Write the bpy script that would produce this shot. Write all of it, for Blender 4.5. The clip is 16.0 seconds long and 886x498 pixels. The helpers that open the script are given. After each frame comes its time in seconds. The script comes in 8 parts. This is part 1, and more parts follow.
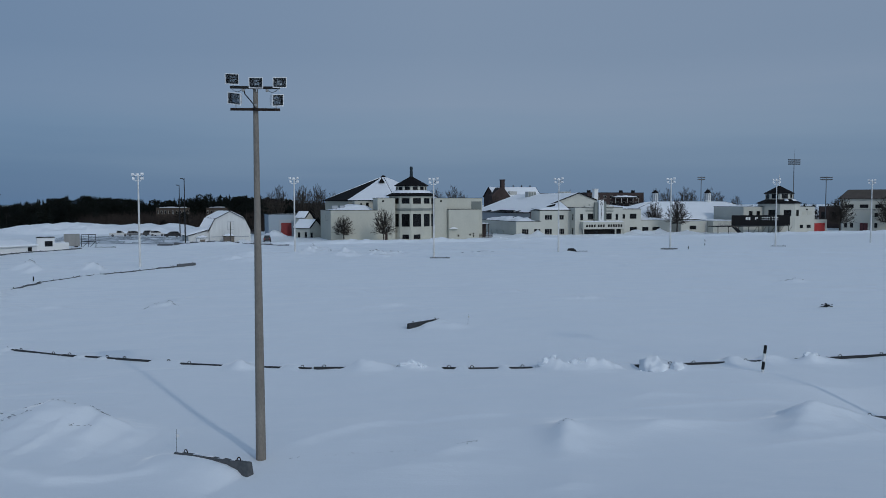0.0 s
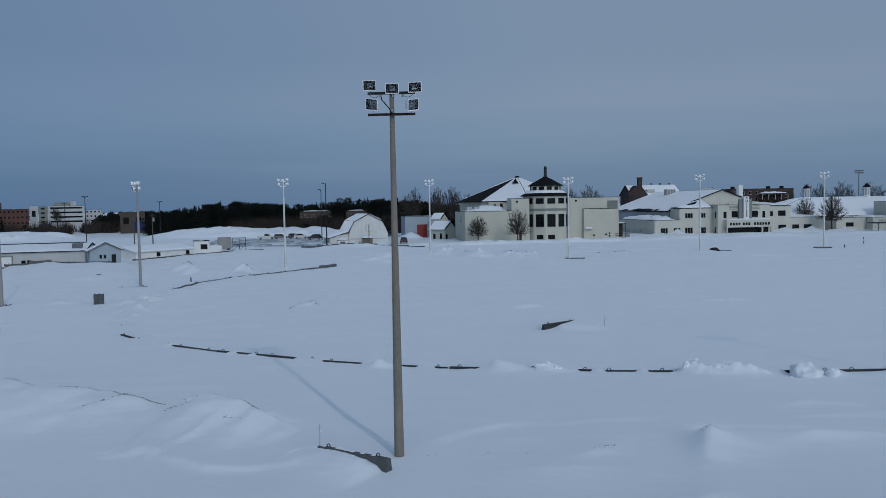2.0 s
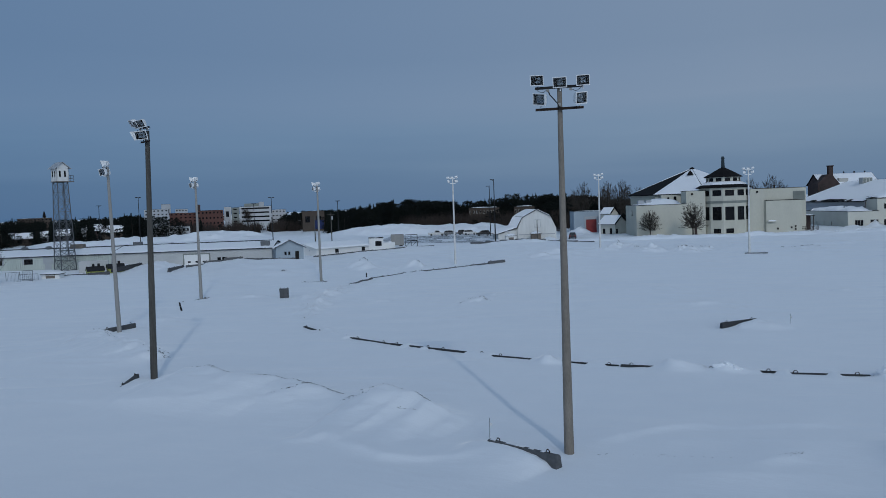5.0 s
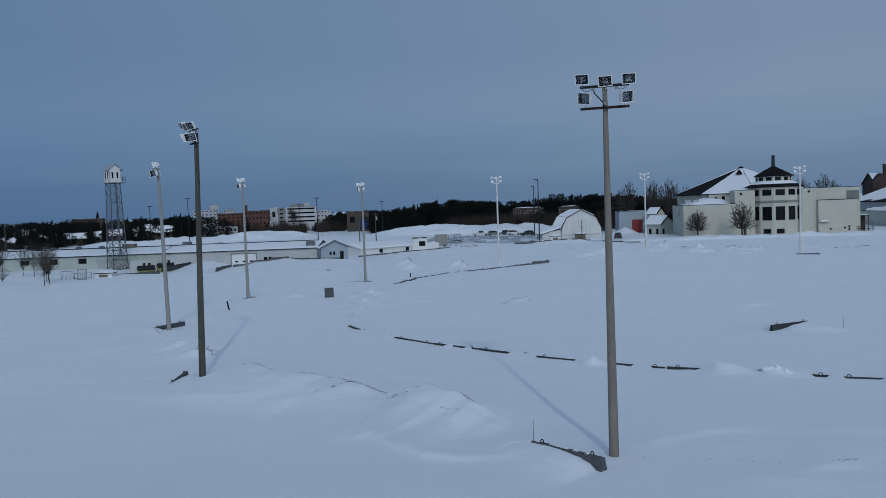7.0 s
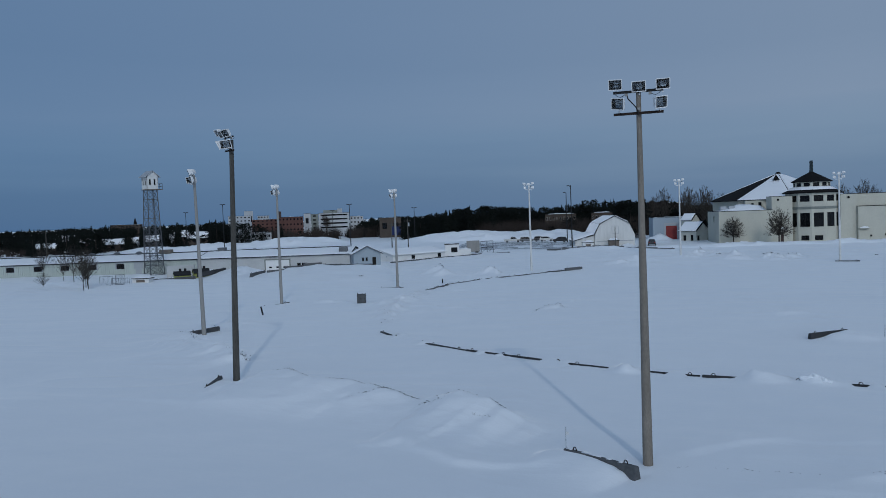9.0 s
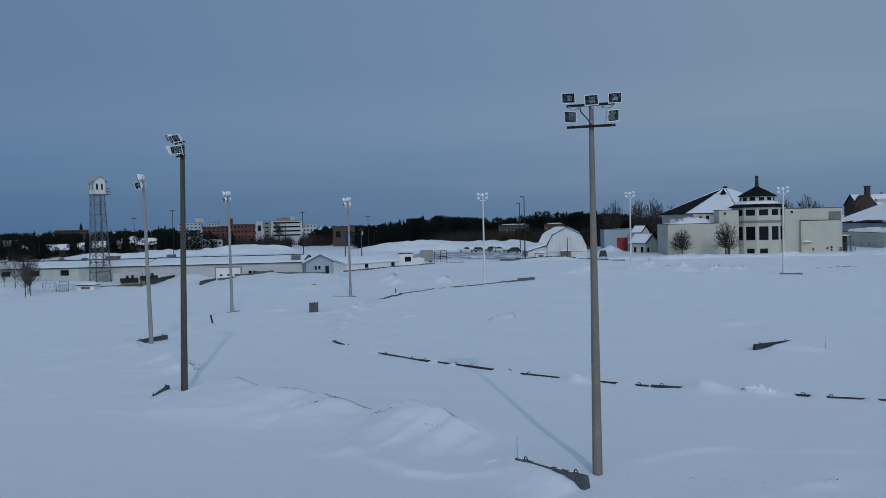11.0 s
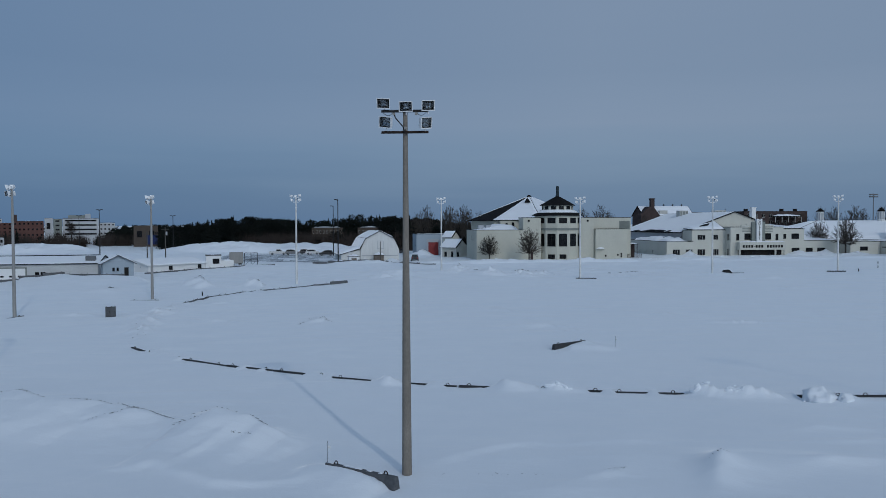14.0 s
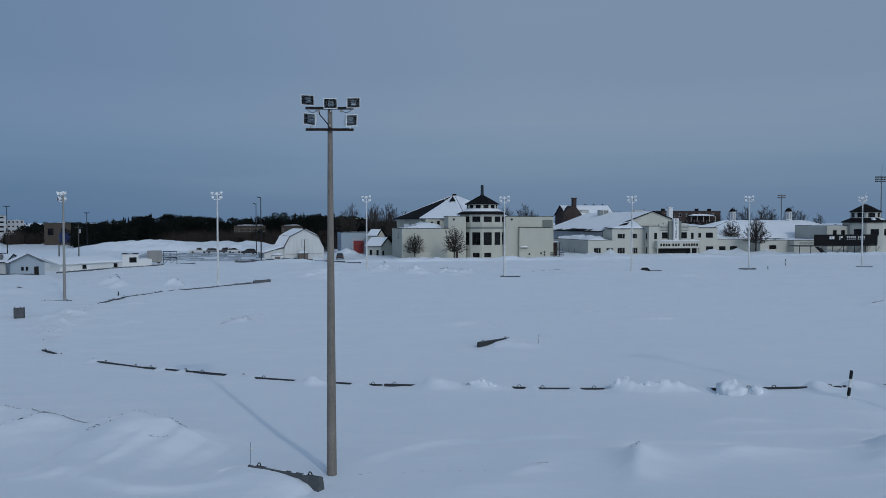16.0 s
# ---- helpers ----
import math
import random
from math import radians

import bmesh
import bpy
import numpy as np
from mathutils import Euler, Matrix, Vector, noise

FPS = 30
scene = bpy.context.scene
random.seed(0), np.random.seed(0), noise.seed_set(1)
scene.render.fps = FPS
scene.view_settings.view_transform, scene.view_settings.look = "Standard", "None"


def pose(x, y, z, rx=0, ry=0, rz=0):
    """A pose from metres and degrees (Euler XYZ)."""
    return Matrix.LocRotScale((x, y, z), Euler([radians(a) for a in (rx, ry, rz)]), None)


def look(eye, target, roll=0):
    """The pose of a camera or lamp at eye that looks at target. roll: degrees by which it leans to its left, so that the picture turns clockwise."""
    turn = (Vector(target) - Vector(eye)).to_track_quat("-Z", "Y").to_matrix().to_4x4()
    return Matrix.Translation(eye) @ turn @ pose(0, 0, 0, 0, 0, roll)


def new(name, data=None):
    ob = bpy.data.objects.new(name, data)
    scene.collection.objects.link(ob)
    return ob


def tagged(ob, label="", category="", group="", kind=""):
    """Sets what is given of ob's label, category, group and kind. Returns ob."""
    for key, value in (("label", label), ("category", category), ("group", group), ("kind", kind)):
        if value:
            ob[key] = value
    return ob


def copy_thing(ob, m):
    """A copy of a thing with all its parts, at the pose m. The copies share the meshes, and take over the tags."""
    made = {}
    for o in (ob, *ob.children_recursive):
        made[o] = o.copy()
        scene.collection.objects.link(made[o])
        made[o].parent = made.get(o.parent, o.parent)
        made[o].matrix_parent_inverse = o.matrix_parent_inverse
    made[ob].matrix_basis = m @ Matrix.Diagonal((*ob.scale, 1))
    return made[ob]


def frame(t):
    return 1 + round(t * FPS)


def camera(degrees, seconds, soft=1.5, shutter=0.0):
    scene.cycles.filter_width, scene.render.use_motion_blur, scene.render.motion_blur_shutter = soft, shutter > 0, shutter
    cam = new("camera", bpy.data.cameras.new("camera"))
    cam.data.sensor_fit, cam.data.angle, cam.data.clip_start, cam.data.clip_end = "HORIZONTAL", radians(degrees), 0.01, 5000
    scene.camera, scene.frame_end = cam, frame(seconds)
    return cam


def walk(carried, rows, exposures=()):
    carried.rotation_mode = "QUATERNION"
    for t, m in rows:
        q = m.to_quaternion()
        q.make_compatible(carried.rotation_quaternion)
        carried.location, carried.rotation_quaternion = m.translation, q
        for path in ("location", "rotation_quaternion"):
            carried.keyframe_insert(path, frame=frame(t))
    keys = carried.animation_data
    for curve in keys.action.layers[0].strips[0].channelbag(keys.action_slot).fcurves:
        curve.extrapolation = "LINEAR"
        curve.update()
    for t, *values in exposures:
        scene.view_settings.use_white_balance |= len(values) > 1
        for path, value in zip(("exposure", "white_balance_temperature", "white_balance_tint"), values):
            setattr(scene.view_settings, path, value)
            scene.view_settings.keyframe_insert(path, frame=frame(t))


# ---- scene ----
# ---- the camera: a drone that hovers and turns ----
cam = camera(58.32, 16.0, soft=0.6)
EYE = 10.0
ROWS = [
    (0.00, 86.700, 0.100, -0.006),
    (0.50, 86.770, 0.248, 1.454),
    (1.00, 86.757, 0.451, 3.433),
    (1.50, 86.828, 0.814, 6.416),
    (2.00, 86.843, 1.025, 9.621),
    (2.50, 86.816, 1.284, 11.627),
    (3.00, 86.810, 1.474, 13.431),
    (3.50, 86.762, 1.574, 14.183),
    (4.00, 86.760, 1.622, 16.004),
    (4.50, 86.797, 1.701, 19.410),
    (4.70, 86.815, 1.864, 20.476),
    (5.85, 86.950, 2.020, 23.600),
    (7.00, 86.981, 2.100, 24.847),
    (7.50, 87.111, 2.152, 25.451),
    (8.00, 87.227, 2.209, 26.044),
    (9.25, 87.600, 2.080, 27.250),
    (10.30, 87.931, 1.801, 26.562),
    (10.50, 87.997, 1.744, 26.093),
    (11.00, 88.097, 1.384, 23.846),
    (11.50, 88.185, 1.052, 21.125),
    (12.00, 88.270, 0.798, 17.799),
    (12.50, 88.368, 0.609, 14.291),
    (13.00, 88.337, 0.450, 12.455),
    (13.50, 88.217, 0.270, 11.492),
    (14.00, 88.147, 0.198, 10.462),
    (14.50, 88.080, 0.128, 8.559),
    (15.00, 88.043, 0.072, 7.321),
    (15.50, 88.064, 0.015, 6.206),
    (16.00, 88.024, 0.013, 5.088),
]
TINTS = [(0.0, -0.02, 6600, 10), (3.0, -0.03, 6520, 10), (4.7, -0.05, 6450, 10), (7.5, -0.06, 6400, 10), (10.5, -0.05, 6400, 10), (12.5, -0.03, 6470, 10), (16.0, -0.03, 6500, 10)]
walk(cam, [(t, pose(0, 0, EYE, rx, ry, rz)) for t, rx, ry, rz in ROWS], TINTS)

# ---- sky, sun, exposure ----
SUN_TO = Vector((0.556, -0.831, 0.0)).normalized()
SUN_HEIGHT = radians(28)
sun_way = Vector((SUN_TO.x * math.cos(SUN_HEIGHT), SUN_TO.y * math.cos(SUN_HEIGHT), math.sin(SUN_HEIGHT)))

world = bpy.data.worlds.new("overcast_sky")
scene.world = world
world.use_nodes = True
wn, wl = world.node_tree.nodes, world.node_tree.links
wn.clear()
w_out = wn.new("ShaderNodeOutputWorld")
w_bg = wn.new("ShaderNodeBackground")
w_sky = wn.new("ShaderNodeTexSky")
w_sky.sky_type = "NISHITA"
w_sky.sun_disc = False
w_sky.sun_elevation = SUN_HEIGHT
w_sky.sun_rotation = math.atan2(SUN_TO.x, SUN_TO.y)
w_co = wn.new("ShaderNodeTexCoord")
w_sep = wn.new("ShaderNodeSeparateXYZ")
w_map = wn.new("ShaderNodeMapping")
w_map.inputs["Scale"].default_value = (1.2, 1.2, 14.0)
w_noise = wn.new("ShaderNodeTexNoise")
w_noise.inputs["Scale"].default_value = 1.6
w_noise.inputs["Detail"].default_value = 5.0
w_ramp = wn.new("ShaderNodeValToRGB")
w_madd = wn.new("ShaderNodeMath")
w_madd.operation = "MULTIPLY_ADD"
w_madd.inputs[1].default_value = 0.075
w_add = wn.new("ShaderNodeMath")
w_add.operation = "ADD"
w_add.inputs[1].default_value = -0.037
SKY_STOPS = [(0.0, (0.170, 0.288, 0.472)), (0.035, (0.176, 0.295, 0.478)), (0.085, (0.250, 0.370, 0.545)),
             (0.13, (0.290, 0.396, 0.565)), (0.19, (0.272, 0.378, 0.545)), (0.32, (0.292, 0.398, 0.565)), (0.6, (0.215, 0.31, 0.46)), (1.0, (0.185, 0.275, 0.42))]
ramp = w_ramp.color_ramp
while len(ramp.elements) < len(SKY_STOPS):
    ramp.elements.new(0.5)
for el, (p, c) in zip(ramp.elements, SKY_STOPS):
    el.position, el.color = p, (*c, 1.0)
w_mix = wn.new("ShaderNodeMix")
w_mix.data_type = "RGBA"
w_mix.inputs[0].default_value = 0.93
w_dim = wn.new("ShaderNodeMix")
w_dim.data_type = "RGBA"
w_dim.blend_type = "MULTIPLY"
w_dim.inputs[0].default_value = 1.0
w_dim.inputs[7].default_value = (0.10, 0.10, 0.10, 1.0)
wl.new(w_co.outputs["Generated"], w_sep.inputs[0])
wl.new(w_co.outputs["Generated"], w_map.inputs["Vector"])
wl.new(w_map.outputs[0], w_noise.inputs["Vector"])
wl.new(w_noise.outputs["Fac"], w_madd.inputs[0])
wl.new(w_sep.outputs["Z"], w_madd.inputs[2])
wl.new(w_madd.outputs[0], w_add.inputs[0])
wl.new(w_add.outputs[0], w_ramp.inputs[0])
wl.new(w_sky.outputs[0], w_dim.inputs[6])
wl.new(w_dim.outputs[2], w_mix.inputs[6])
wl.new(w_ramp.outputs[0], w_mix.inputs[7])
# the cloud is thinner, bluer and darker towards the left of the view
w_side = wn.new("ShaderNodeMapRange")
w_side.inputs["From Min"].default_value, w_side.inputs["From Max"].default_value = -0.85, 0.0
w_tint = wn.new("ShaderNodeMix")
w_tint.data_type = "RGBA"
w_tint.inputs[6].default_value = (0.60, 0.745, 0.875, 1.0)
w_tint.inputs[7].default_value = (1.0, 1.0, 1.0, 1.0)
w_mul = wn.new("ShaderNodeMix")
w_mul.data_type = "RGBA"
w_mul.blend_type = "MULTIPLY"
w_mul.inputs[0].default_value = 1.0
wl.new(w_sep.outputs["X"], w_side.inputs["Value"])
wl.new(w_side.outputs[0], w_tint.inputs[0])
# the glow of the veiled sun behind the camera
w_dot = wn.new("ShaderNodeVectorMath")
w_dot.operation = "DOT_PRODUCT"
w_dot.inputs[1].default_value = sun_way
w_pos = wn.new("ShaderNodeMath")
w_pos.operation = "MAXIMUM"
w_pos.inputs[1].default_value = 0.0
w_pow = wn.new("ShaderNodeMath")
w_pow.operation = "POWER"
w_pow.inputs[1].default_value = 4.0
w_glow = wn.new("ShaderNodeMix")
w_glow.data_type = "RGBA"
w_glow.blend_type = "ADD"
w_glow.inputs[7].default_value = (0.665, 0.86, 1.07, 1.0)
wl.new(w_co.outputs["Generated"], w_dot.inputs[0])
wl.new(w_dot.outputs["Value"], w_pos.inputs[0])
wl.new(w_pos.outputs[0], w_pow.inputs[0])
wl.new(w_pow.outputs[0], w_glow.inputs[0])
wl.new(w_mix.outputs[2], w_glow.inputs[6])
wl.new(w_glow.outputs[2], w_mul.inputs[6])
wl.new(w_tint.outputs[2], w_mul.inputs[7])
wl.new(w_mul.outputs[2], w_bg.inputs["Color"])
w_bg.inputs["Strength"].default_value = 0.72
wl.new(w_bg.outputs[0], w_out.inputs["Surface"])

sun_data = bpy.data.lights.new("sun", "SUN")
sun_data.energy = 0.56
sun_data.angle = radians(1.2)
sun_data.color = (1.0, 0.965, 0.915)
sun = new("sun", sun_data)
sun.matrix_world = look(sun_way * 100, (0, 0, 0))

# ---- materials ----


def material(name, colour, second=None, rough=0.7, metal=0.0, scale=2.0, mix=0.5, bump=0.0, bump_scale=20.0, stretch=(1, 1, 1), per_piece=0.0):
    """A surface with two scales of colour variation and a fine relief, in metres."""
    m = bpy.data.materials.new(name)
    m.use_nodes = True
    n, l = m.node_tree.nodes, m.node_tree.links
    b = n["Principled BSDF"]
    b.inputs["Metallic"].default_value = metal
    b.inputs["Specular IOR Level"].default_value = 0.5 if rough < 0.6 else 0.15
    co = n.new("ShaderNodeTexCoord")
    mp = n.new("ShaderNodeMapping")
    mp.inputs["Scale"].default_value = stretch
    l.new(co.outputs["Object"], mp.inputs["Vector"])
    big, fine = n.new("ShaderNodeTexNoise"), n.new("ShaderNodeTexNoise")
    big.inputs["Scale"].default_value, big.inputs["Detail"].default_value = scale * 0.35, 3.0
    fine.inputs["Scale"].default_value, fine.inputs["Detail"].default_value = scale * 4.0, 6.0
    for t in (big, fine):
        l.new(mp.outputs[0], t.inputs["Vector"])
    avg = n.new("ShaderNodeMath")
    avg.operation = "MULTIPLY_ADD"
    avg.inputs[1].default_value = 0.55
    half = n.new("ShaderNodeMath")
    half.operation = "MULTIPLY"
    half.inputs[1].default_value = 0.45
    l.new(fine.outputs["Fac"], half.inputs[0])
    l.new(big.outputs["Fac"], avg.inputs[0])
    l.new(half.outputs[0], avg.inputs[2])
    cr = n.new("ShaderNodeValToRGB")
    lo, hi = 0.5 - 0.22 / max(mix, 0.05) * 0.5, 0.5 + 0.22 / max(mix, 0.05) * 0.5
    cr.color_ramp.elements[0].position, cr.color_ramp.elements[1].position = max(0.0, lo), min(1.0, hi)
    cr.color_ramp.elements[0].color = (*colour, 1)
    cr.color_ramp.elements[1].color = (*(second or [c * 0.8 for c in colour]), 1)
    l.new(avg.outputs[0], cr.inputs[0])
    out = cr.outputs[0]
    if per_piece:
        info = n.new("ShaderNodeObjectInfo")
        sc = n.new("ShaderNodeMapRange")
        sc.inputs["To Min"].default_value, sc.inputs["To Max"].default_value = 1 - per_piece, 1 + per_piece
        l.new(info.outputs["Random"], sc.inputs["Value"])
        hv = n.new("ShaderNodeHueSaturation")
        l.new(sc.outputs[0], hv.inputs["Value"])
        l.new(out, hv.inputs["Color"])
        out = hv.outputs[0]
    l.new(out, b.inputs["Base Color"])
    rr = n.new("ShaderNodeMapRange")
    rr.inputs["To Min"].default_value, rr.inputs["To Max"].default_value = max(0.02, rough - 0.12), min(1.0, rough + 0.12)
    l.new(fine.outputs["Fac"], rr.inputs["Value"])
    l.new(rr.outputs[0], b.inputs["Roughness"])
    if bump:
        bt = n.new("ShaderNodeTexNoise")
        bt.inputs["Scale"].default_value, bt.inputs["Detail"].default_value = bump_scale, 5.0
        l.new(mp.outputs[0], bt.inputs["Vector"])
        bp = n.new("ShaderNodeBump")
        bp.inputs["Strength"].default_value, bp.inputs["Distance"].default_value = 1.0, bump
        l.new(bt.outputs["Fac"], bp.inputs["Height"])
        l.new(bp.outputs[0], b.inputs["Normal"])
    return m


def glass(name, tint, rough=0.04, ior=1.3, clear=0.35):
    m = bpy.data.materials.new(name)
    m.use_nodes = True
    b = m.node_tree.nodes["Principled BSDF"]
    b.inputs["Base Color"].default_value = (*tint, 1)
    b.inputs["Roughness"].default_value = rough
    b.inputs["IOR"].default_value = ior
    b.inputs["Transmission Weight"].default_value = clear
    return m


def snow_material(name, colour, second, grain, drift):
    """Snow: bright, rough, with fine grain, wind ripples some metres long and faint greyer patches."""
    m = material(name, colour, second, rough=0.75, scale=0.12, mix=0.35)
    n, l = m.node_tree.nodes, m.node_tree.links
    b = n["Principled BSDF"]
    geo = n.new("ShaderNodeNewGeometry")
    mp = n.new("ShaderNodeMapping")
    mp.inputs["Rotation"].default_value = (0, 0, radians(25))
    mp.inputs["Scale"].default_value = (0.5, 1.6, 1.0)
    l.new(geo.outputs["Position"], mp.inputs["Vector"])
    t1, t2 = n.new("ShaderNodeTexNoise"), n.new("ShaderNodeTexNoise")
    t1.inputs["Scale"].default_value, t1.inputs["Detail"].default_value = 0.55, 7.0
    t2.inputs["Scale"].default_value, t2.inputs["Detail"].default_value = 9.0, 4.0
    l.new(mp.outputs[0], t1.inputs["Vector"])
    l.new(geo.outputs["Position"], t2.inputs["Vector"])
    b1, b2 = n.new("ShaderNodeBump"), n.new("ShaderNodeBump")
    b1.inputs["Distance"].default_value, b2.inputs["Distance"].default_value = drift, grain
    l.new(t1.outputs["Fac"], b1.inputs["Height"])
    l.new(t2.outputs["Fac"], b2.inputs["Height"])
    l.new(b1.outputs[0], b2.inputs["Normal"])
    l.new(b2.outputs[0], b.inputs["Normal"])
    b.inputs["Specular IOR Level"].default_value = 0.3
    b.inputs["Sheen Weight"].default_value = 1.0
    b.inputs["Sheen Roughness"].default_value = 0.30
    return m


M_SNOW = snow_material("snow", (0.825, 0.85, 0.88), (0.75, 0.79, 0.835), 0.006, 0.06)
M_ROOFSNOW = snow_material("roof_snow", (0.93, 0.935, 0.945), (0.86, 0.87, 0.89), 0.01, 0.10)
# dark crumb colour: dirt and cracks, plus the shadow under crest overhangs painted in
M_DIRTYSHADE = material("dirty_snow_and_crest_shade", (0.30, 0.31, 0.33), (0.08, 0.082, 0.086), rough=0.85, scale=1.2, mix=0.6, bump=0.04, bump_scale=5)
M_CONCRETE = material("weathered_concrete", (0.135, 0.14, 0.146), (0.062, 0.065, 0.069), rough=0.9, scale=1.5, bump=0.006, bump_scale=25, per_piece=0.18)
M_RUST = material("rusted_steel", (0.05, 0.036, 0.03), (0.03, 0.022, 0.02), rough=0.85, metal=0.2, scale=5, bump=0.003, bump_scale=60)
M_POLE = material("weathered_pole", (0.275, 0.245, 0.21), (0.15, 0.132, 0.112), rough=0.9, scale=2.2, mix=0.5, bump=0.006, bump_scale=14, stretch=(2.0, 2.0, 0.9))
M_DARKPOLE = material("dark_timber_pole", (0.118, 0.112, 0.10), (0.055, 0.052, 0.047), rough=0.92, scale=2.5, mix=0.7, bump=0.008, bump_scale=14, stretch=(3, 3, 0.3))
M_GREYPOLE = material("grey_pole", (0.34, 0.33, 0.31), (0.24, 0.235, 0.225), rough=0.8, scale=2, stretch=(3, 3, 0.3))
M_WHITEPOLE = material("white_painted_pole", (0.84, 0.84, 0.82), (0.40, 0.39, 0.37), rough=0.6, scale=1.8, mix=0.55, stretch=(2, 2, 0.7))
M_LAMP = material("lamp_housing_paint", (0.86, 0.86, 0.85), (0.72, 0.72, 0.71), rough=0.45, scale=3, mix=0.4)
M_LENS = glass("lamp_glass", (0.55, 0.58, 0.60), 0.03, 1.35, 0.97)
M_REFLECTOR = material("lamp_interior", (0.018, 0.019, 0.021), (0.035, 0.037, 0.04), rough=0.5, metal=0.3, scale=2.5)
M_BRIGHT = material("polished_reflector", (0.80, 0.81, 0.82), (0.55, 0.56, 0.57), rough=0.22, metal=0.9, scale=6, mix=0.8)
M_FINIAL = material("dark_copper_finial", (0.022, 0.040, 0.048), (0.012, 0.02, 0.024), rough=0.55, metal=0.3, scale=2)
M_BLACK = material("black_cable", (0.014, 0.014, 0.015), (0.024, 0.024, 0.025), rough=0.75, scale=6)
M_STUCCO = material("cream_stucco", (0.58, 0.565, 0.48), (0.46, 0.45, 0.385), rough=0.9, scale=0.9, mix=0.42, bump=0.008, bump_scale=6, stretch=(1.0, 1.0, 0.6))
M_STUCCO2 = material("pale_painted_render", (0.61, 0.60, 0.53), (0.49, 0.48, 0.425), rough=0.9, scale=0.8, mix=0.42, bump=0.008, bump_scale=6, stretch=(1.0, 1.0, 0.6))
M_TRIM = material("grey_green_band", (0.24, 0.26, 0.235), (0.19, 0.205, 0.19), rough=0.8, scale=1)
M_SHINGLE = material("dark_shingles", (0.012, 0.011, 0.011), (0.006, 0.0055, 0.0055), rough=0.85, scale=2, bump=0.01, bump_scale=8)
M_BROWNROOF = material("brown_shingles", (0.115, 0.095, 0.08), (0.08, 0.065, 0.055), rough=0.9, scale=1, bump=0.01, bump_scale=8)
M_WINDOW = glass("dark_window_glass", (0.012, 0.013, 0.015), 0.06)
M_SASH = material("dark_sash", (0.022, 0.021, 0.020), (0.012, 0.012, 0.011), rough=0.75, scale=4)
M_PALESASH = material("pale_sash", (0.55, 0.54, 0.50), (0.45, 0.44, 0.41), rough=0.6, scale=4)
M_BLACKSIGN = material("black_banner", (0.008, 0.008, 0.009), (0.013, 0.013, 0.014), rough=0.85, scale=0.6)
M_WHITE = material("white_paint", (0.78, 0.78, 0.77), (0.68, 0.68, 0.66), rough=0.6, scale=1, mix=0.4)
M_GREYPANEL = material("grey_metal_siding", (0.40, 0.42, 0.44), (0.33, 0.35, 0.37), rough=0.55, scale=0.8, mix=0.4)
M_BLUEGREY = material("blue_grey_siding", (0.36, 0.42, 0.47), (0.30, 0.355, 0.40), rough=0.6, scale=0.8, mix=0.4)
M_REDDOOR = material("red_painted_door", (0.46, 0.028, 0.024), (0.33, 0.02, 0.018), rough=0.5, scale=1.2, mix=0.4)
M_DARKRED = material("dark_red_door_paint", (0.27, 0.022, 0.02), (0.19, 0.016, 0.015), rough=0.5, scale=1.2, mix=0.4)
M_BRICK = material("dark_brown_brick", (0.085, 0.06, 0.055), (0.05, 0.038, 0.036), rough=0.9, scale=1.5, mix=0.6, bump=0.01, bump_scale=10)
M_REDBRICK = material("red_brown_brick", (0.135, 0.066, 0.055), (0.085, 0.045, 0.038), rough=0.9, scale=0.6, mix=0.6)
M_TAN = material("tan_brick", (0.098, 0.078, 0.064), (0.064, 0.052, 0.044), rough=0.9, scale=0.6, mix=0.6)
M_MAST = material("galvanised_mast_steel", (0.16, 0.165, 0.17), (0.11, 0.113, 0.118), rough=0.5, metal=0.4, scale=1.0, mix=0.5)
# darker concrete than M_CONCRETE, for the near ring and some sunk barriers
M_DARKCONCRETE = material("dark_concrete", (0.058, 0.06, 0.064), (0.03, 0.031, 0.034), rough=0.8, scale=1.5, bump=0.006, bump_scale=25, per_piece=0.25)
M_MAROON = material("maroon_door_paint", (0.11, 0.016, 0.02), (0.07, 0.012, 0.014), rough=0.5, scale=1.2, mix=0.4)
M_BARK = material("tree_bark", (0.075, 0.065, 0.055), (0.04, 0.034, 0.03), rough=0.95, scale=3, mix=0.6)
M_TWIG = material("bare_twigs", (0.062, 0.05, 0.044), (0.035, 0.028, 0.025), rough=0.95, scale=2, mix=0.6)
M_NEEDLES = material("dark_conifer_needles", (0.011, 0.015, 0.012), (0.006, 0.008, 0.007), rough=0.9, scale=0.4, mix=0.7)
M_STEEL = material("galvanised_steel", (0.17, 0.18, 0.19), (0.10, 0.105, 0.112), rough=0.5, metal=0.6, scale=2)
M_DARKSTEEL = material("dark_painted_steel", (0.032, 0.033, 0.035), (0.018, 0.019, 0.02), rough=0.7, scale=2)
M_RUBBER = material("tyre_rubber", (0.02, 0.02, 0.02), (0.03, 0.03, 0.03), rough=0.85, scale=8)
M_GREENTIN = material("olive_green_boards", (0.34, 0.37, 0.12), (0.24, 0.27, 0.09), rough=0.6, scale=2)
M_BLUE = material("dark_blue_banner", (0.03, 0.045, 0.12), (0.02, 0.03, 0.09), rough=0.7, scale=0.5)
M_TIMBER = material("grey_timber", (0.22, 0.19, 0.16), (0.13, 0.11, 0.095), rough=0.9, scale=3, mix=0.7, stretch=(1, 4, 4))
M_BOARDS = material("weathered_white_boards", (0.70, 0.70, 0.68), (0.58, 0.58, 0.56), rough=0.8, scale=1.4, mix=0.7, stretch=(3, 3, 0.4))
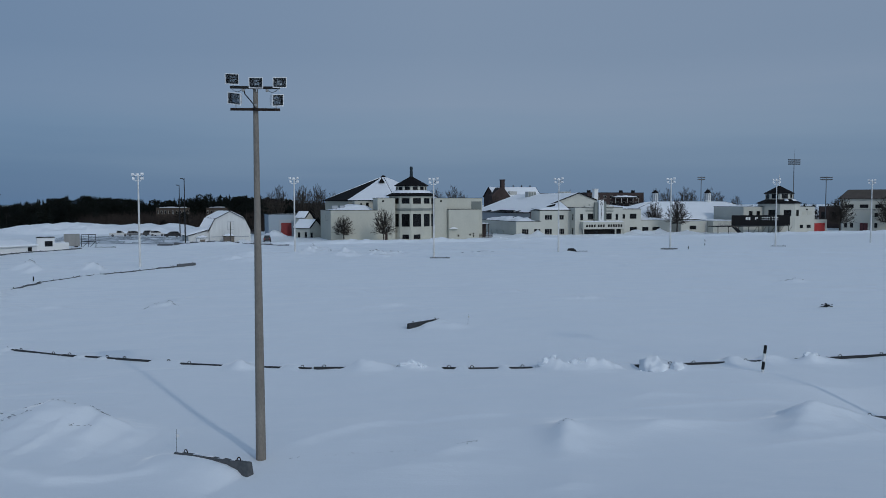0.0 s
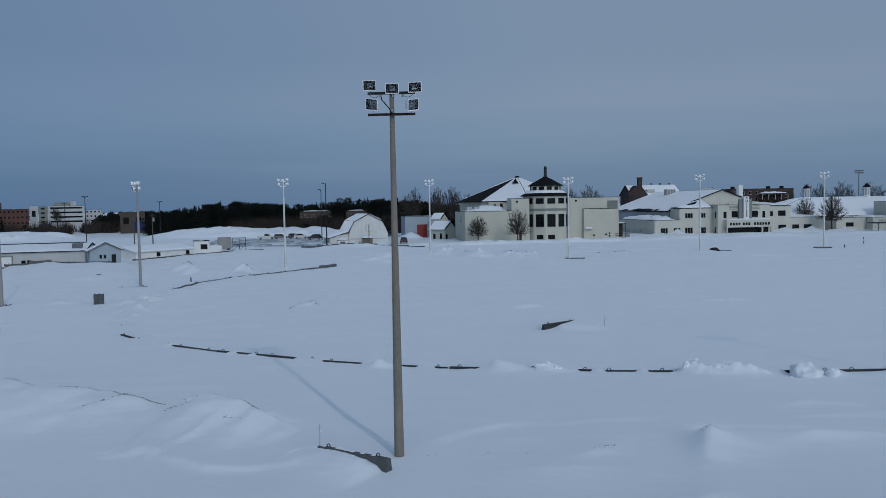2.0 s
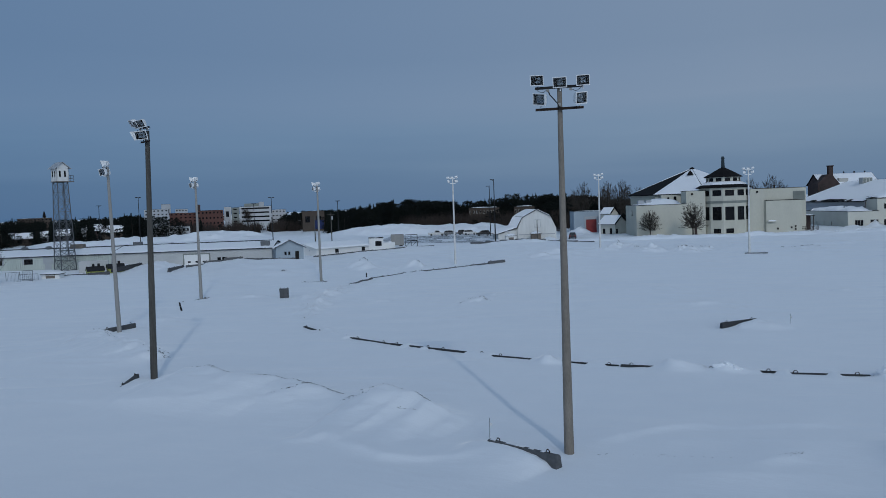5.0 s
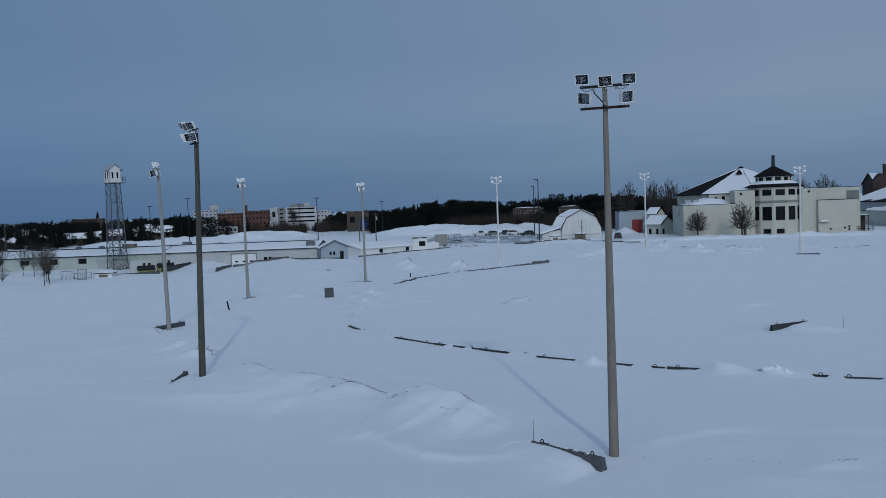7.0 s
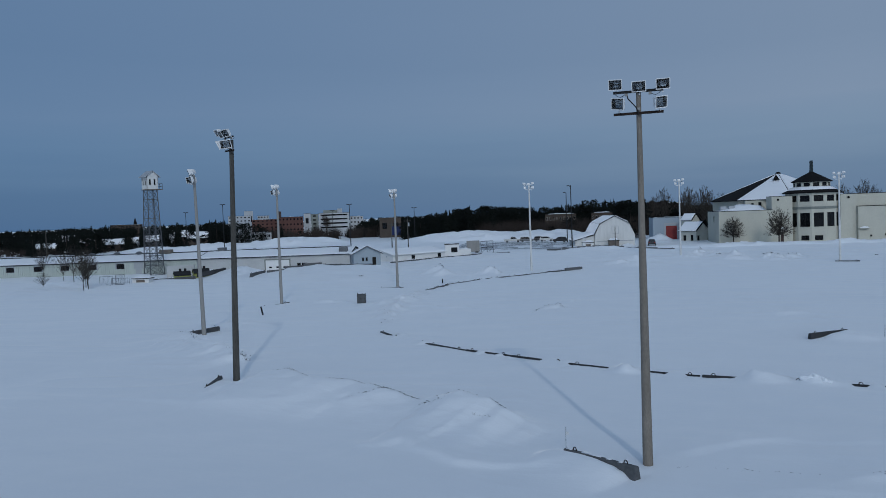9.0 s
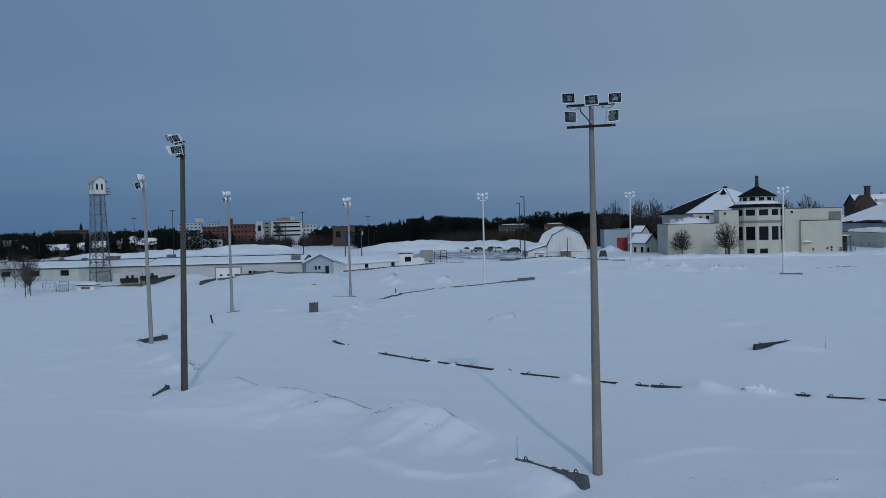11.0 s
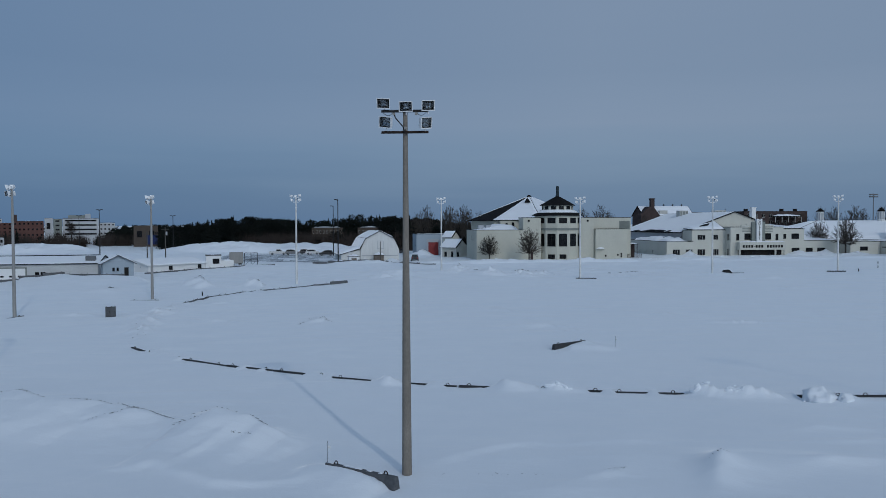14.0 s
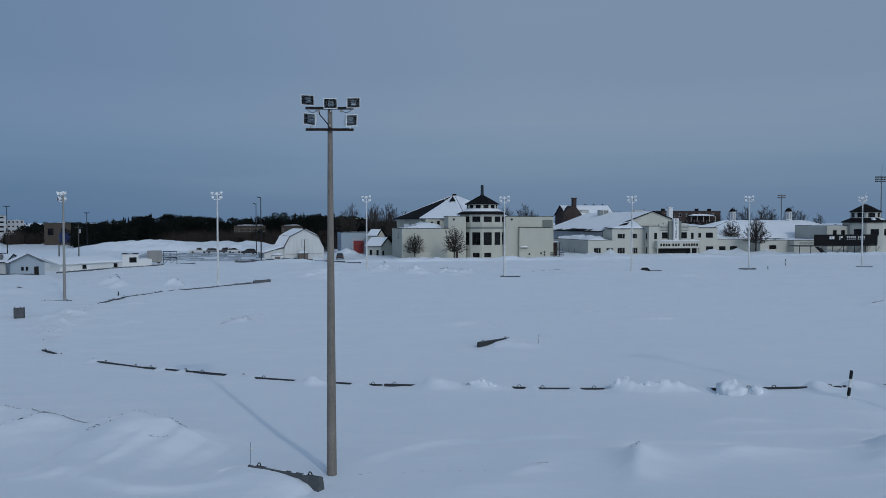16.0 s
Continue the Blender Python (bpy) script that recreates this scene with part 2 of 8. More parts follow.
M_PALEWALL = material("grey_white_wall_paint", (0.54, 0.55, 0.545), (0.43, 0.44, 0.44), rough=0.8, scale=0.9, mix=0.5)
M_LATTICE = material("dark_weathered_steel", (0.15, 0.16, 0.17), (0.085, 0.09, 0.10), rough=0.6, metal=0.4, scale=2)
M_FARWHITE = material("pale_office_cladding", (0.50, 0.51, 0.52), (0.40, 0.41, 0.42), rough=0.6, scale=0.3, mix=0.4)
M_ICE = material("wet_packed_snow", (0.74, 0.77, 0.80), (0.07, 0.073, 0.078), rough=0.45, scale=0.9, mix=2.4)

# ---- building blocks ----


def mesh_object(name, bm, mat, smooth=False):
    me = bpy.data.meshes.new(name)
    bmesh.ops.recalc_face_normals(bm, faces=bm.faces[:])
    bm.to_mesh(me)
    bm.free()
    me.materials.append(mat)
    if smooth:
        for p in me.polygons:
            p.use_smooth = True
    return new(name, me)


def part(name, bm, mat, parent, label="", smooth=False):
    """One mesh under a thing or under a part, in the thing's own axes."""
    ob = mesh_object(name, bm, mat, smooth)
    ob.parent = parent
    if label:
        tagged(ob, label)
    return ob


def thing(name, m, label, category, group="", kind=""):
    ob = new(name)
    ob.empty_display_size = 0.3
    ob.matrix_world = m
    return tagged(ob, label, category, group, kind)


def box(bm, x0, x1, y0, y1, z0, z1, m=None):
    vs = [bm.verts.new((x, y, z)) for z in (z0, z1) for x, y in ((x0, y0), (x1, y0), (x1, y1), (x0, y1))]
    if m is not None:
        for v in vs:
            v.co = m @ v.co
    for f in ((3, 2, 1, 0), (4, 5, 6, 7), (0, 1, 5, 4), (1, 2, 6, 5), (2, 3, 7, 6), (3, 0, 4, 7)):
        bm.faces.new([vs[i] for i in f])
    return bm


def tube(bm, p, q, r0, r1, n=8):
    """A tapered round bar from p to q."""
    p, q = Vector(p), Vector(q)
    way = (q - p).normalized()
    a = way.orthogonal().normalized()
    b = way.cross(a)
    rings = []
    for c, r in ((p, r0), (q, r1)):
        rings.append([bm.verts.new(c + (a * math.cos(2 * math.pi * i / n) + b * math.sin(2 * math.pi * i / n)) * r) for i in range(n)])
    for i in range(n):
        j = (i + 1) % n
        bm.faces.new((rings[0][i], rings[0][j], rings[1][j], rings[1][i]))
    bm.faces.new(rings[0][::-1])
    bm.faces.new(rings[1])
    return bm


def prism(bm, corners, z0, z1, m=None):
    """A plan outline, pulled up from z0 to z1."""
    lo = [bm.verts.new((x, y, z0)) for x, y in corners]
    hi = [bm.verts.new((x, y, z1)) for x, y in corners]
    if m is not None:
        for v in lo + hi:
            v.co = m @ v.co
    n = len(corners)
    for i in range(n):
        j = (i + 1) % n
        bm.faces.new((lo[i], lo[j], hi[j], hi[i]))
    bm.faces.new(lo[::-1])
    bm.faces.new(hi)
    return bm


def rings_solid(bm, rings, closed_ends=True):
    """Skins a list of rings of points, all with as many points."""
    vs = [[bm.verts.new(p) for p in r] for r in rings]
    n = len(vs[0])
    for a, b in zip(vs, vs[1:]):
        for i in range(n):
            j = (i + 1) % n
            bm.faces.new((a[i], a[j], b[j], b[i]))
    if closed_ends:
        bm.faces.new(vs[0][::-1])
        bm.faces.new(vs[-1])
    return bm


def ngon(n, r, start=0.0, z=0.0, cx=0.0, cy=0.0):
    return [(cx + r * math.cos(start + 2 * math.pi * i / n), cy + r * math.sin(start + 2 * math.pi * i / n), z) for i in range(n)]


def side(x0, y0, x1, y1):
    """The axes of a wall from (x0, y0) to (x1, y1), seen from outside left to right: x along it, y into the house."""
    a = Vector((x1 - x0, y1 - y0, 0)).normalized()
    m = Matrix.Identity(4)
    m.col[0][:3], m.col[1][:3], m.col[2][:3], m.col[3][:3] = a, Vector((-a.y, a.x, 0)), (0, 0, 1), (x0, y0, 0)
    return m, math.hypot(x1 - x0, y1 - y0)


def wall(bm, m, length, z0, z1, holes=(), thick=0.3):
    """A wall with real openings (a0, a1, z0, z1)."""
    us = sorted({0.0, length, *[h[0] for h in holes], *[h[1] for h in holes]})
    zs = sorted({z0, z1, *[h[2] for h in holes], *[h[3] for h in holes]})
    cells = {}
    for i in range(len(us) - 1):
        for k in range(len(zs) - 1):
            cu, cz = (us[i] + us[i + 1]) / 2, (zs[k] + zs[k + 1]) / 2
            cells[i, k] = not any(h[0] < cu < h[1] and h[2] < cz < h[3] for h in holes)
    made = {}

    def vert(i, d, k):
        if (i, d, k) not in made:
            made[i, d, k] = bm.verts.new(m @ Vector((us[i], d * thick, zs[k])))
        return made[i, d, k]
    for (i, k), solid in cells.items():
        if not solid:
            continue
        for d in (0, 1):
            bm.faces.new([vert(i, d, k), vert(i + 1, d, k), vert(i + 1, d, k + 1), vert(i, d, k + 1)])
        for (di, dk), (p, q) in {(-1, 0): ((i, k), (i, k + 1)), (1, 0): ((i + 1, k), (i + 1, k + 1)), (0, -1): ((i, k), (i + 1, k)), (0, 1): ((i, k + 1), (i + 1, k + 1))}.items():
            if not cells.get((i + di, k + dk), False):
                bm.faces.new([vert(p[0], 0, p[1]), vert(q[0], 0, q[1]), vert(q[0], 1, q[1]), vert(p[0], 1, p[1])])


def window(parent, m, a0, a1, z0, z1, bars=1, sash=None, set_in=0.14, cross=False):
    """A window in its opening: sash with bars, a sill and a pane of its own."""
    bm = bmesh.new()
    w = 0.08
    for x0, x1, zz0, zz1 in ((a0, a0 + w, z0, z1), (a1 - w, a1, z0, z1), (a0 + w, a1 - w, z0, z0 + w), (a0 + w, a1 - w, z1 - w, z1)):
        box(bm, x0, x1, set_in - 0.05, set_in + 0.05, zz0, zz1, m)
    for i in range(bars):
        c = a0 + (a1 - a0) * (i + 1) / (bars + 1)
        box(bm, c - 0.03, c + 0.03, set_in - 0.04, set_in + 0.04, z0 + w, z1 - w, m)
    if cross:
        c = (z0 + z1) / 2
        box(bm, a0 + w, a1 - w, set_in - 0.03, set_in + 0.03, c - 0.025, c + 0.025, m)
    box(bm, a0 + 0.01, a1 - 0.01, -0.06, set_in - 0.06, z0 - 0.05, z0 + 0.03, m)
    ob = part("window", bm, sash or M_SASH, parent)
    bm = bmesh.new()
    box(bm, a0 + w * 0.5, a1 - w * 0.5, set_in - 0.01, set_in + 0.01, z0 + w * 0.5, z1 - w * 0.5, m)
    part("pane", bm, M_WINDOW, ob)
    return ob


def shell(parent, x0, x1, y0, y1, z0, z1, mat, front=(), left=(), right=(), bars=1, sash=None, roof=True, name="wall", snow=0.25, label="", cope=0.12):
    """A flat-roofed block: four walls with openings, windows in them, a roof slab behind the parapet and snow on it."""
    bm = bmesh.new()
    t = 0.3
    runs = (((x0, y0, x1, y0), front), ((x0, y1 - t, x0, y0 + t), left), ((x1, y0 + t, x1, y1 - t), right), ((x1, y1, x0, y1), ()))
    for (a, b, c, d), holes in runs:
        m, ln = side(a, b, c, d)
        wall(bm, m, ln, z0, z1, holes, t)
        for h in holes:
            window(parent, m, *h, bars=bars, sash=sash)
    part(name, bm, mat, parent, label)
    if cope:
        bm = bmesh.new()
        o = 0.06
        box(bm, x0 - o, x1 + o, y0 - o, y0 + t + o, z1, z1 + cope)
        box(bm, x0 - o, x1 + o, y1 - t - o, y1 + o, z1, z1 + cope)
        box(bm, x0 - o, x0 + t + o, y0 + t + o, y1 - t - o, z1, z1 + cope)
        box(bm, x1 - t - o, x1 + o, y0 + t + o, y1 - t - o, z1, z1 + cope)
        part("coping", bm, M_SASH, parent, "dark metal coping on the parapet")
    if roof:
        bm = box(bmesh.new(), x0 + t + 0.004, x1 - t - 0.004, y0 + t + 0.004, y1 - t - 0.004, z1 - 0.45, z1 - 0.2)
        part("roof", bm, M_SHINGLE, parent)
        if snow:
            snow_slab(parent, x0 + t, x1 - t, y0 + t, y1 - t, z1 - 0.2, snow)


def snow_slab(parent, x0, x1, y0, y1, z, depth, m=None, uneven=0.5):
    """Lying snow with a rounded rim and an uneven top."""
    nx, ny = max(4, min(26, int((x1 - x0) / 0.9))), max(4, min(26, int((y1 - y0) / 0.9)))
    bm = bmesh.new()
    grid = []
    for j in range(ny + 1):
        row = []
        for i in range(nx + 1):
            x, y = x0 + (x1 - x0) * i / nx, y0 + (y1 - y0) * j / ny
            rim = min(i, nx - i, j, ny - j)
            h = depth * (0.0 if rim == 0 else 0.75 if rim == 1 else 1.0)
            h *= 1 + uneven * noise.noise(Vector((x * 0.35 + z, y * 0.35, z * 3.1)))
            v = Vector((x, y, z + h + 0.004))
            row.append(bm.verts.new(m @ v if m is not None else v))
        grid.append(row)
    for j in range(ny):
        for i in range(nx):
            bm.faces.new((grid[j][i], grid[j][i + 1], grid[j + 1][i + 1], grid[j + 1][i]))
    return part("roof_snow", bm, M_ROOFSNOW, parent, "lying snow on the roof", smooth=True)


def slope(parent, corners, mat, thick=0.15, name="roof", label="", snow=0.0, cover=1.0):
    """A roof plane from its corners (eave, eave, ridge, ridge), with snow on it where asked."""
    p = [Vector(c) for c in corners]
    nrm = (p[1] - p[0]).cross(p[-1] - p[0]).normalized()
    if nrm.z < 0:
        nrm = -nrm
    bm = bmesh.new()
    lo, hi = [bm.verts.new(c) for c in p], [bm.verts.new(c + nrm * thick) for c in p]
    n = len(p)
    for i in range(n):
        j = (i + 1) % n
        bm.faces.new((lo[i], lo[j], hi[j], hi[i]))
    bm.faces.new(lo[::-1])
    bm.faces.new(hi)
    part(name, bm, mat, parent, label)
    if snow:
        q = p if n == 4 else [p[0], p[1], p[2], p[2]]
        nu, nv = 22, 12
        bm = bmesh.new()
        grid = []
        for j in range(nv + 1):
            row = []
            for i in range(nu + 1):
                s, t = i / nu, j / nv
                lower = (1 - cover) * (0.5 + 0.5 * noise.noise(Vector((s * 5, p[0].x * 0.1, 3.0))))
                t2 = lower + (0.995 - lower) * t
                s2 = 0.006 + 0.988 * s
                c = q[0].lerp(q[1], s2).lerp(q[3].lerp(q[2], s2), t2)
                rim = min(i, nu - i, j, nv - j)
                h = snow * (0.0 if rim == 0 else 0.8 if rim == 1 else 1.0) * (1 + 0.4 * noise.noise(c * 0.25))
                row.append(bm.verts.new(c + nrm * (thick + 0.005 + h)))
            grid.append(row)
        for j in range(nv):
            for i in range(nu):
                bm.faces.new((grid[j][i], grid[j][i + 1], grid[j + 1][i + 1], grid[j + 1][i]))
        part("roof_snow", bm, M_ROOFSNOW, parent, "lying snow on the roof", smooth=True)


def letters(text, size, depth, mat, parent, m, name="lettering"):
    """Raised letters in the built-in font, as a mesh."""
    cu = bpy.data.curves.new(name, "FONT")
    cu.body, cu.size, cu.extrude, cu.align_x, cu.align_y = text, size, depth, "CENTER", "CENTER"
    cu.offset = size * 0.012
    tmp = bpy.data.objects.new("lettering_source", cu)
    scene.collection.objects.link(tmp)
    me = bpy.data.meshes.new_from_object(tmp.evaluated_get(bpy.context.evaluated_depsgraph_get()))
    bpy.data.objects.remove(tmp)
    me.name = name
    me.materials.clear()
    me.materials.append(mat)
    me.transform(m)
    ob = new(name, me)
    ob.parent = parent
    return ob


# ---- the ground: one sheet of snow ----
_TABLE = np.random.RandomState(7).rand(256, 256)


def value_noise(x, y):
    xi, yi = np.floor(x).astype(int), np.floor(y).astype(int)
    fx, fy = x - xi, y - yi
    fx, fy = fx * fx * (3 - 2 * fx), fy * fy * (3 - 2 * fy)
    a, b = _TABLE[xi % 256, yi % 256], _TABLE[(xi + 1) % 256, yi % 256]
    c, d = _TABLE[xi % 256, (yi + 1) % 256], _TABLE[(xi + 1) % 256, (yi + 1) % 256]
    return (a + (b - a) * fx) * (1 - fy) + (c + (d - c) * fx) * fy - 0.5


def fbm(x, y, octaves=4):
    s, a = 0.0, 1.0
    for o in range(octaves):
        s = s + a * value_noise(x * 2 ** o + 17.3 * o, y * 2 ** o - 9.1 * o)
        a *= 0.5
    return s


# mounds: x, y, height, reach along, reach across, turn in degrees, roughness
MOUNDS = [
    (-44.0, 42.5, 0.40, 5.0, 3.0, 20, 0.3), (-31.0, 32.5, 0.30, 5.0, 3.0, 0, 0.1),
    (0.5, 33.5, 0.25, 7.0, 2.0, 8, 0.2), (-0.5, 29.5, 0.20, 3.0, 1.2, 12, 0.2), (9.0, 34.5, 0.22, 5.0, 1.6, -6, 0.2),
    (-12.2, 47.5, 0.55, 0.75, 0.6, 0, 0.5), (-4.9, 47.0, 0.42, 1.1, 0.7, 0, 0.5), (-3.9, 46.6, 0.25, 1.6, 0.9, 0, 0.4), (-1.75, 47.2, 0.36, 0.8, 0.6, 0, 0.9),
    (6.4, 47.2, 0.45, 0.65, 0.6, 0, 0.8), (8.4, 46.9, 0.50, 1.3, 0.8, 0, 1.2), (9.9, 47.0, 0.40, 1.0, 0.7, 0, 1.2), (7.0, 46.8, 0.35, 1.2, 0.6, 0, 1.6), (22.9, 49.2, 0.55, 0.7, 0.6, 0, 0.6), (24.2, 49.2, 0.35, 1.2, 0.7, 0, 0.4),
    (18.2, 49.3, 0.30, 0.9, 0.7, 0, 0.3), (20.6, 49.9, 0.30, 1.0, 0.6, 0, 0.3), (13.9, 46.6, 0.30, 1.0, 0.7, 0, 0.7), (16.0, 46.0, 0.28, 2.2, 0.9, -8, 0.3),
    (0.9, 63.4, 0.30, 1.4, 0.9, 10, 0.5),
    (-20.0, 66.0, 0.22, 3.0, 0.8, 15, 0.4), (-24.5, 64.5, 0.25, 2.6, 0.9, 10, 0.4), (-17.5, 70.5, 0.20, 2.8, 0.7, 10, 0.4),
    (43.5, 98.3, 0.55, 2.6, 1.0, 15, 0.6), (34.0, 104.2, 0.35, 3.4, 1.0, 0, 0.4), (47.0, 112.0, 0.4, 2.6, 1.0, 0, 0.6),
    (-70.0, 104.0, 0.6, 4.0, 2.0, 20, 0.4),
    (-31.0, 131.0, 0.9, 7.0, 3.0, 12, 0.4), (-37.0, 147.0, 0.8, 5.0, 2.0, 10, 0.8),
    (-3.0, 165.0, 0.5, 7.0, 2.0, 10, 0.8), (24.0, 160.0, 0.4, 3.0, 1.5, 0, 0.6),
    (-41.0, 67.0, 0.45, 1.6, 1.0, 65, 0.9), (-43.5, 71.0, 0.5, 2.4, 1.0, 60, 0.9), (-46.2, 77.5, 0.55, 3.4, 1.2, 66, 0.8), (-49.0, 85.5, 0.4, 3.6, 1.2, 75, 0.6), (-33.2, 56.6, 0.3, 1.0, 0.6, -35, 0.5),
    (-31.5, 57.0, 0.18, 2.0, 1.0, 0, 0.3), (-69.5, 106.0, 0.4, 2.0, 1.0, 10, 0.6), (-62.0, 66.0, 0.3, 4.0, 2.0, 30, 0.3), (-52.0, 58.5, 0.45, 3.0, 1.6, 30, 0.4),
    (-40.0, 29.0, 0.35, 8.0, 5.0, 30, 0.15), (23.8, 40.0, -1.45, 4.2, 4.6, 0, 0.0), (22.7, 39.5, 0.28, 1.6, 0.45, -12, 0.2),
    # snow heaps before the garage, by the shelters and along the far track edge
    (-50.2, 236.0, 2.2, 3.0, 2.0, 10, 0.7), (-112.5, 121.0, 1.6, 5.0, 2.0, 80, 0.3),
    (-36.6, 138.0, 0.65, 3.4, 1.3, 12, 0.9), (-18.1, 146.0, 0.6, 2.6, 1.1, 10, 0.9), (-27.6, 153.0, 0.55, 2.8, 1.1, 5, 0.9), (-10.7, 144.0, 0.5, 2.4, 1.0, 0, 0.9),
    # ploughed banks behind the car park and the stables
    (-118.0, 262.0, 3.0, 16, 5, 35, 0.5), (-100.0, 272.0, 2.6, 14, 5, 20, 0.6), (-134.0, 250.0, 2.2, 16, 6, 45, 0.5), (-88.0, 276.0, 1.3, 10, 5, 10, 0.6), (-78.0, 268.0, 0.7, 6, 4, 0, 0.6),
    (-210.0, 222.0, 2.6, 9, 7, 30, 1.1), (-199.0, 230.0, 2.5, 8, 7, 25, 1.1), (-188.0, 238.0, 3.7, 9, 7, 25, 0.9), (-176.0, 246.0, 2.4, 9, 7, 20, 0.8), (-228.0, 207.0, 1.2, 14, 9, 35, 0.8), (-262.0, 180.0, 0.5, 22, 9, 35, 0.5),
    (-62.0, 222.0, 1.2, 4, 2.5, 20, 0.7), (-47.5, 226.0, 0.6, 3.2, 2.0, 10, 0.9), (-57.5, 197.0, 0.9, 2.5, 1.2, 35, 0.8), (-50.5, 199.5, 0.8, 2.0, 1.2, 35, 0.8), (-63.5, 196.5, 0.8, 2.5, 1.3, 30, 0.8), (-147.0, 100.0, 0.5, 12, 5, 25, 0.4),
    (-128.0, 108.0, 0.5, 14, 4, 25, 0.3), (-104.0, 117.0, 1.5, 4.5, 3.0, 20, 0.4), (-112.0, 100.0, 0.35, 5, 3, 20, 0.5),
    (62.3, 256.5, 1.7, 3.2, 1.8, 15, 0.7), (70.6, 259.5, 1.9, 2.6, 1.8, 15, 0.7), (66.5, 257.0, 0.8, 2.6, 1.8, 15, 0.7), (79.0, 258.0, 1.2, 4.0, 2.0, 15, 0.7), (29.5, 248.0, 1.6, 2.0, 1.5, 15, 0.8), (24.0, 246.0, 0.8, 2.4, 1.5, 15, 0.8), (-24.0, 207.0, 0.7, 4, 1.5, 17, 0.6), (13.5, 218.0, 0.6, 4, 1.5, 17, 0.5), (30.0, 229.0, 0.9, 2.5, 1.5, 17, 0.5),
]
# low rough wind ridges scattered over the infield
_rr = random.Random(404)
for _ in range(52):
    _x, _y = _rr.uniform(-70, 95), _rr.uniform(66, 175)
    MOUNDS.append((_x, _y, _rr.uniform(0.10, 0.34), _rr.uniform(1.5, 5.0), _rr.uniform(0.5, 1.2), _rr.uniform(-8, 28), 1.1))
BERM = [(-64, 176), (-30, 188), (17, 204), (67, 228), (112, 244), (165, 258)]
# ends of the half buried barriers of the near ring, one after another
RING = [(-36.4, 58.3), (-33.0, 55.7), (-29.3, 53.7), (-25.2, 51.9), (-21.1, 50.6), (-16.5, 49.1), (-12.0, 48.1), (-7.9, 47.6), (-3.4, 47.5), (1.05, 47.45),
        (5.5, 47.6), (10.0, 48.0), (14.7, 48.5), (19.7, 49.4), (24.8, 50.4), (29.3, 51.5), (33.8, 52.7), (38.2, 54.1), (42.6, 55.7)]
# stretches of that ring under snow and places where it is blown free: from, to, depth in metres along the ring
RING_COVER = [(4.2, 8.3, 0.20), (14.3, 14.9, 0.17), (16.2, 16.6, 0.15), (20.1, 22.2, 0.16), (25.2, 26.8, 0.20), (28.9, 30.0, 0.17), (33.3, 35.7, 0.20), (36.3, 38.7, 0.17), (39.5, 40.2, 0.15), (42.1, 42.7, 0.15),
              (44.5, 50.4, 0.20), (51.2, 52.6, 0.18), (53.3, 53.7, 0.15), (56.5, 57.6, 0.17), (58.9, 61.1, 0.17), (61.8, 63.5, 0.18), (69.0, 71.5, 0.17), (76.0, 77.0, 0.17),
              (32.5, 32.9, -0.22), (50.6, 50.95, -0.22), (61.2, 61.55, -0.22), (26.9, 27.2, -0.18)]
RING_FAR = [(-50.3, 92.2), (-50.7, 96.7), (-50.9, 101.6), (-49.8, 107.0), (-47.9, 112.0), (-45.3, 118.2), (-43.0, 123.2), (-40.1, 127.7)]
# drifts with a crest: points x, y, height along it, reach to the right and to the left of the way along it, raggedness
MOUND_CREST = [(-33.4, 36.6, 0.2), (-32.1, 36.8, 0.7), (-30.85, 36.9, 1.1), (-29.4, 36.6, 1.3), (-27.5, 35.9, 1.15), (-25.1, 35.8, 1.05), (-23.3, 36.1, 0.95), (-21.1, 35.0, 0.8), (-19.4, 34.5, 0.8),
               (-18.5, 34.6, 1.1), (-16.9, 34.2, 1.5), (-15.5, 34.1, 1.35), (-14.5, 33.7, 1.0), (-13.2, 33.5, 0.4), (-12.0, 33.3, 0.1)]
FAR_CREST = [(-28.5, 157.4, 0.45), (-27.1, 160.4, 1.20), (-26.7, 162.8, 1.35), (-24.7, 162.0, 1.05), (-21.5, 156.0, 0.60), (-18.8, 154.4, 1.20), (-17.4, 153.9, 0.60), (-15.1, 148.5, 0.45), (-13.2, 149.0, 0.90), (-11.6, 152.2, 1.05), (-10.2, 152.5, 0.75), (-9.1, 155.4, 0.75)]
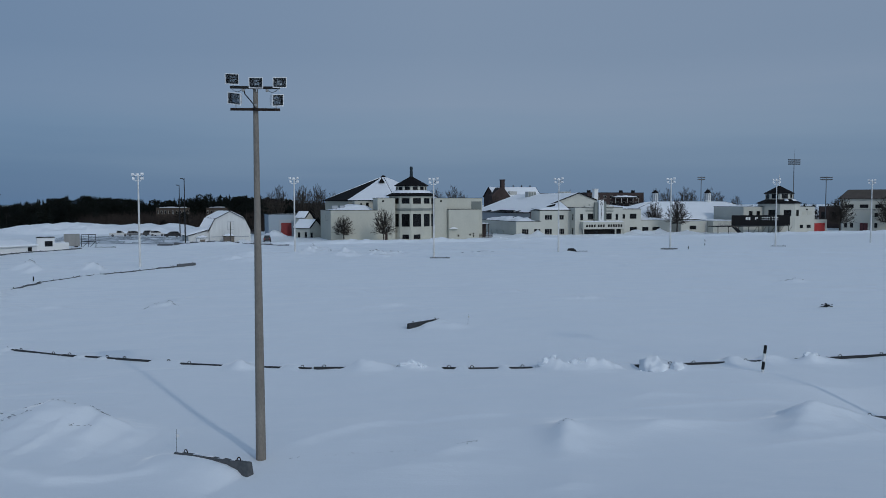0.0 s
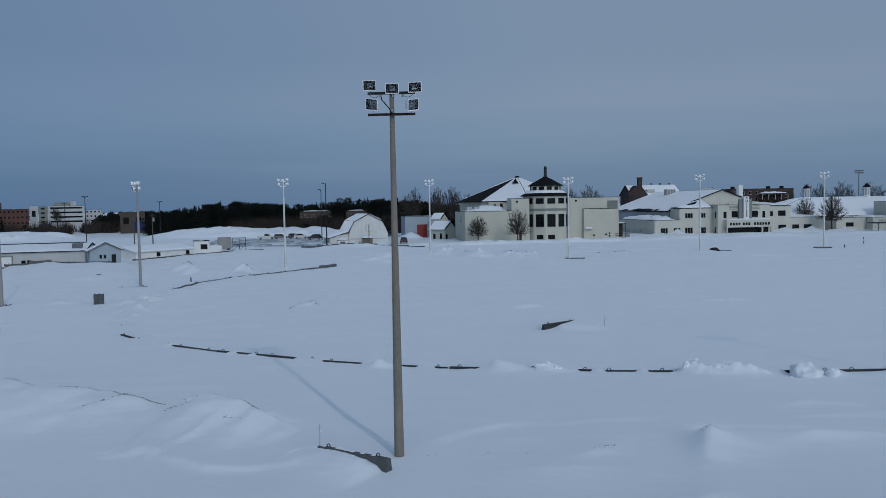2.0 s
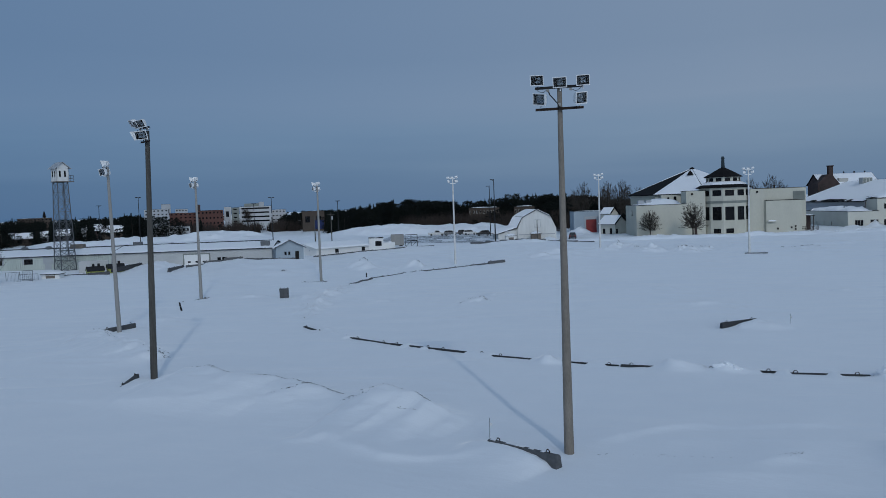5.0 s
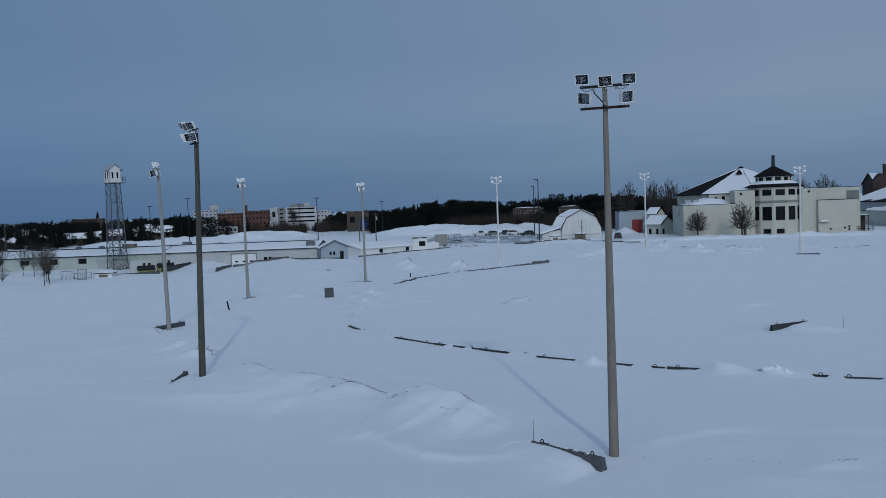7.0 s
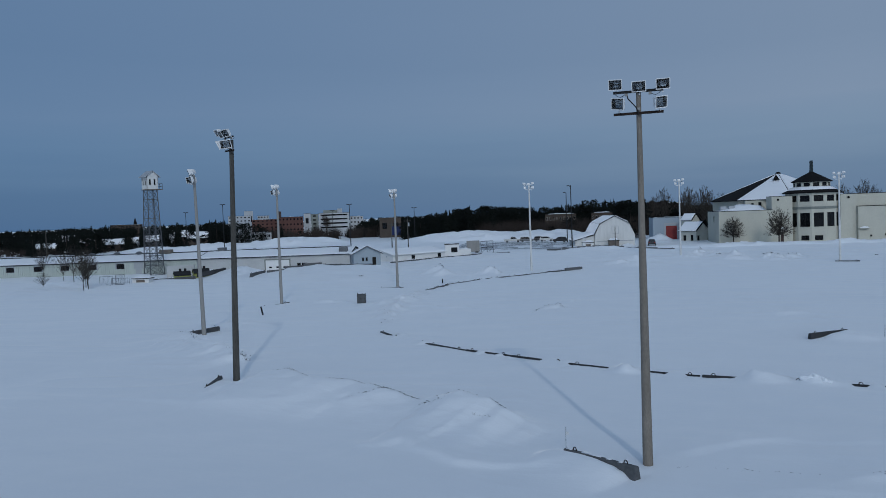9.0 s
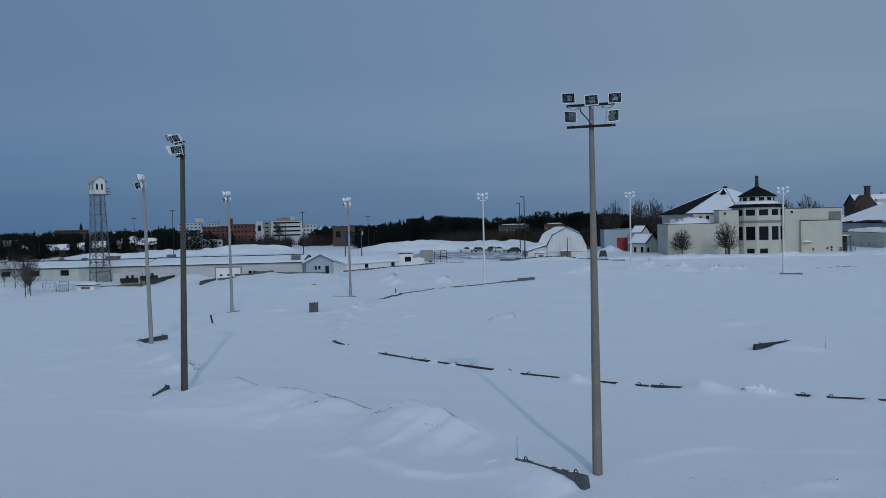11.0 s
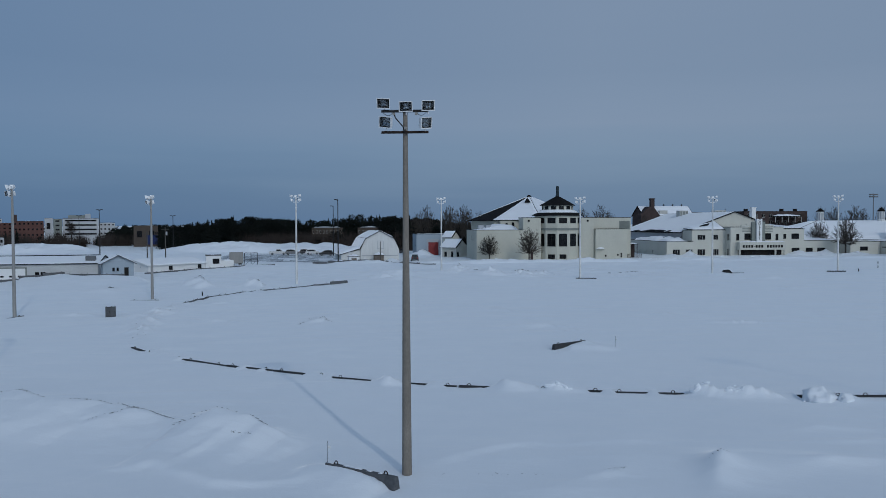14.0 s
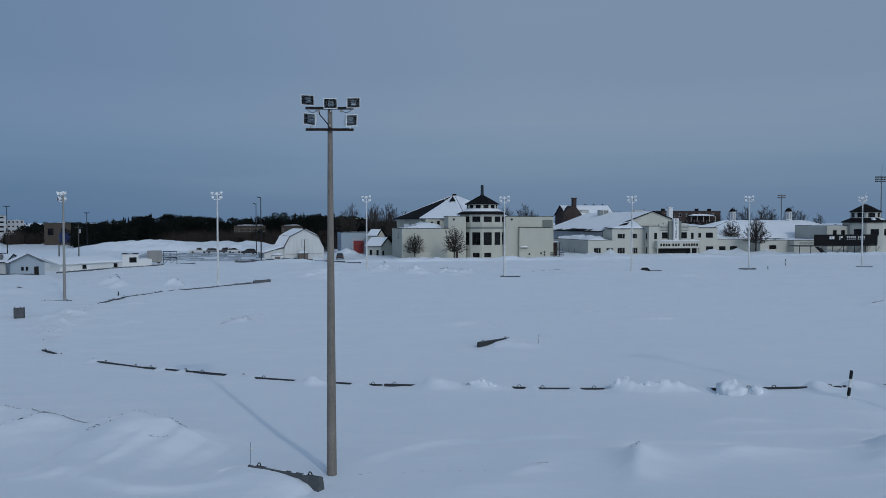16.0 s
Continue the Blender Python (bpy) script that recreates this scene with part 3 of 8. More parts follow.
CRESTS = [
    (MOUND_CREST, 3.2, 1.1, 0.10),
    ([(-23.9, 33.2, 0.1), (-22.9, 34.0, 0.22), (-22.0, 35.0, 0.3), (-21.1, 35.0, 0.2)], 0.9, 1.0, 0.2),
    ([(-19.9, 28.2, 0.05), (-18.3, 28.4, 0.12), (-17.5, 29.5, 0.2), (-16.3, 28.8, 0.2), (-14.1, 27.9, 0.2), (-12.2, 28.3, 0.16), (-10.9, 28.7, 0.1)], 0.35, 1.6, 0.1),
    ([(-6.2, 32.0, 0.04), (-5.4, 32.9, 0.14), (-4.1, 34.3, 0.18), (-2.4, 35.4, 0.16), (-1.1, 35.3, 0.09), (0.4, 35.8, 0.13), (2.0, 36.3, 0.14), (4.0, 36.6, 0.03)], 0.40, 2.2, 0.1),
    ([(5.25, 33.2, 0.62), (5.0, 32.1, 0.45), (4.76, 30.6, 0.15)], 0.75, 1.15, 0.12),
    ([(19.6, 36.6, 0.35), (18.4, 36.8, 0.6), (16.8, 36.0, 0.85), (15.7, 34.6, 0.45), (14.8, 33.0, 0.12)], 1.0, 1.9, 0.12),
    # the drift against the near barrier
    ([(-11.7, 30.1, 0.10), (-10.6, 29.8, 0.40), (-9.7, 29.4, 0.47), (-8.9, 29.0, 0.50), (-8.25, 28.75, 0.42), (-7.8, 28.55, 0.26), (-7.45, 28.4, 0.0)], 1.5, 0.85, 0.06),
    # the drift against the barrier out on the field
    ([(-2.0, 63.0, 0.10), (-1.5, 63.3, 0.34), (-0.85, 63.9, 0.46), (-0.25, 64.6, 0.46), (0.5, 65.2, 0.25)], 1.0, 0.6, 0.2),
    # wind lips on the open snow between pole and ring
    ([(8.0, 33.5, 0.05), (9.5, 34.4, 0.16), (11.5, 34.9, 0.12), (13.0, 34.6, 0.03)], 0.5, 2.0, 0.1), ([(9.0, 39.6, 0.04), (11.0, 40.6, 0.15), (13.5, 40.4, 0.10), (15.5, 39.6, 0.02)], 0.4, 1.8, 0.1),
    ([(-1.0, 30.0, 0.04), (0.6, 31.4, 0.14), (1.4, 32.3, 0.06)], 0.4, 1.2, 0.1), ([(3.4, 27.0, 0.04), (4.6, 27.5, 0.12), (5.6, 27.3, 0.03)], 0.4, 1.2, 0.1),
    ([(-52.8, 47.7, 0.2), (-51.6, 49.0, 0.6), (-49.7, 49.0, 0.8), (-47.0, 47.2, 0.6), (-44.5, 45.9, 0.8), (-41.7, 44.6, 0.9), (-39.3, 43.2, 0.7), (-37.7, 42.7, 0.2)], 2.2, 1.2, 0.3),
    ([(-28.1, 72.9, 0.1), (-27.6, 75.9, 0.4), (-26.7, 76.8, 0.5), (-25.7, 76.1, 0.2)], 1.2, 0.9, 0.5),
    ([(-62.6, 113.0, 0.3), (-61.2, 114.2, 1.2), (-60.2, 115.4, 1.8), (-58.6, 114.2, 1.2), (-56.9, 113.6, 0.3)], 2.4, 1.5, 0.3),
    ([(-55.3, 120.0, 0.4), (-53.1, 119.6, 1.4), (-51.6, 118.9, 0.9), (-50.9, 119.2, 0.2)], 1.9, 1.3, 0.35),
    (FAR_CREST, 2.4, 1.6, 0.7),
    ([(-112.3, 77.3, 0.4), (-116.8, 82.7, 0.8), (-117.0, 86.0, 0.7), (-107.5, 82.0, 0.5), (-98.0, 77.0, 0.2)], 3.0, 1.8, 0.9),
    # the bank under the barriers before the cream stable
    ([(-97.8, 117.3, 0.2), (-95.9, 121.9, 0.55), (-93.2, 125.6, 0.85), (-90.0, 124.4, 1.15), (-82.4, 123.7, 1.3), (-77.3, 124.9, 1.25), (-75.4, 126.4, 0.3)], 7.0, 2.2, 0.08),
    # rubble of a ploughed edge between the two rows of barriers
    ([(-38.8, 63.0, 0.12), (-42.1, 69.5, 0.28), (-45.1, 76.4, 0.3), (-47.3, 83.6, 0.28), (-49.6, 90.7, 0.15)], 0.9, 1.1, 1.2),
]


def line_distance(x, y, line):
    best = np.full(np.shape(x), 1e9)
    for (x0, y0), (x1, y1) in zip(line, line[1:]):
        dx, dy = x1 - x0, y1 - y0
        s = np.clip(((x - x0) * dx + (y - y0) * dy) / (dx * dx + dy * dy), 0, 1)
        best = np.minimum(best, np.hypot(x - x0 - s * dx, y - y0 - s * dy))
    return best


def line_place(x, y, line):
    """Nearest place on a line: distance, metres along it, share towards its right (-1) or left (1), and its height there."""
    best, along, turn, high = np.full(np.shape(x), 1e9), np.zeros(np.shape(x)), np.zeros(np.shape(x)), np.zeros(np.shape(x))
    run = 0.0
    for a, b in zip(line, line[1:]):
        dx, dy = b[0] - a[0], b[1] - a[1]
        ln = math.hypot(dx, dy)
        s = np.clip(((x - a[0]) * dx + (y - a[1]) * dy) / (ln * ln), 0, 1)
        ex, ey = x - a[0] - s * dx, y - a[1] - s * dy
        d = np.hypot(ex, ey)
        hit = d < best
        best = np.where(hit, d, best)
        along = np.where(hit, run + s * ln, along)
        turn = np.where(hit, (dx * ey - dy * ex) / (ln * np.maximum(d, 1e-6)), turn)
        if len(a) > 2:
            high = np.where(hit, a[2] + (b[2] - a[2]) * s * s * (3 - 2 * s), high)
        run += ln
    return best, along, turn, high


def ground_height(x, y):
    x, y = np.asarray(x, float), np.asarray(y, float)
    r = np.hypot(x, y)
    near = 1 / (1 + (r / 140.0) ** 2)
    z = 0.22 * fbm(x / 16.0, y / 11.0, 3) + 0.06 * near * fbm(x / 4.5 + 3, y / 2.8, 4) + 0.05 * fbm(x / 60.0, y / 60.0, 2)
    ripple = np.clip(1 - 2.4 * np.abs(value_noise((x + 0.25 * y) / 11.0 + 31.0, (y - 0.22 * x) / 3.1 + 11.0)), 0, 1) ** 3
    where = np.clip(3.0 * value_noise(x / 19.0 + 4.0, y / 12.0 + 8.0) + 0.35, 0, 1)
    z = z + 0.12 * near * ripple * where
    # swells before the far bank
    mid = np.clip((r - 118.0) / 30.0, 0, 1) * np.clip((222.0 - r) / 25.0, 0, 1)
    z = z + 0.55 * mid * np.clip(fbm(x / 10.0 + 12, y / 4.5, 4), 0, 1)
    # added rise toward the camera at both sides: its tilt darkens the near corners
    aside = np.clip((np.abs(x + 4.0) - 5.0) / 9.0, 0, 1)
    z = z + 0.075 * aside * np.clip(30.5 - y, 0, 16) * np.clip((90.0 - np.abs(x)) / 40.0, 0, 1)
    z = z * (1 - 0.9 * np.exp(-((x + 8.8) ** 2 + (y - 29.3) ** 2) / 12.0))
    # wind-cut ripples of the open field
    far = np.clip((r - 52.0) / 30.0, 0, 1) * np.clip((260.0 - r) / 60.0, 0, 1)
    z = z + 0.13 * far * fbm((x + 0.3 * y) / 5.0, (y - 0.2 * x) / 1.9 + 60, 2)
    # the snow lies level along the barriers, but for the drifts over them
    reach = np.nonzero((x > -62) & (x < 52) & (y > 40) & (y < 142))
    if len(reach[0]):
        xs, ys, zs = x[reach], y[reach], z[reach]
        d, along, _, _ = line_place(xs, ys, RING)
        zs = zs * (1 - 0.92 * np.exp(-(d / 1.5) ** 2)) + 0.05 * np.exp(-(d / 0.8) ** 2) * fbm(xs / 1.3 + 5, ys / 1.3, 3)
        for a, b, h in RING_COVER:
            w = np.clip(np.minimum(along - a, b - along) / 0.28 + 0.5, 0, 1)
            zs = zs + h * w * w * (3 - 2 * w) * np.exp(-(d / (0.75 if h > 0 else 0.35)) ** 2) * (1 + 0.5 * fbm(xs / 0.7, ys / 0.7 + 9, 3))
        d, _, _, _ = line_place(xs, ys, RING_FAR)
        zs = zs * (1 - 0.8 * np.exp(-(d / 1.6) ** 2)) + 0.12 * np.exp(-(d / 0.9) ** 2) * fbm(xs / 1.6 + 5, ys / 1.6, 2)
        z[reach] = zs
    for mx, my, h, a, b, turn, rough in MOUNDS:
        reach = 3.5 * max(a, b)
        hit = np.nonzero((np.abs(x - mx) < reach) & (np.abs(y - my) < reach))
        if not len(hit[0]):
            continue
        c, s = math.cos(radians(turn)), math.sin(radians(turn))
        xs, ys = x[hit], y[hit]
        u, v = ((xs - mx) * c + (ys - my) * s) / a, (-(xs - mx) * s + (ys - my) * c) / b
        k = np.exp(-(u * u + np.abs(v) ** 1.4))
        k = k * (1 + rough * 0.9 * fbm(xs / (0.75 * b) + mx, ys / (0.75 * b) + my, 4) * np.minimum(1, 2.2 * k))
        z[hit] += h * k
    for line, right, left, ragged in CRESTS:
        far = 3.2 * max(right, left)
        lx, ly = [q[0] for q in line], [q[1] for q in line]
        hit = np.nonzero((x > min(lx) - far) & (x < max(lx) + far) & (y > min(ly) - far) & (y < max(ly) + far))
        if not len(hit[0]):
            continue
        xs, ys = x[hit], y[hit]
        size = 0.35 * max(right, left)
        wx, wy = xs + 0.22 * size * fbm(xs / size, ys / size, 2), ys + 0.22 * size * fbm(xs / size + 40, ys / size, 2)
        d, _, turn, high = line_place(wx, wy, line)
        w = (right + left) / 2 + (left - right) / 2 * turn
        k = np.exp(-(d / w) ** (1.45 - 0.15 * turn))
        z[hit] += high * k * (1 + ragged * fbm(xs / size + 3, ys / size, 4)) + 0.25 * ragged * np.minimum(high, 0.6) * k * k * fbm(xs / (0.3 * size), ys / (0.3 * size) + 7, 3)
    d = line_distance(x, y, BERM)
    z = z + 0.75 * np.exp(-(d / 4.5) ** 2) * (1 + 0.7 * fbm(x / 9.0, y / 9.0, 3))
    return z


def ground_at(x, y):
    return float(ground_height(np.array([x]), np.array([y]))[0])


def spaced(lo, hi, fine, growth, end_lo, end_hi):
    mid = list(np.arange(lo, hi + fine, fine))
    up, s = [], fine
    while (up[-1] if up else mid[-1]) < end_hi:
        s *= growth
        up.append((up[-1] if up else mid[-1]) + s)
    down, s = [], fine
    while (down[-1] if down else mid[0]) > end_lo:
        s *= growth
        down.append((down[-1] if down else mid[0]) - s)
    return np.array(down[::-1] + mid + up)


gx, gy = spaced(-52.0, 30.0, 0.19, 1.03, -4600, 4600), spaced(26.0, 52.0, 0.15, 1.016, -4600, 4600)
gy = np.concatenate([gy[(gy > 18.0) & (gy < 62.0)], np.arange(62.0, 100.0, 0.32), np.arange(100.0, 190.0, 0.45), 190.0 + np.cumsum(0.5 * 1.02 ** np.arange(260))])
behind = -np.cumsum(0.4 * 1.12 ** np.arange(66)) + 17.8
gy = np.concatenate([behind[::-1], gy])
GX, GY = np.meshgrid(gx, gy)
GZ = ground_height(GX, GY)
nx, ny = len(gx), len(gy)
me = bpy.data.meshes.new("ground")
me.vertices.add(nx * ny)
me.vertices.foreach_set("co", np.stack([GX, GY, GZ], -1).astype(np.float32).ravel())
ii, jj = np.meshgrid(np.arange(nx - 1), np.arange(ny - 1))
first = (jj * nx + ii).ravel()
quads = np.stack([first, first + 1, first + nx + 1, first + nx], -1).astype(np.int32)
me.loops.add(quads.size)
me.loops.foreach_set("vertex_index", quads.ravel())
me.polygons.add(len(quads))
me.polygons.foreach_set("loop_start", np.arange(0, quads.size, 4, dtype=np.int32))
me.polygons.foreach_set("use_smooth", np.ones(len(quads), bool))
me.update()
me.validate()
me.materials.append(M_SNOW)
ground = tagged(new("ground", me), "deep wind-drifted snow over a flat field with ploughed mounds", "snow", kind="structure")

# ---- the floodlight poles round the track ----


def floodlight_pole(x, y, top, aim, mat, label, pole_r=0.19, lean=(0, 0), lamps=5, z=None, spread=1.0, size=1.0, out=0.0, taper=0.45, shift=0.0, arm=0.92, cut=0.0, tip=0.0):
    """A tapered pole with two cross-arms and floodlights on them; top: height of the upper arm; aim: the way the lamps face, degrees from +x."""
    base = ground_at(x, y) - 0.4 if z is None else z
    ob = thing("floodlight_pole", pose(x, y, base, 0, 0, aim + 90), label, "light pole", "floodlight poles round the track")
    h = top - base
    bm = bmesh.new()
    rr = random.Random(int(x * 10) + 999)
    rings = []
    for k in range(9):
        f = k / 8
        r = pole_r * (1 - taper * f)
        rings.append([(px + lean[0] * f, py + lean[1] * f, (h - cut) * f + 0.15 * (k == 8)) for px, py, _ in ngon(12, r * (1 + rr.uniform(-0.015, 0.015)))])
    rings_solid(bm, rings)
    part("pole", bm, mat, ob, smooth=False)
    lx, ly = lean
    for i, dz in enumerate((-0.18, -1.0)):
        bm = bmesh.new()
        box(bm, lx - arm, lx + arm, ly - 0.16, ly - 0.10, h + dz - 0.048, h + dz + 0.048)
        box(bm, lx - arm, lx + arm, ly - 0.24, ly - 0.16, h + dz - 0.048, h + dz - 0.036)
        part("crossarm", bm, (M_DARKSTEEL if i == 0 else M_RUST) if mat in (M_POLE, M_DARKPOLE) else M_LAMP, ob)
    # along the arm, height, turn, dip, roll and scale of each lamp
    spots = [(-0.89, h - 0.20, 6, 16, 3), (0.0, h - 0.33, 0, 14, 0), (0.89, h - 0.30, -14, 16, -3), (-0.80, h - 0.93, 26, 10, 9), (0.78, h - 0.97, -42, 10, -7)]
    for px, pz, turn, dip, roll in spots[:lamps]:
        lower = pz < h - 0.6
        grow = size * (1.12 if lower else 1.0)
        px = px * spread + shift
        m = Matrix.Translation((px + lx, ly - 0.24 - out, pz + 0.32)) @ pose(0, 0, 0, 0, 0, -turn * 1.2) @ pose(0, 0, 0, dip + tip, 0, 0) @ pose(0, 0, 0, 0, roll, 0) @ Matrix.Diagonal((1.02 * grow, 1.06 * grow, 1.06 * grow, 1))
        bm = bmesh.new()
        # housing: a tapered back and a deep rim round the glass; the lamp faces -y
        back = [(-0.17, 0.16, -0.12), (0.17, 0.16, -0.12), (0.17, 0.16, 0.12), (-0.17, 0.16, 0.12)]
        mid = [(-0.27, -0.02, -0.20), (0.27, -0.02, -0.20), (0.27, -0.02, 0.20), (-0.27, -0.02, 0.20)]
        rim = [(-0.278, -0.07, -0.205), (0.278, -0.07, -0.205), (0.278, -0.07, 0.205), (-0.278, -0.07, 0.205)]
        inn = [(-0.248, -0.07, -0.176), (0.248, -0.07, -0.176), (0.248, -0.07, 0.176), (-0.248, -0.07, 0.176)]
        deep = [(-0.232, 0.05, -0.162), (0.232, 0.05, -0.162), (0.232, 0.05, 0.162), (-0.232, 0.05, 0.162)]
        rings_solid(bm, [[m @ Vector(p) for p in r] for r in (back, mid, rim, inn, deep)])
        tube(bm, m @ Vector((0, 0.10, -0.12)), (px + lx, ly - 0.14, pz), 0.025, 0.025, 6)
        lamp = part("floodlight", bm, M_LAMP, ob)
        bm = bmesh.new()
        box(bm, -0.244, 0.244, -0.066, -0.058, -0.172, 0.172, m)
        part("lens", bm, M_LENS, lamp, "dark lamp glass")
        bm = bmesh.new()
        box(bm, -0.229, 0.229, 0.03, 0.045, -0.159, 0.159, m)
        for x0, x1, z0, z1 in ((-0.231, -0.215, -0.158, 0.158), (0.215, 0.231, -0.158, 0.158), (-0.214, 0.214, -0.158, -0.145), (-0.214, 0.214, 0.145, 0.158)):
            box(bm, x0, x1, -0.05, 0.02, z0, z1, m)
        part("lamp_interior", bm, M_REFLECTOR, lamp)
        # a bent bright reflector and the bulb before it
        wide, tall = (1.9, 1.0) if lower else (1.3, 0.75)
        bm = bmesh.new()
        arc = [(0.15 * math.sin(a), 0.022 - 0.055 * (1 - math.cos(a))) for a in [radians(-70 + 20 * k) for k in range(8)]]
        for (za, ya), (zb, yb) in zip(arc, arc[1:]):
            bm.faces.new([bm.verts.new(m @ Vector(p)) for p in ((-0.07 * wide, ya, za * tall), (0.09 * wide, ya, za * tall), (0.09 * wide, yb, zb * tall), (-0.07 * wide, yb, zb * tall))])
        part("reflector", bm, M_BRIGHT, lamp, "small polished reflector")
        part("bulb", tube(bmesh.new(), m @ Vector((-0.10, -0.015, 0.0)), m @ Vector((0.12, -0.015, 0.0)), 0.016, 0.016, 8), M_WHITE, lamp)
    pts = [Vector((lx + a, ly - 0.22 + b, h + c)) for a, b, c in ((-0.42, 0, -0.22), (-0.36, -0.02, -0.45), (-0.18, -0.04, -0.66), (-0.05, -0.03, -0.82), (0.0, 0.0, -1.05))]
    bm = bmesh.new()
    for p, q in zip(pts, pts[1:]):
        tube(bm, p, q, 0.022, 0.022, 6)
    part("cable", bm, M_BLACK, ob, "black power cable")
    for a, b in ((-0.84, -0.45), (0.45, 0.84)):
        bm = bmesh.new()
        for s in range(6):
            f, g = s / 6, (s + 1) / 6
            tube(bm, (lx + a + (b - a) * f, ly - 0.2, h - 0.25 - 0.11 * math.sin(math.pi * f)), (lx + a + (b - a) * g, ly - 0.2, h - 0.25 - 0.11 * math.sin(math.pi * g)), 0.010, 0.010, 5)
        part("cable", bm, M_BLACK, ob, "thin hanging lamp cable")
    for a in (-0.42, 0.45):
        part("junction_box", box(bmesh.new(), lx + a - 0.05, lx + a + 0.05, ly - 0.26, ly - 0.165, h - 0.34, h - 0.25), M_GREYPOLE, ob)
    part("junction_box", box(bmesh.new(), lx - 0.07, lx + 0.07, ly - 0.24, ly - 0.162, h - 0.90, h - 0.80), M_GREYPOLE, ob)
    return ob


POLE_WOOD = "weathered grey-brown wooden floodlight pole with five lamps"
POLE_DARK = "dark weathered timber floodlight pole with tilted lamps"
POLE_GREY = "slender grey floodlight pole with white lamp housings"
POLE_WHITE = "white-painted floodlight pole with white lamp housings in the snow"
floodlight_pole(-7.1, 30.4, 14.55, -83, M_POLE, POLE_WOOD, 0.20, taper=0.56, shift=0.05, size=0.94, spread=0.97)
floodlight_pole(-33.9, 37.3, 15.38, -112, M_DARKPOLE, POLE_DARK, 0.21, lean=(0.13, 0.36), spread=0.60, size=1.1, out=0.36, taper=0.38, arm=0.55, cut=0.5, tip=16)
floodlight_pole(24.6, 37.9, 14.6, -80, M_POLE, POLE_WOOD, 0.20, taper=0.56, shift=0.05)
floodlight_pole(-50.4, 51.7, 14.4, -148, M_GREYPOLE, POLE_GREY, 0.2, lean=(0.1, -0.18), spread=0.75, size=1.2, arm=0.5, cut=0.35)
floodlight_pole(-61.1, 75.7, 14.0, -165, M_GREYPOLE, POLE_GREY, 0.2, spread=0.75, size=1.15, arm=0.5, cut=0.35)
floodlight_pole(-57.9, 97.8, 13.6, 178, M_GREYPOLE, POLE_GREY, 0.2, spread=0.75, size=1.1, arm=0.5, cut=0.35)
for px, py, ph, pa in ((-47.9, 125.2, 14.6, 130), (-29.3, 156.8, 14.95, 112), (-1.7, 146.3, 14.45, 98), (22.9, 157.2, 14.75, 95), (48.7, 169.9, 15.1, 90), (75.5, 180.1, 15.2, 85), (106.2, 197.0, 15.5, 80)):
    floodlight_pole(px, py, ph, pa, M_WHITEPOLE, POLE_WHITE, 0.2, spread=0.82, size=0.95, arm=0.5, cut=0.35)

# ---- concrete barriers ----
BARRIER_LABEL = "weathered concrete road barrier half buried in snow"


def barrier_source():
    ob = thing("concrete_barrier", pose(-8.73, 29.5, -0.36, 0, -1.5, -26), "weathered concrete road barrier standing out of the snow beside a pole", "barrier", "concrete track barriers")
    half = 1.83
    prof = [(-0.30, 0.0), (0.30, 0.0), (0.30, 0.08), (0.17, 0.33), (0.10, 0.78), (0.07, 0.81), (-0.07, 0.81), (-0.10, 0.78), (-0.17, 0.33), (-0.30, 0.08)]
    bm = bmesh.new()
    rr = random.Random(5)
    rings = []
    for k, x in enumerate((-half, -half + 0.03, -1.2, -0.6, 0.0, 0.6, 1.2, half - 0.03, half)):
        sc = 0.97 if k in (0, 8) else 1.0
        rings.append([(x, y * sc + rr.uniform(-0.004, 0.004), z * (0.5 + 0.5 * sc) + rr.uniform(-0.004, 0.004)) for y, z in prof])
    rings_solid(bm, rings)
    part("body", bm, M_CONCRETE, ob)
    for x in (-1.3, 1.3):
        bm = bmesh.new()
        pts = [(x + 0.09 * math.cos(a), 0, 0.80 + 0.14 * math.sin(a)) for a in [math.pi * i / 7 for i in range(8)]]
        for p, q in zip(pts, pts[1:]):
            tube(bm, p, q, 0.020, 0.020, 6)
        part("lifting_loop", bm, M_RUST, ob, "rusted steel lifting loop")
    return ob


first_barrier = barrier_source()


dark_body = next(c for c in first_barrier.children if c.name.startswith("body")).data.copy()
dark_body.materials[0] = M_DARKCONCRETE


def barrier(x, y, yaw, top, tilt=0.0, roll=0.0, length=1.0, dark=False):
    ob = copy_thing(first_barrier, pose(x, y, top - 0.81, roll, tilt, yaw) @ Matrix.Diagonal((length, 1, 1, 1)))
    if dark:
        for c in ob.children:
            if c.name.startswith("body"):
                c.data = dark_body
    return tagged(ob, "dark concrete road barrier sunk almost wholly in snow" if dark else BARRIER_LABEL)


def barriers_along(line, top, step=3.78, wob=0.05, seed=1, limit=999, over=False):
    rr = random.Random(seed)
    pts = [Vector(p) for p in line]
    lens = [(b - a).length for a, b in zip(pts, pts[1:])]
    total, k, s = sum(lens), 0, step / 2
    while s < total and k < limit:
        d = s
        for a, b, ln in zip(pts, pts[1:], lens):
            if d <= ln:
                c = a.lerp(b, d / ln)
                ang = math.degrees(math.atan2(b.y - a.y, b.x - a.x))
                break
            d -= ln
        base = max(ground_at(c.x * (1 - d / 200), c.y * (1 - d / 200)) for d in range(0, 14, 2)) if over else 0.0
        barrier(c.x, c.y, ang + rr.uniform(-2, 2), base + top + rr.uniform(-wob, wob), rr.uniform(-1.2, 1.2), rr.uniform(-3, 3))
        s += step
        k += 1


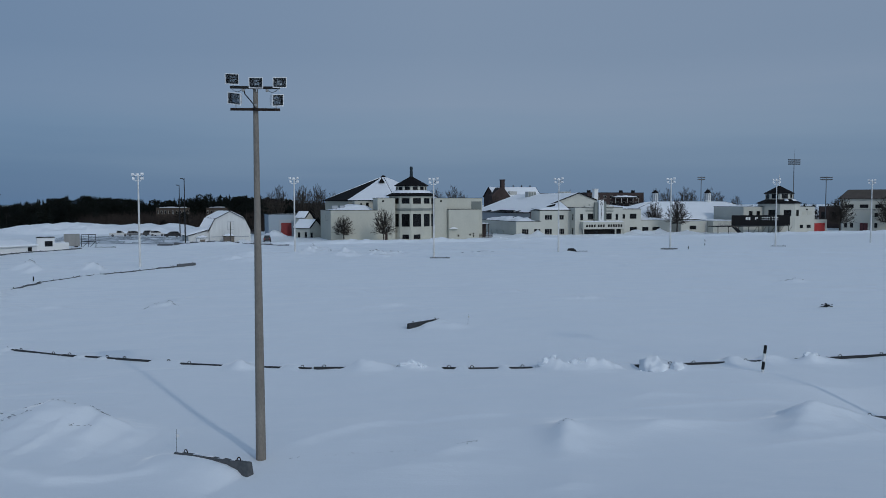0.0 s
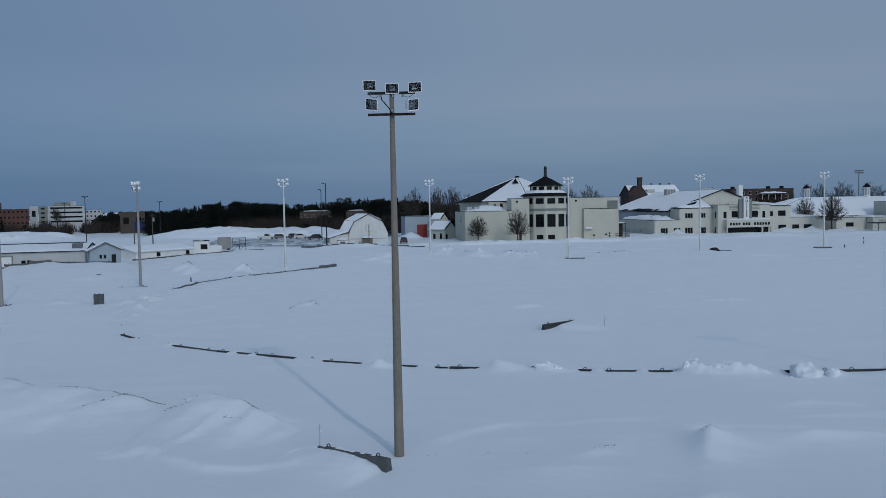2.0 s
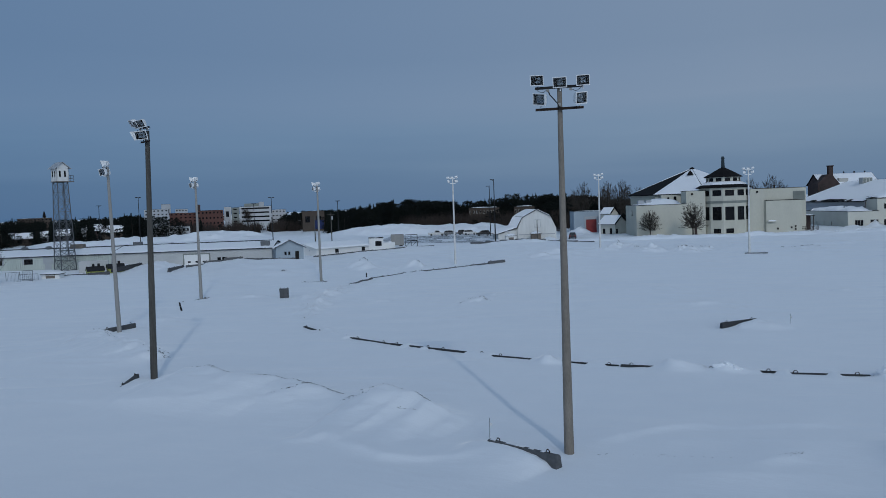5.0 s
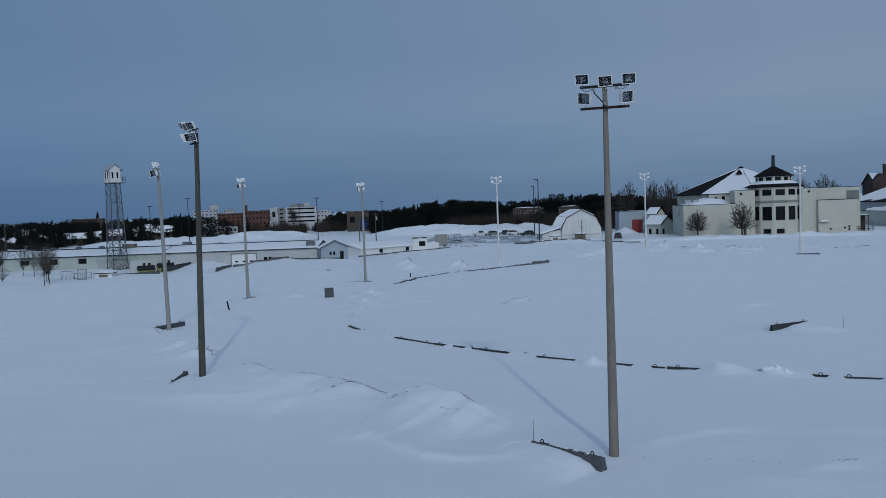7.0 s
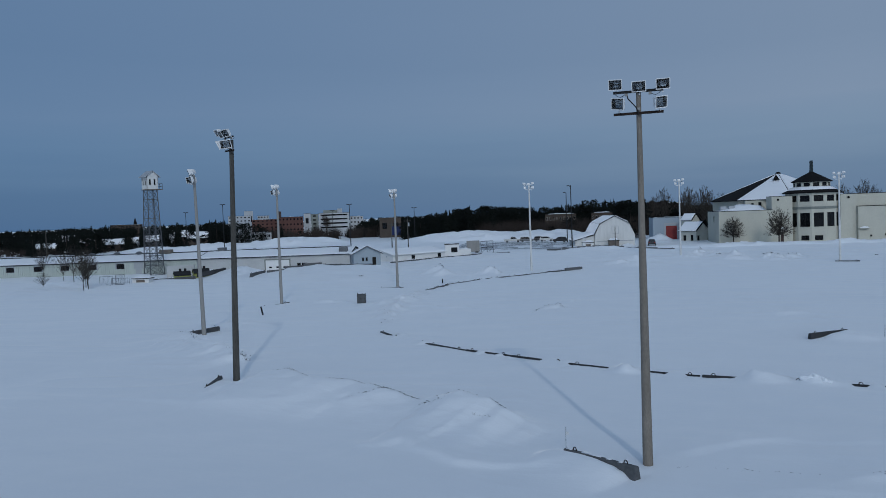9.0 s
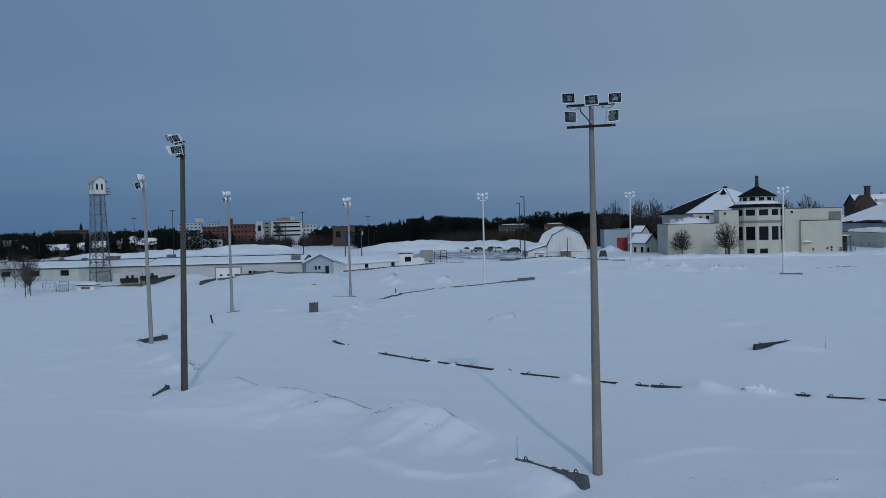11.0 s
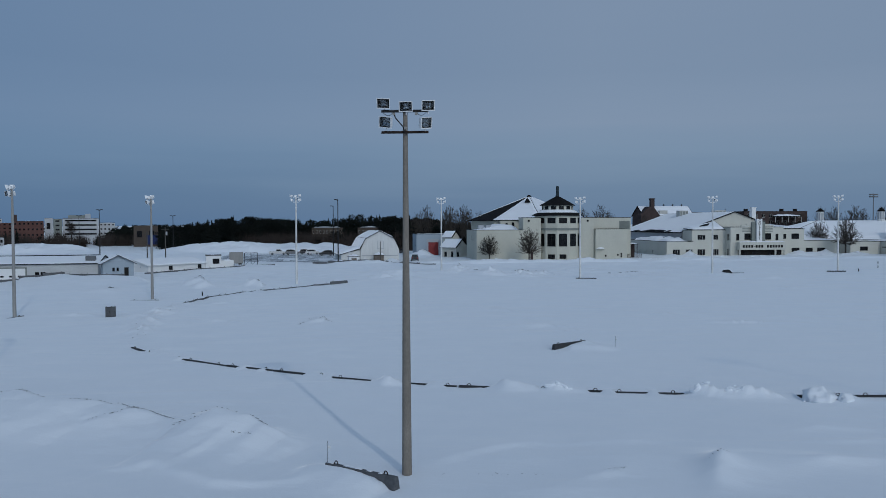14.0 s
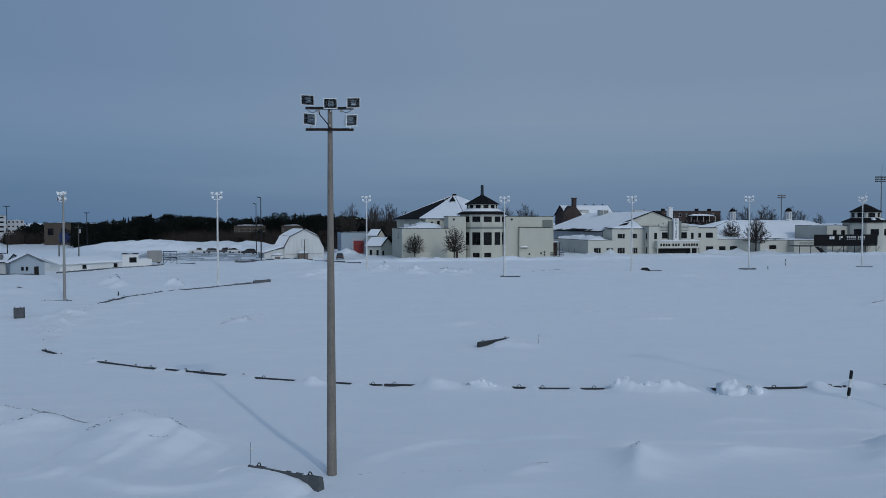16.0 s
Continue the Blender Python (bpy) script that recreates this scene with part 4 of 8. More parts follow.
rr = random.Random(3)
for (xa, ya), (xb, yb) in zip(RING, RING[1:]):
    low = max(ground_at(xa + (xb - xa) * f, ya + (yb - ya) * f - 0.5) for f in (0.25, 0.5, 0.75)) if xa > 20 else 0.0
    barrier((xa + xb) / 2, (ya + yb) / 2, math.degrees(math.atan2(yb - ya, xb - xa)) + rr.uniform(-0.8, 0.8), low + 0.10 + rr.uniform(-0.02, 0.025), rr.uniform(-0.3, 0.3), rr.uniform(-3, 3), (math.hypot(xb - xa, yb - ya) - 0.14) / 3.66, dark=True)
barriers_along(RING_FAR, 0.14, seed=4, wob=0.04, limit=11)
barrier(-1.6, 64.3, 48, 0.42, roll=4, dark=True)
barrier(23.3, 40.2, -12, -1.0)
barrier(-40.9, 126.2, 60, 0.50)
barrier(-42.9, 122.9, 63, 0.20)
barrier(-34.6, 36.0, 118, ground_at(-34.6, 36.0) + 0.07)
for bx, by, bw, up in ((-0.6, 145.6, 4, 0.16), (48.2, 169.0, 6, 0.34), (75.8, 179.4, 8, 0.14), (-58.1, 96.2, 20, 0.03)):
    barrier(bx, by, bw, ground_at(bx, by) + up)
barrier(-51.4, 52.6, 88, ground_at(-51.4, 52.6) + 0.36, roll=8)
barrier(-61.4, 74.9, 60, ground_at(-61.4, 74.9), tilt=-5)
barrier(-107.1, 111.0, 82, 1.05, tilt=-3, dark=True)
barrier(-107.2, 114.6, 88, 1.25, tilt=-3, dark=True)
barriers_along([(-96.0, 110.5), (-98.7, 117.9)], 0.70, seed=6)
barriers_along([(-97.8, 117.3), (-95.9, 121.9), (-93.2, 125.6)], 0.30, seed=16, wob=0.03, over=True)
barriers_along([(-90.0, 124.4), (-82.4, 123.7), (-77.3, 124.9)], 0.16, seed=17, wob=0.03, over=True)
barriers_along([(-88.0, 146.0), (-79.5, 176.0), (-73.0, 181.0)], 0.30, seed=7)
barriers_along([(-65.3, 181.3), (-54.6, 180.9), (-42.7, 181.1), (-34.6, 181.2)], 0.27, seed=9, wob=0.02, over=True)
barriers_along([(-112.0, 98.3), (-109.2, 104.9), (-107.0, 109.0)], 0.40, seed=8)

# patches of old snow left on the nearest barrier
for c0, c1 in ((-1.75, -1.45), (-0.9, 0.1), (0.35, 0.6), (0.95, 1.15)):
    bm = bmesh.new()
    rings_solid(bm, [[(c0, -0.065, 0.812), (c1, -0.065, 0.812), (c1, 0.065, 0.812), (c0, 0.065, 0.812)], [(c0 + 0.05, -0.05, 0.838), (c1 - 0.05, -0.05, 0.834), (c1 - 0.05, 0.05, 0.834), (c0 + 0.05, 0.05, 0.838)]])
    part("snow_patch", bm, M_SNOW, first_barrier, "thin patch of old snow", smooth=True)

# ---- loose things on the field ----


def marker_stake(x, y, h, lean, label, striped=True):
    ob = thing("marker_stake", pose(x, y, ground_at(x, y) - 0.3, lean * 0.3, lean, 0), label, "stake", "marker stakes on the track")
    n = 4
    for i in range(n):
        z0, z1 = (h + 0.3) * i / n, (h + 0.3) * (i + 1) / n
        bm = tube(bmesh.new(), (0, 0, z0), (0, 0, z1 - 0.004), 0.085, 0.085, 10)
        part("sleeve", bm, M_BLACK if i % 2 or not striped else M_WHITE, ob, "black sleeve" if i % 2 or not striped else "white sleeve")
    return ob


marker_stake(18.62, 45.9, 1.6, 5, "tall black-and-white striped marker stake in the snow")
marker_stake(60.4, 182.9, 1.5, 0, "tall black-and-white striped marker stake in the snow")
marker_stake(-53.6, 103.5, 0.6, 0, "short black marker post in the snow", False)
marker_stake(52.6, 170.0, 0.7, 0, "short black marker post in the snow", False)
marker_stake(-56.2, 66.5, 0.95, -20, "leaning black marker post in the snow", False)


def reed(x, y, h):
    """A thin metal rod with a scrap of tape at its top."""
    ob = thing("marker_rod", pose(x, y, ground_at(x, y) - 0.2, 3, 2, 0), "thin metal marker rod with a scrap of tape", "rod")
    part("rod", tube(bmesh.new(), (0, 0, 0), (0, 0, h + 0.2), 0.012, 0.01, 6), M_STEEL, ob)
    bm = bmesh.new()
    box(bm, 0.01, 0.12, -0.004, 0.004, h - 0.12, h)
    part("tape", bm, M_WHITE, ob)


reed(-10.6, 31.0, 0.95)
reed(2.0, 64.0, 0.9)


def electric_cabinet(x, y):
    ob = thing("electric_cabinet", pose(x, y, ground_at(x, y) - 0.25, 0, 0, 28), "grey weathered metal cabinet standing in the snow", "cabinet")
    bm = box(bmesh.new(), -0.50, 0.50, -0.22, 0.22, 0.0, 1.3)
    part("body", bm, M_CONCRETE, ob)
    for x0, x1 in ((-0.46, -0.02), (0.02, 0.46)):
        bm = box(bmesh.new(), x0, x1, -0.252, -0.224, 0.30, 1.24)
        d = part("door", bm, M_CONCRETE, ob)
        part("handle", box(bmesh.new(), x1 - 0.1, x1 - 0.05, -0.29, -0.254, 0.7, 0.85), M_BLACK, d)
    bm = bmesh.new()
    for a in (-0.44, 0.1, 0.44):
        tube(bm, (a, 0, 1.3), (a, 0, 1.42), 0.04, 0.03, 8)
    part("lug", bm, M_RUST, ob)


electric_cabinet(-50.5, 77.0)


def covered_machine(x, y):
    """A black covered machine with a drawbar, half drifted over."""
    ob = thing("covered_machine", pose(x, y, ground_at(x, y) - 0.3, 0, 0, 6), "small black covered machine with a drawbar in the snow", "machine")
    bm = bmesh.new()
    rings_solid(bm, [[(-1.3, -0.6, 0), (1.2, -0.6, 0), (1.2, 0.6, 0), (-1.3, 0.6, 0)], [(-1.35, -0.62, 0.6), (1.1, -0.6, 0.7), (1.1, 0.6, 0.7), (-1.35, 0.62, 0.6)], [(-0.9, -0.45, 1.25), (0.4, -0.4, 1.35), (0.4, 0.4, 1.35), (-0.9, 0.45, 1.25)]])
    part("cover", bm, M_BLACK, ob)
    part("drawbar", box(bmesh.new(), 1.1, 4.4, -0.09, 0.09, 0.42, 0.56), M_RUST, ob)
    for s in (-0.68, 0.68):
        bm = tube(bmesh.new(), (0, s - 0.1, 0.25), (0, s + 0.1, 0.25), 0.34, 0.34, 14)
        part("wheel", bm, M_RUBBER, ob)


covered_machine(26.2, 160.9)
bpy.data.objects["covered_machine"].scale = (0.72, 0.8, 0.72)


def board_heap(x, y, k=1.0):
    """Dark boards heaped up and poking out of the snow."""
    ob = thing("board_heap", pose(x, y, ground_at(x, y) - 0.25 * (1 - k), 0, 0, 3), "heap of dark broken boards poking out of the snow", "debris")
    rr = random.Random(11)
    for i in range(9):
        m = Matrix.Scale(k, 4) @ pose(rr.uniform(-0.5, 0.5), rr.uniform(-0.4, 0.4), 0.10 + 0.32 * (1 - abs(i - 4) / 5) + rr.uniform(-0.05, 0.05), rr.uniform(-12, 12), rr.uniform(-22, 22), rr.uniform(-45, 45))
        bm = box(bmesh.new(), -rr.uniform(0.4, 0.8), rr.uniform(0.4, 0.8), -0.09, 0.09, -0.03, 0.03, m)
        part("board", bm, M_BLACK, ob)


board_heap(37.0, 76.0, 0.7)
board_heap(-33.6, 34.5, 0.3)
board_heap(-69.2, 105.8, 0.45)


def snow_block(x, y, s, seed):
    """A ploughed-up lump of hard snow."""
    ob_bm = bmesh.new()
    bmesh.ops.create_icosphere(ob_bm, subdivisions=4, radius=s)
    off = Vector((seed * 7.1, seed * 3.3, 0))
    for v in ob_bm.verts:
        d = v.co.normalized()
        k = 1 + 0.30 * noise.noise(d * 1.2 + off) + 0.16 * noise.noise(d * 3.0 + off) + 0.13 * noise.noise(d * 8.0 + off)
        v.co = d * s * k
        v.co.z *= 0.78
    ob = mesh_object("snow_block", ob_bm, M_SNOW, smooth=True)
    ob.matrix_world = pose(x, y, ground_at(x, y) + s * 0.05, 0, 0, seed * 40)
    return tagged(ob, "rough boulder of hard ploughed snow", "snow lump", "ploughed snow lumps")


snow_block(12.55, 46.8, 0.86, 1)
snow_block(13.75, 46.2, 0.40, 2)


def clods(name, line, count, spread, size, seed, mat=None, label="dark crumbs of dirty snow drawing the cracks and shadow line of a crest", tall=0.34, wide=(1.0, 3.6)):
    """Crumbs of broken snow along a line; the dark dirty ones also stand in for crest overhang shadow."""
    rr = random.Random(seed)
    bm = bmesh.new()
    pts = [Vector(p) for p in line]
    for k in range(count):
        i = rr.randrange(len(pts) - 1)
        p = pts[i].lerp(pts[i + 1], rr.random())
        x, y = p.x + rr.gauss(0, spread), p.y + rr.gauss(0, spread * 0.5)
        s = size * rr.uniform(0.35, 1.0) ** 1.5
        d = pts[i + 1] - pts[i]
        turn = math.degrees(math.atan2(d.y, d.x)) + rr.gauss(0, 22)
        m = pose(x, y, ground_at(x, y) + s * 0.06, rr.uniform(-25, 25), rr.uniform(-12, 12), turn) @ Matrix.Diagonal((s * rr.uniform(*wide), s * rr.uniform(0.35, 0.7), s * tall, 1))
        geom = bmesh.ops.create_icosphere(bm, subdivisions=1, radius=1.0)
        for v in geom["verts"]:
            v.co = m @ (v.co * rr.uniform(0.75, 1.2))
    return tagged(mesh_object(name, bm, mat or M_DIRTYSHADE), label, "snow crumbs", kind="stuff")


def crest_line(crest, a, b, back=0.12):
    """Points of a crest from one of its points to another, a little behind it."""
    return [(x, y + back) for x, y, _ in crest[a:b + 1]]


clods("snow_crumbs", crest_line(MOUND_CREST, 1, 4), 150, 0.10, 0.05, 1)
clods("snow_crumbs", crest_line(MOUND_CREST, 4, 8), 230, 0.11, 0.055, 2)
clods("snow_crumbs", crest_line(MOUND_CREST, 8, 12), 170, 0.10, 0.05, 3)
clods("snow_crumbs", [(-15.6, 32.5), (-14.6, 32.5)], 26, 0.12, 0.03, 16)
clods("snow_crumbs", [(-19.0, 33.4), (-17.8, 33.7)], 26, 0.2, 0.045, 17)
clods("snow_crumbs", [(-23.4, 33.8), (-22.0, 35.0), (-21.2, 35.2)], 40, 0.10, 0.05, 18)
clods("snow_crumbs", [(-40.0, 44.0), (-38.9, 43.4), (-37.9, 42.9)], 80, 0.35, 0.075, 4)
clods("snow_crumbs", [(-51.6, 49.2), (-49.7, 49.2), (-46.8, 47.4)], 60, 0.30, 0.06, 5)
clods("snow_crumbs", [(-28.2, 73.5), (-27.6, 75.9), (-26.7, 76.9), (-25.7, 76.3)], 60, 0.12, 0.08, 6)
clods("snow_crumbs", [(-38.8, 63.0), (-42.1, 69.5), (-45.1, 76.4), (-47.3, 83.6)], 40, 0.4, 0.07, 7)
clods("snow_crumbs", [(-28.0, 160.0), (-27.1, 161.4), (-26.6, 163.2), (-25.6, 162.6)], 34, 0.3, 0.20, 8)
clods("snow_crumbs", [(-22.4, 157.5), (-20.6, 156.0)], 16, 0.3, 0.18, 13)
clods("snow_crumbs", [(-19.2, 154.8), (-18.6, 154.8)], 14, 0.2, 0.26, 19)
clods("snow_crumbs", [(-13.4, 149.2), (-11.6, 152.4)], 26, 0.25, 0.18, 20)
clods("snow_crumbs", [(-10.4, 152.6), (-9.0, 155.4)], 22, 0.25, 0.18, 22)
clods("snow_crumbs", [(-61.2, 114.6), (-60.2, 115.8), (-59.0, 114.9)], 40, 0.25, 0.12, 9)
clods("snow_crumbs", [(-53.6, 120.0), (-52.6, 119.6), (-51.2, 119.0)], 46, 0.22, 0.13, 14)
# these crumbs darken the small drift in place of its soft shading
clods("snow_crumbs", [(4.75, 32.7), (5.15, 33.3), (5.5, 33.4)], 16, 0.05, 0.03, 23)
clods("snow_crumbs", [(-6.0, 30.6), (-3.0, 31.0), (-1.0, 31.2)], 24, 0.15, 0.03, 11)
clods("snow_crumbs", [(0.7, 31.5), (1.4, 32.3)], 20, 0.10, 0.03, 24)
clods("snow_crumbs", [(42.0, 98.0), (45.0, 99.0)], 20, 0.2, 0.12, 12)
clods("snow_crumbs", [(4.0, 160.0), (10.0, 161.5)], 24, 0.3, 0.2, 15)



def snow_bank(line, width, height, seed, label="long ploughed bank of rough tumbled snow"):
    """A ploughed ridge along a line: steep flanks, broken crest, its foot below the ground."""
    pts = [Vector(p) for p in line]
    lens = [(b - a).length for a, b in zip(pts, pts[1:])]
    total = sum(lens)
    n, m = int(total / 0.7), 16
    xs, ys, prof = [], [], []
    for i in range(n + 1):
        d = total * i / n
        for a, b, ln in zip(pts, pts[1:], lens):
            if d <= ln + 1e-6:
                break
            d -= ln
        c, w = a.lerp(b, d / ln), (b - a).normalized()
        end = min(1.0, 4.0 * min(i, n - i) / n)
        for j in range(m + 1):
            v = 2 * j / m - 1
            xs.append(c.x - w.y * v * width / 2)
            ys.append(c.y + w.x * v * width / 2)
            prof.append(end ** 0.5 * max(0.0, 1 - abs(v) ** 1.8))
    x, y, prof = np.array(xs), np.array(ys), np.array(prof)
    hump = 0.62 + 0.5 * fbm(x / 7.0 + seed, y / 7.0, 2) + 0.7 * np.abs(fbm(x / 2.3 + seed, y / 2.3, 3)) + 0.40 * fbm(x / 0.9, y / 0.9 + seed, 2)
    z = ground_height(x, y) - 0.12 + height * prof * np.clip(hump, 0.1, 1.6)
    me = bpy.data.meshes.new("snow_bank")
    faces = [(i * (m + 1) + j, (i + 1) * (m + 1) + j, (i + 1) * (m + 1) + j + 1, i * (m + 1) + j + 1) for i in range(n) for j in range(m)]
    me.from_pydata(np.stack([x, y, z], -1).tolist(), [], faces)
    me.materials.append(M_SNOW)
    for p in me.polygons:
        p.use_smooth = True
    return tagged(new("snow_bank", me), label, "snow bank", kind="stuff")


snow_bank([(-136, 245), (-116, 257), (-98, 266), (-82, 269)], 10.0, 1.5, 3)
snow_bank([(-236, 200), (-208, 216), (-188, 231), (-168, 245)], 10.0, 1.2, 9)
snow_bank([(-66, 175), (-30, 187), (17, 203), (67, 226)], 4.5, 0.6, 15)
snow_bank([(60, 224), (90, 236), (112, 243), (160, 256)], 4.5, 0.5, 21)
snow_bank([(-68, 219), (-60, 221), (-53, 223)], 4.0, 0.8, 27)
snow_bank([(-100, 112), (-104, 117), (-108, 121)], 5.0, 0.8, 33)
snow_bank([(-34, 204), (-20, 207), (-2, 212), (12, 219)], 2.4, 0.4, 39)
snow_bank([(-106, 90), (-118, 92), (-134, 97)], 3.5, 0.6, 45)
clods("snow_lumps", [(-30, 205), (-8, 212), (14, 221), (33, 238), (60, 252), (84, 257)], 150, 1.2, 0.5, 41, M_SNOW, "tumbled lumps of clean ploughed snow", 0.4, (0.6, 1.6))
for k, line in enumerate(([(5.9, 46.9), (6.9, 46.9)], [(7.4, 46.8), (9.2, 46.7)], [(-2.3, 47.0), (-1.1, 46.9)], [(11.7, 46.4), (12.2, 46.3)], [(22.4, 49.2), (23.4, 49.2)])):
    clods("snow_lumps", line, (9, 13, 9, 4, 5)[k], 0.16, 0.34, 70 + k, M_SNOW, "tumbled lumps of clean ploughed snow", 0.6, (0.6, 1.2))

# ---- the auditorium with its round stair tower and eight-sided roof ----
TURN = 17


def ngon_fine(n, r, start, z, cx, cy, cuts=3):
    """The outline of a regular polygon with extra points along its sides."""
    c = [Vector(p) for p in ngon(n, r, start, z, cx, cy)]
    return [tuple(c[i].lerp(c[(i + 1) % n], k / cuts)) for i in range(n) for k in range(cuts)]


def round_tower(ob, cx, cy, r, z_wall, sides, first, tall, upper, low, skirt, drum_r, drum_z, apex, tip, eave, mat, snow_skirt=True, base=-1.0, arc=None, fin=None):
    """A many-sided tower: wall with two rows of windows, skirt roof, lantern with small windows, cone roof and finial."""
    step = 360 / sides
    vr = r / math.cos(radians(step / 2))
    for k in range(sides):
        bm = bmesh.new()
        a = first + k * step
        p = [(cx + vr * math.cos(radians(a + s * step / 2)), cy + vr * math.sin(radians(a + s * step / 2))) for s in (-1, 1)]
        m, ln = side(*p[0], *p[1])
        facing = math.cos(radians(a + 105)) > -0.25
        holes = []
        if facing:
            for w, z0, z1 in tall:
                holes.append((ln / 2 - w / 2, ln / 2 + w / 2, z0, z1))
            for w, z0, z1 in upper:
                holes.append((ln / 2 - w / 2, ln / 2 + w / 2, z0, z1))
            if k in low:
                holes.append((ln / 2 - 0.95, ln / 2 + 0.95, 0.35, 1.5))
        wall(bm, m, ln, base, z_wall, holes, 0.3)
        for h in holes:
            window(ob, m, *h, bars=1, cross=h[3] - h[2] > 2.5)
        part("tower_wall", bm, mat, ob)
    rot = radians(first + step / 2)
    if tall and upper:
        bm = bmesh.new()
        zt = (tall[0][2] + upper[0][1]) / 2 - 0.2
        rings_solid(bm, [ngon(sides, vr + 0.02, rot, zt - 0.32, cx, cy), ngon(sides, vr + 0.16, rot, zt - 0.28, cx, cy), ngon(sides, vr + 0.16, rot, zt + 0.24, cx, cy), ngon(sides, vr + 0.02, rot, zt + 0.30, cx, cy)], False)
        part("band", bm, M_TRIM, ob, "dark grey-green band round the tower")
    bm = bmesh.new()
    er = eave / math.cos(radians(step / 2))
    dr = drum_r / math.cos(radians(step / 2))
    rings_solid(bm, [ngon(sides, vr - 0.3, rot, z_wall - 0.05, cx, cy), ngon(sides, er, rot, z_wall + 0.0, cx, cy), ngon(sides, er, rot, z_wall + 0.22, cx, cy), ngon(sides, dr - 0.2, rot, skirt, cx, cy)])
    part("skirt_roof", bm, M_SHINGLE, ob, "dark shingled skirt roof")
    if snow_skirt:
        bm = bmesh.new()
        f = 0.40
        lo = ngon_fine(sides, er - f * (er - dr + 0.2), rot, z_wall + 0.30 + f * (skirt - z_wall - 0.22), cx, cy)
        lo = [(x + (x - cx) * 0.02 * math.sin(i * 1.7), y + (y - cy) * 0.02 * math.sin(i * 2.3), z) for i, (x, y, z) in enumerate(lo)]
        hi = ngon_fine(sides, dr + 0.02, rot, skirt + 0.12, cx, cy)
        mid = [((a[0] + b[0]) / 2, (a[1] + b[1]) / 2, (a[2] + b[2]) / 2 + 0.14) for a, b in zip(lo, hi)]
        if arc:
            lo, mid, hi = [[q for q in ring if arc[0] < (math.degrees(math.atan2(q[1] - cy, q[0] - cx)) % 360) < arc[1]] for ring in (lo, mid, hi)]
            n = min(len(lo), len(mid), len(hi))
            vv = [[bm.verts.new(q) for q in ring[:n]] for ring in (lo, mid, hi)]
            for a, b in zip(vv, vv[1:]):
                for i in range(n - 1):
                    bm.faces.new((a[i], a[i + 1], b[i + 1], b[i]))
        else:
            rings_solid(bm, [lo, mid, hi], False)
        part("roof_snow", bm, M_ROOFSNOW, ob, "lying snow on the roof", smooth=True)
    bm = bmesh.new()
    for k in range(sides):
        a = first + k * step
        p = [(cx + dr * math.cos(radians(a + s * step / 2)), cy + dr * math.sin(radians(a + s * step / 2))) for s in (-1, 1)]
        m, ln = side(*p[0], *p[1])
        holes = [(ln * 0.18, ln * 0.82, skirt + 0.22, drum_z - 0.16)] if math.cos(radians(a + 105)) > -0.25 else []
        wall(bm, m, ln, skirt - 0.2, drum_z, holes, 0.2)
        for h in holes:
            window(ob, m, *h, bars=1)
    part("lantern_wall", bm, mat, ob)
    bm = bmesh.new()
    ur = dr + 0.55
    rings_solid(bm, [ngon(sides, dr - 0.2, rot, drum_z - 0.02, cx, cy), ngon(sides, ur, rot, drum_z, cx, cy), ngon(sides, ur, rot, drum_z + 0.16, cx, cy), ngon(sides, ur * 0.52, rot, drum_z + (apex - drum_z) * 0.56, cx, cy), ngon(sides, 0.35, rot, apex, cx, cy)])
    part("cone_roof", bm, M_SHINGLE, ob, "dark shingled pointed roof")
    bm = bmesh.new()
    if fin is not None:
        tube(bm, (cx, cy, apex - 0.2), (cx, cy, tip), 0.16, 0.12, 8)
        part("finial", bm, fin, ob, "thin white mast")
        return
    rings_solid(bm, [ngon(8, 0.55, 0, apex - 0.15, cx, cy), ngon(8, 0.46, 0, apex + 0.3, cx, cy), ngon(8, 0.40, 0, tip - 0.7, cx, cy), ngon(8, 0.46, 0, tip - 0.5, cx, cy), ngon(8, 0.34, 0, tip, cx, cy)])
    part("finial", bm, M_FINIAL, ob, "dark blue-green metal finial")


aud = thing("auditorium_building", pose(-8.8, 222, 0, 0, 0, TURN), "cream stucco auditorium with a round windowed tower and dark roofs", "building")
round_tower(aud, 0, 0, 6.0, 12.0, 12, -90, [(2.3, 3.7, 7.1)], [(2.25, 9.95, 11.4)], (11, 0), 13.5, 4.15, 14.75, 17.4, 20.2, 6.7, M_STUCCO)
shell(aud, -23.4, -10.54, -5, 13.5, -1, 8.1, M_STUCCO, left=[(9.0, 9.8, 5.4, 6.9), (11.4, 12.1, 5.4, 6.9)], bars=0, snow=0.42)
snow_slab(aud, -21.0, -10.6, 0.5, 11.5, 8.15, 0.75)
snow_slab(aud, -18.5, -10.7, 3.0, 11.3, 8.6, 1.0)
shell(aud, -10.5, -5.6, -4, 2, -1, 11.4, M_STUCCO, left=[(2.2, 3.2, 3.4, 7.8)], bars=0, snow=0.15)
shell(aud, -13.5, -6.0, 13.54, 17, -1, 10.7, M_STUCCO, front=[(1.6, 2.2, 8.6, 10.0), (3.4, 4.2, 8.6, 10.2)], snow=0.2)
shell(aud, 5.6, 9.3, -4.0, 4, -1, 11.4, M_STUCCO, snow=0.15)
shell(aud, 9.34, 18.2, -5, -0.04, -1, 8.25, M_STUCCO, snow=0.2)
shell(aud, 9.34, 21.0, 0, 14, -1, 11.4, M_STUCCO, snow=0.2)
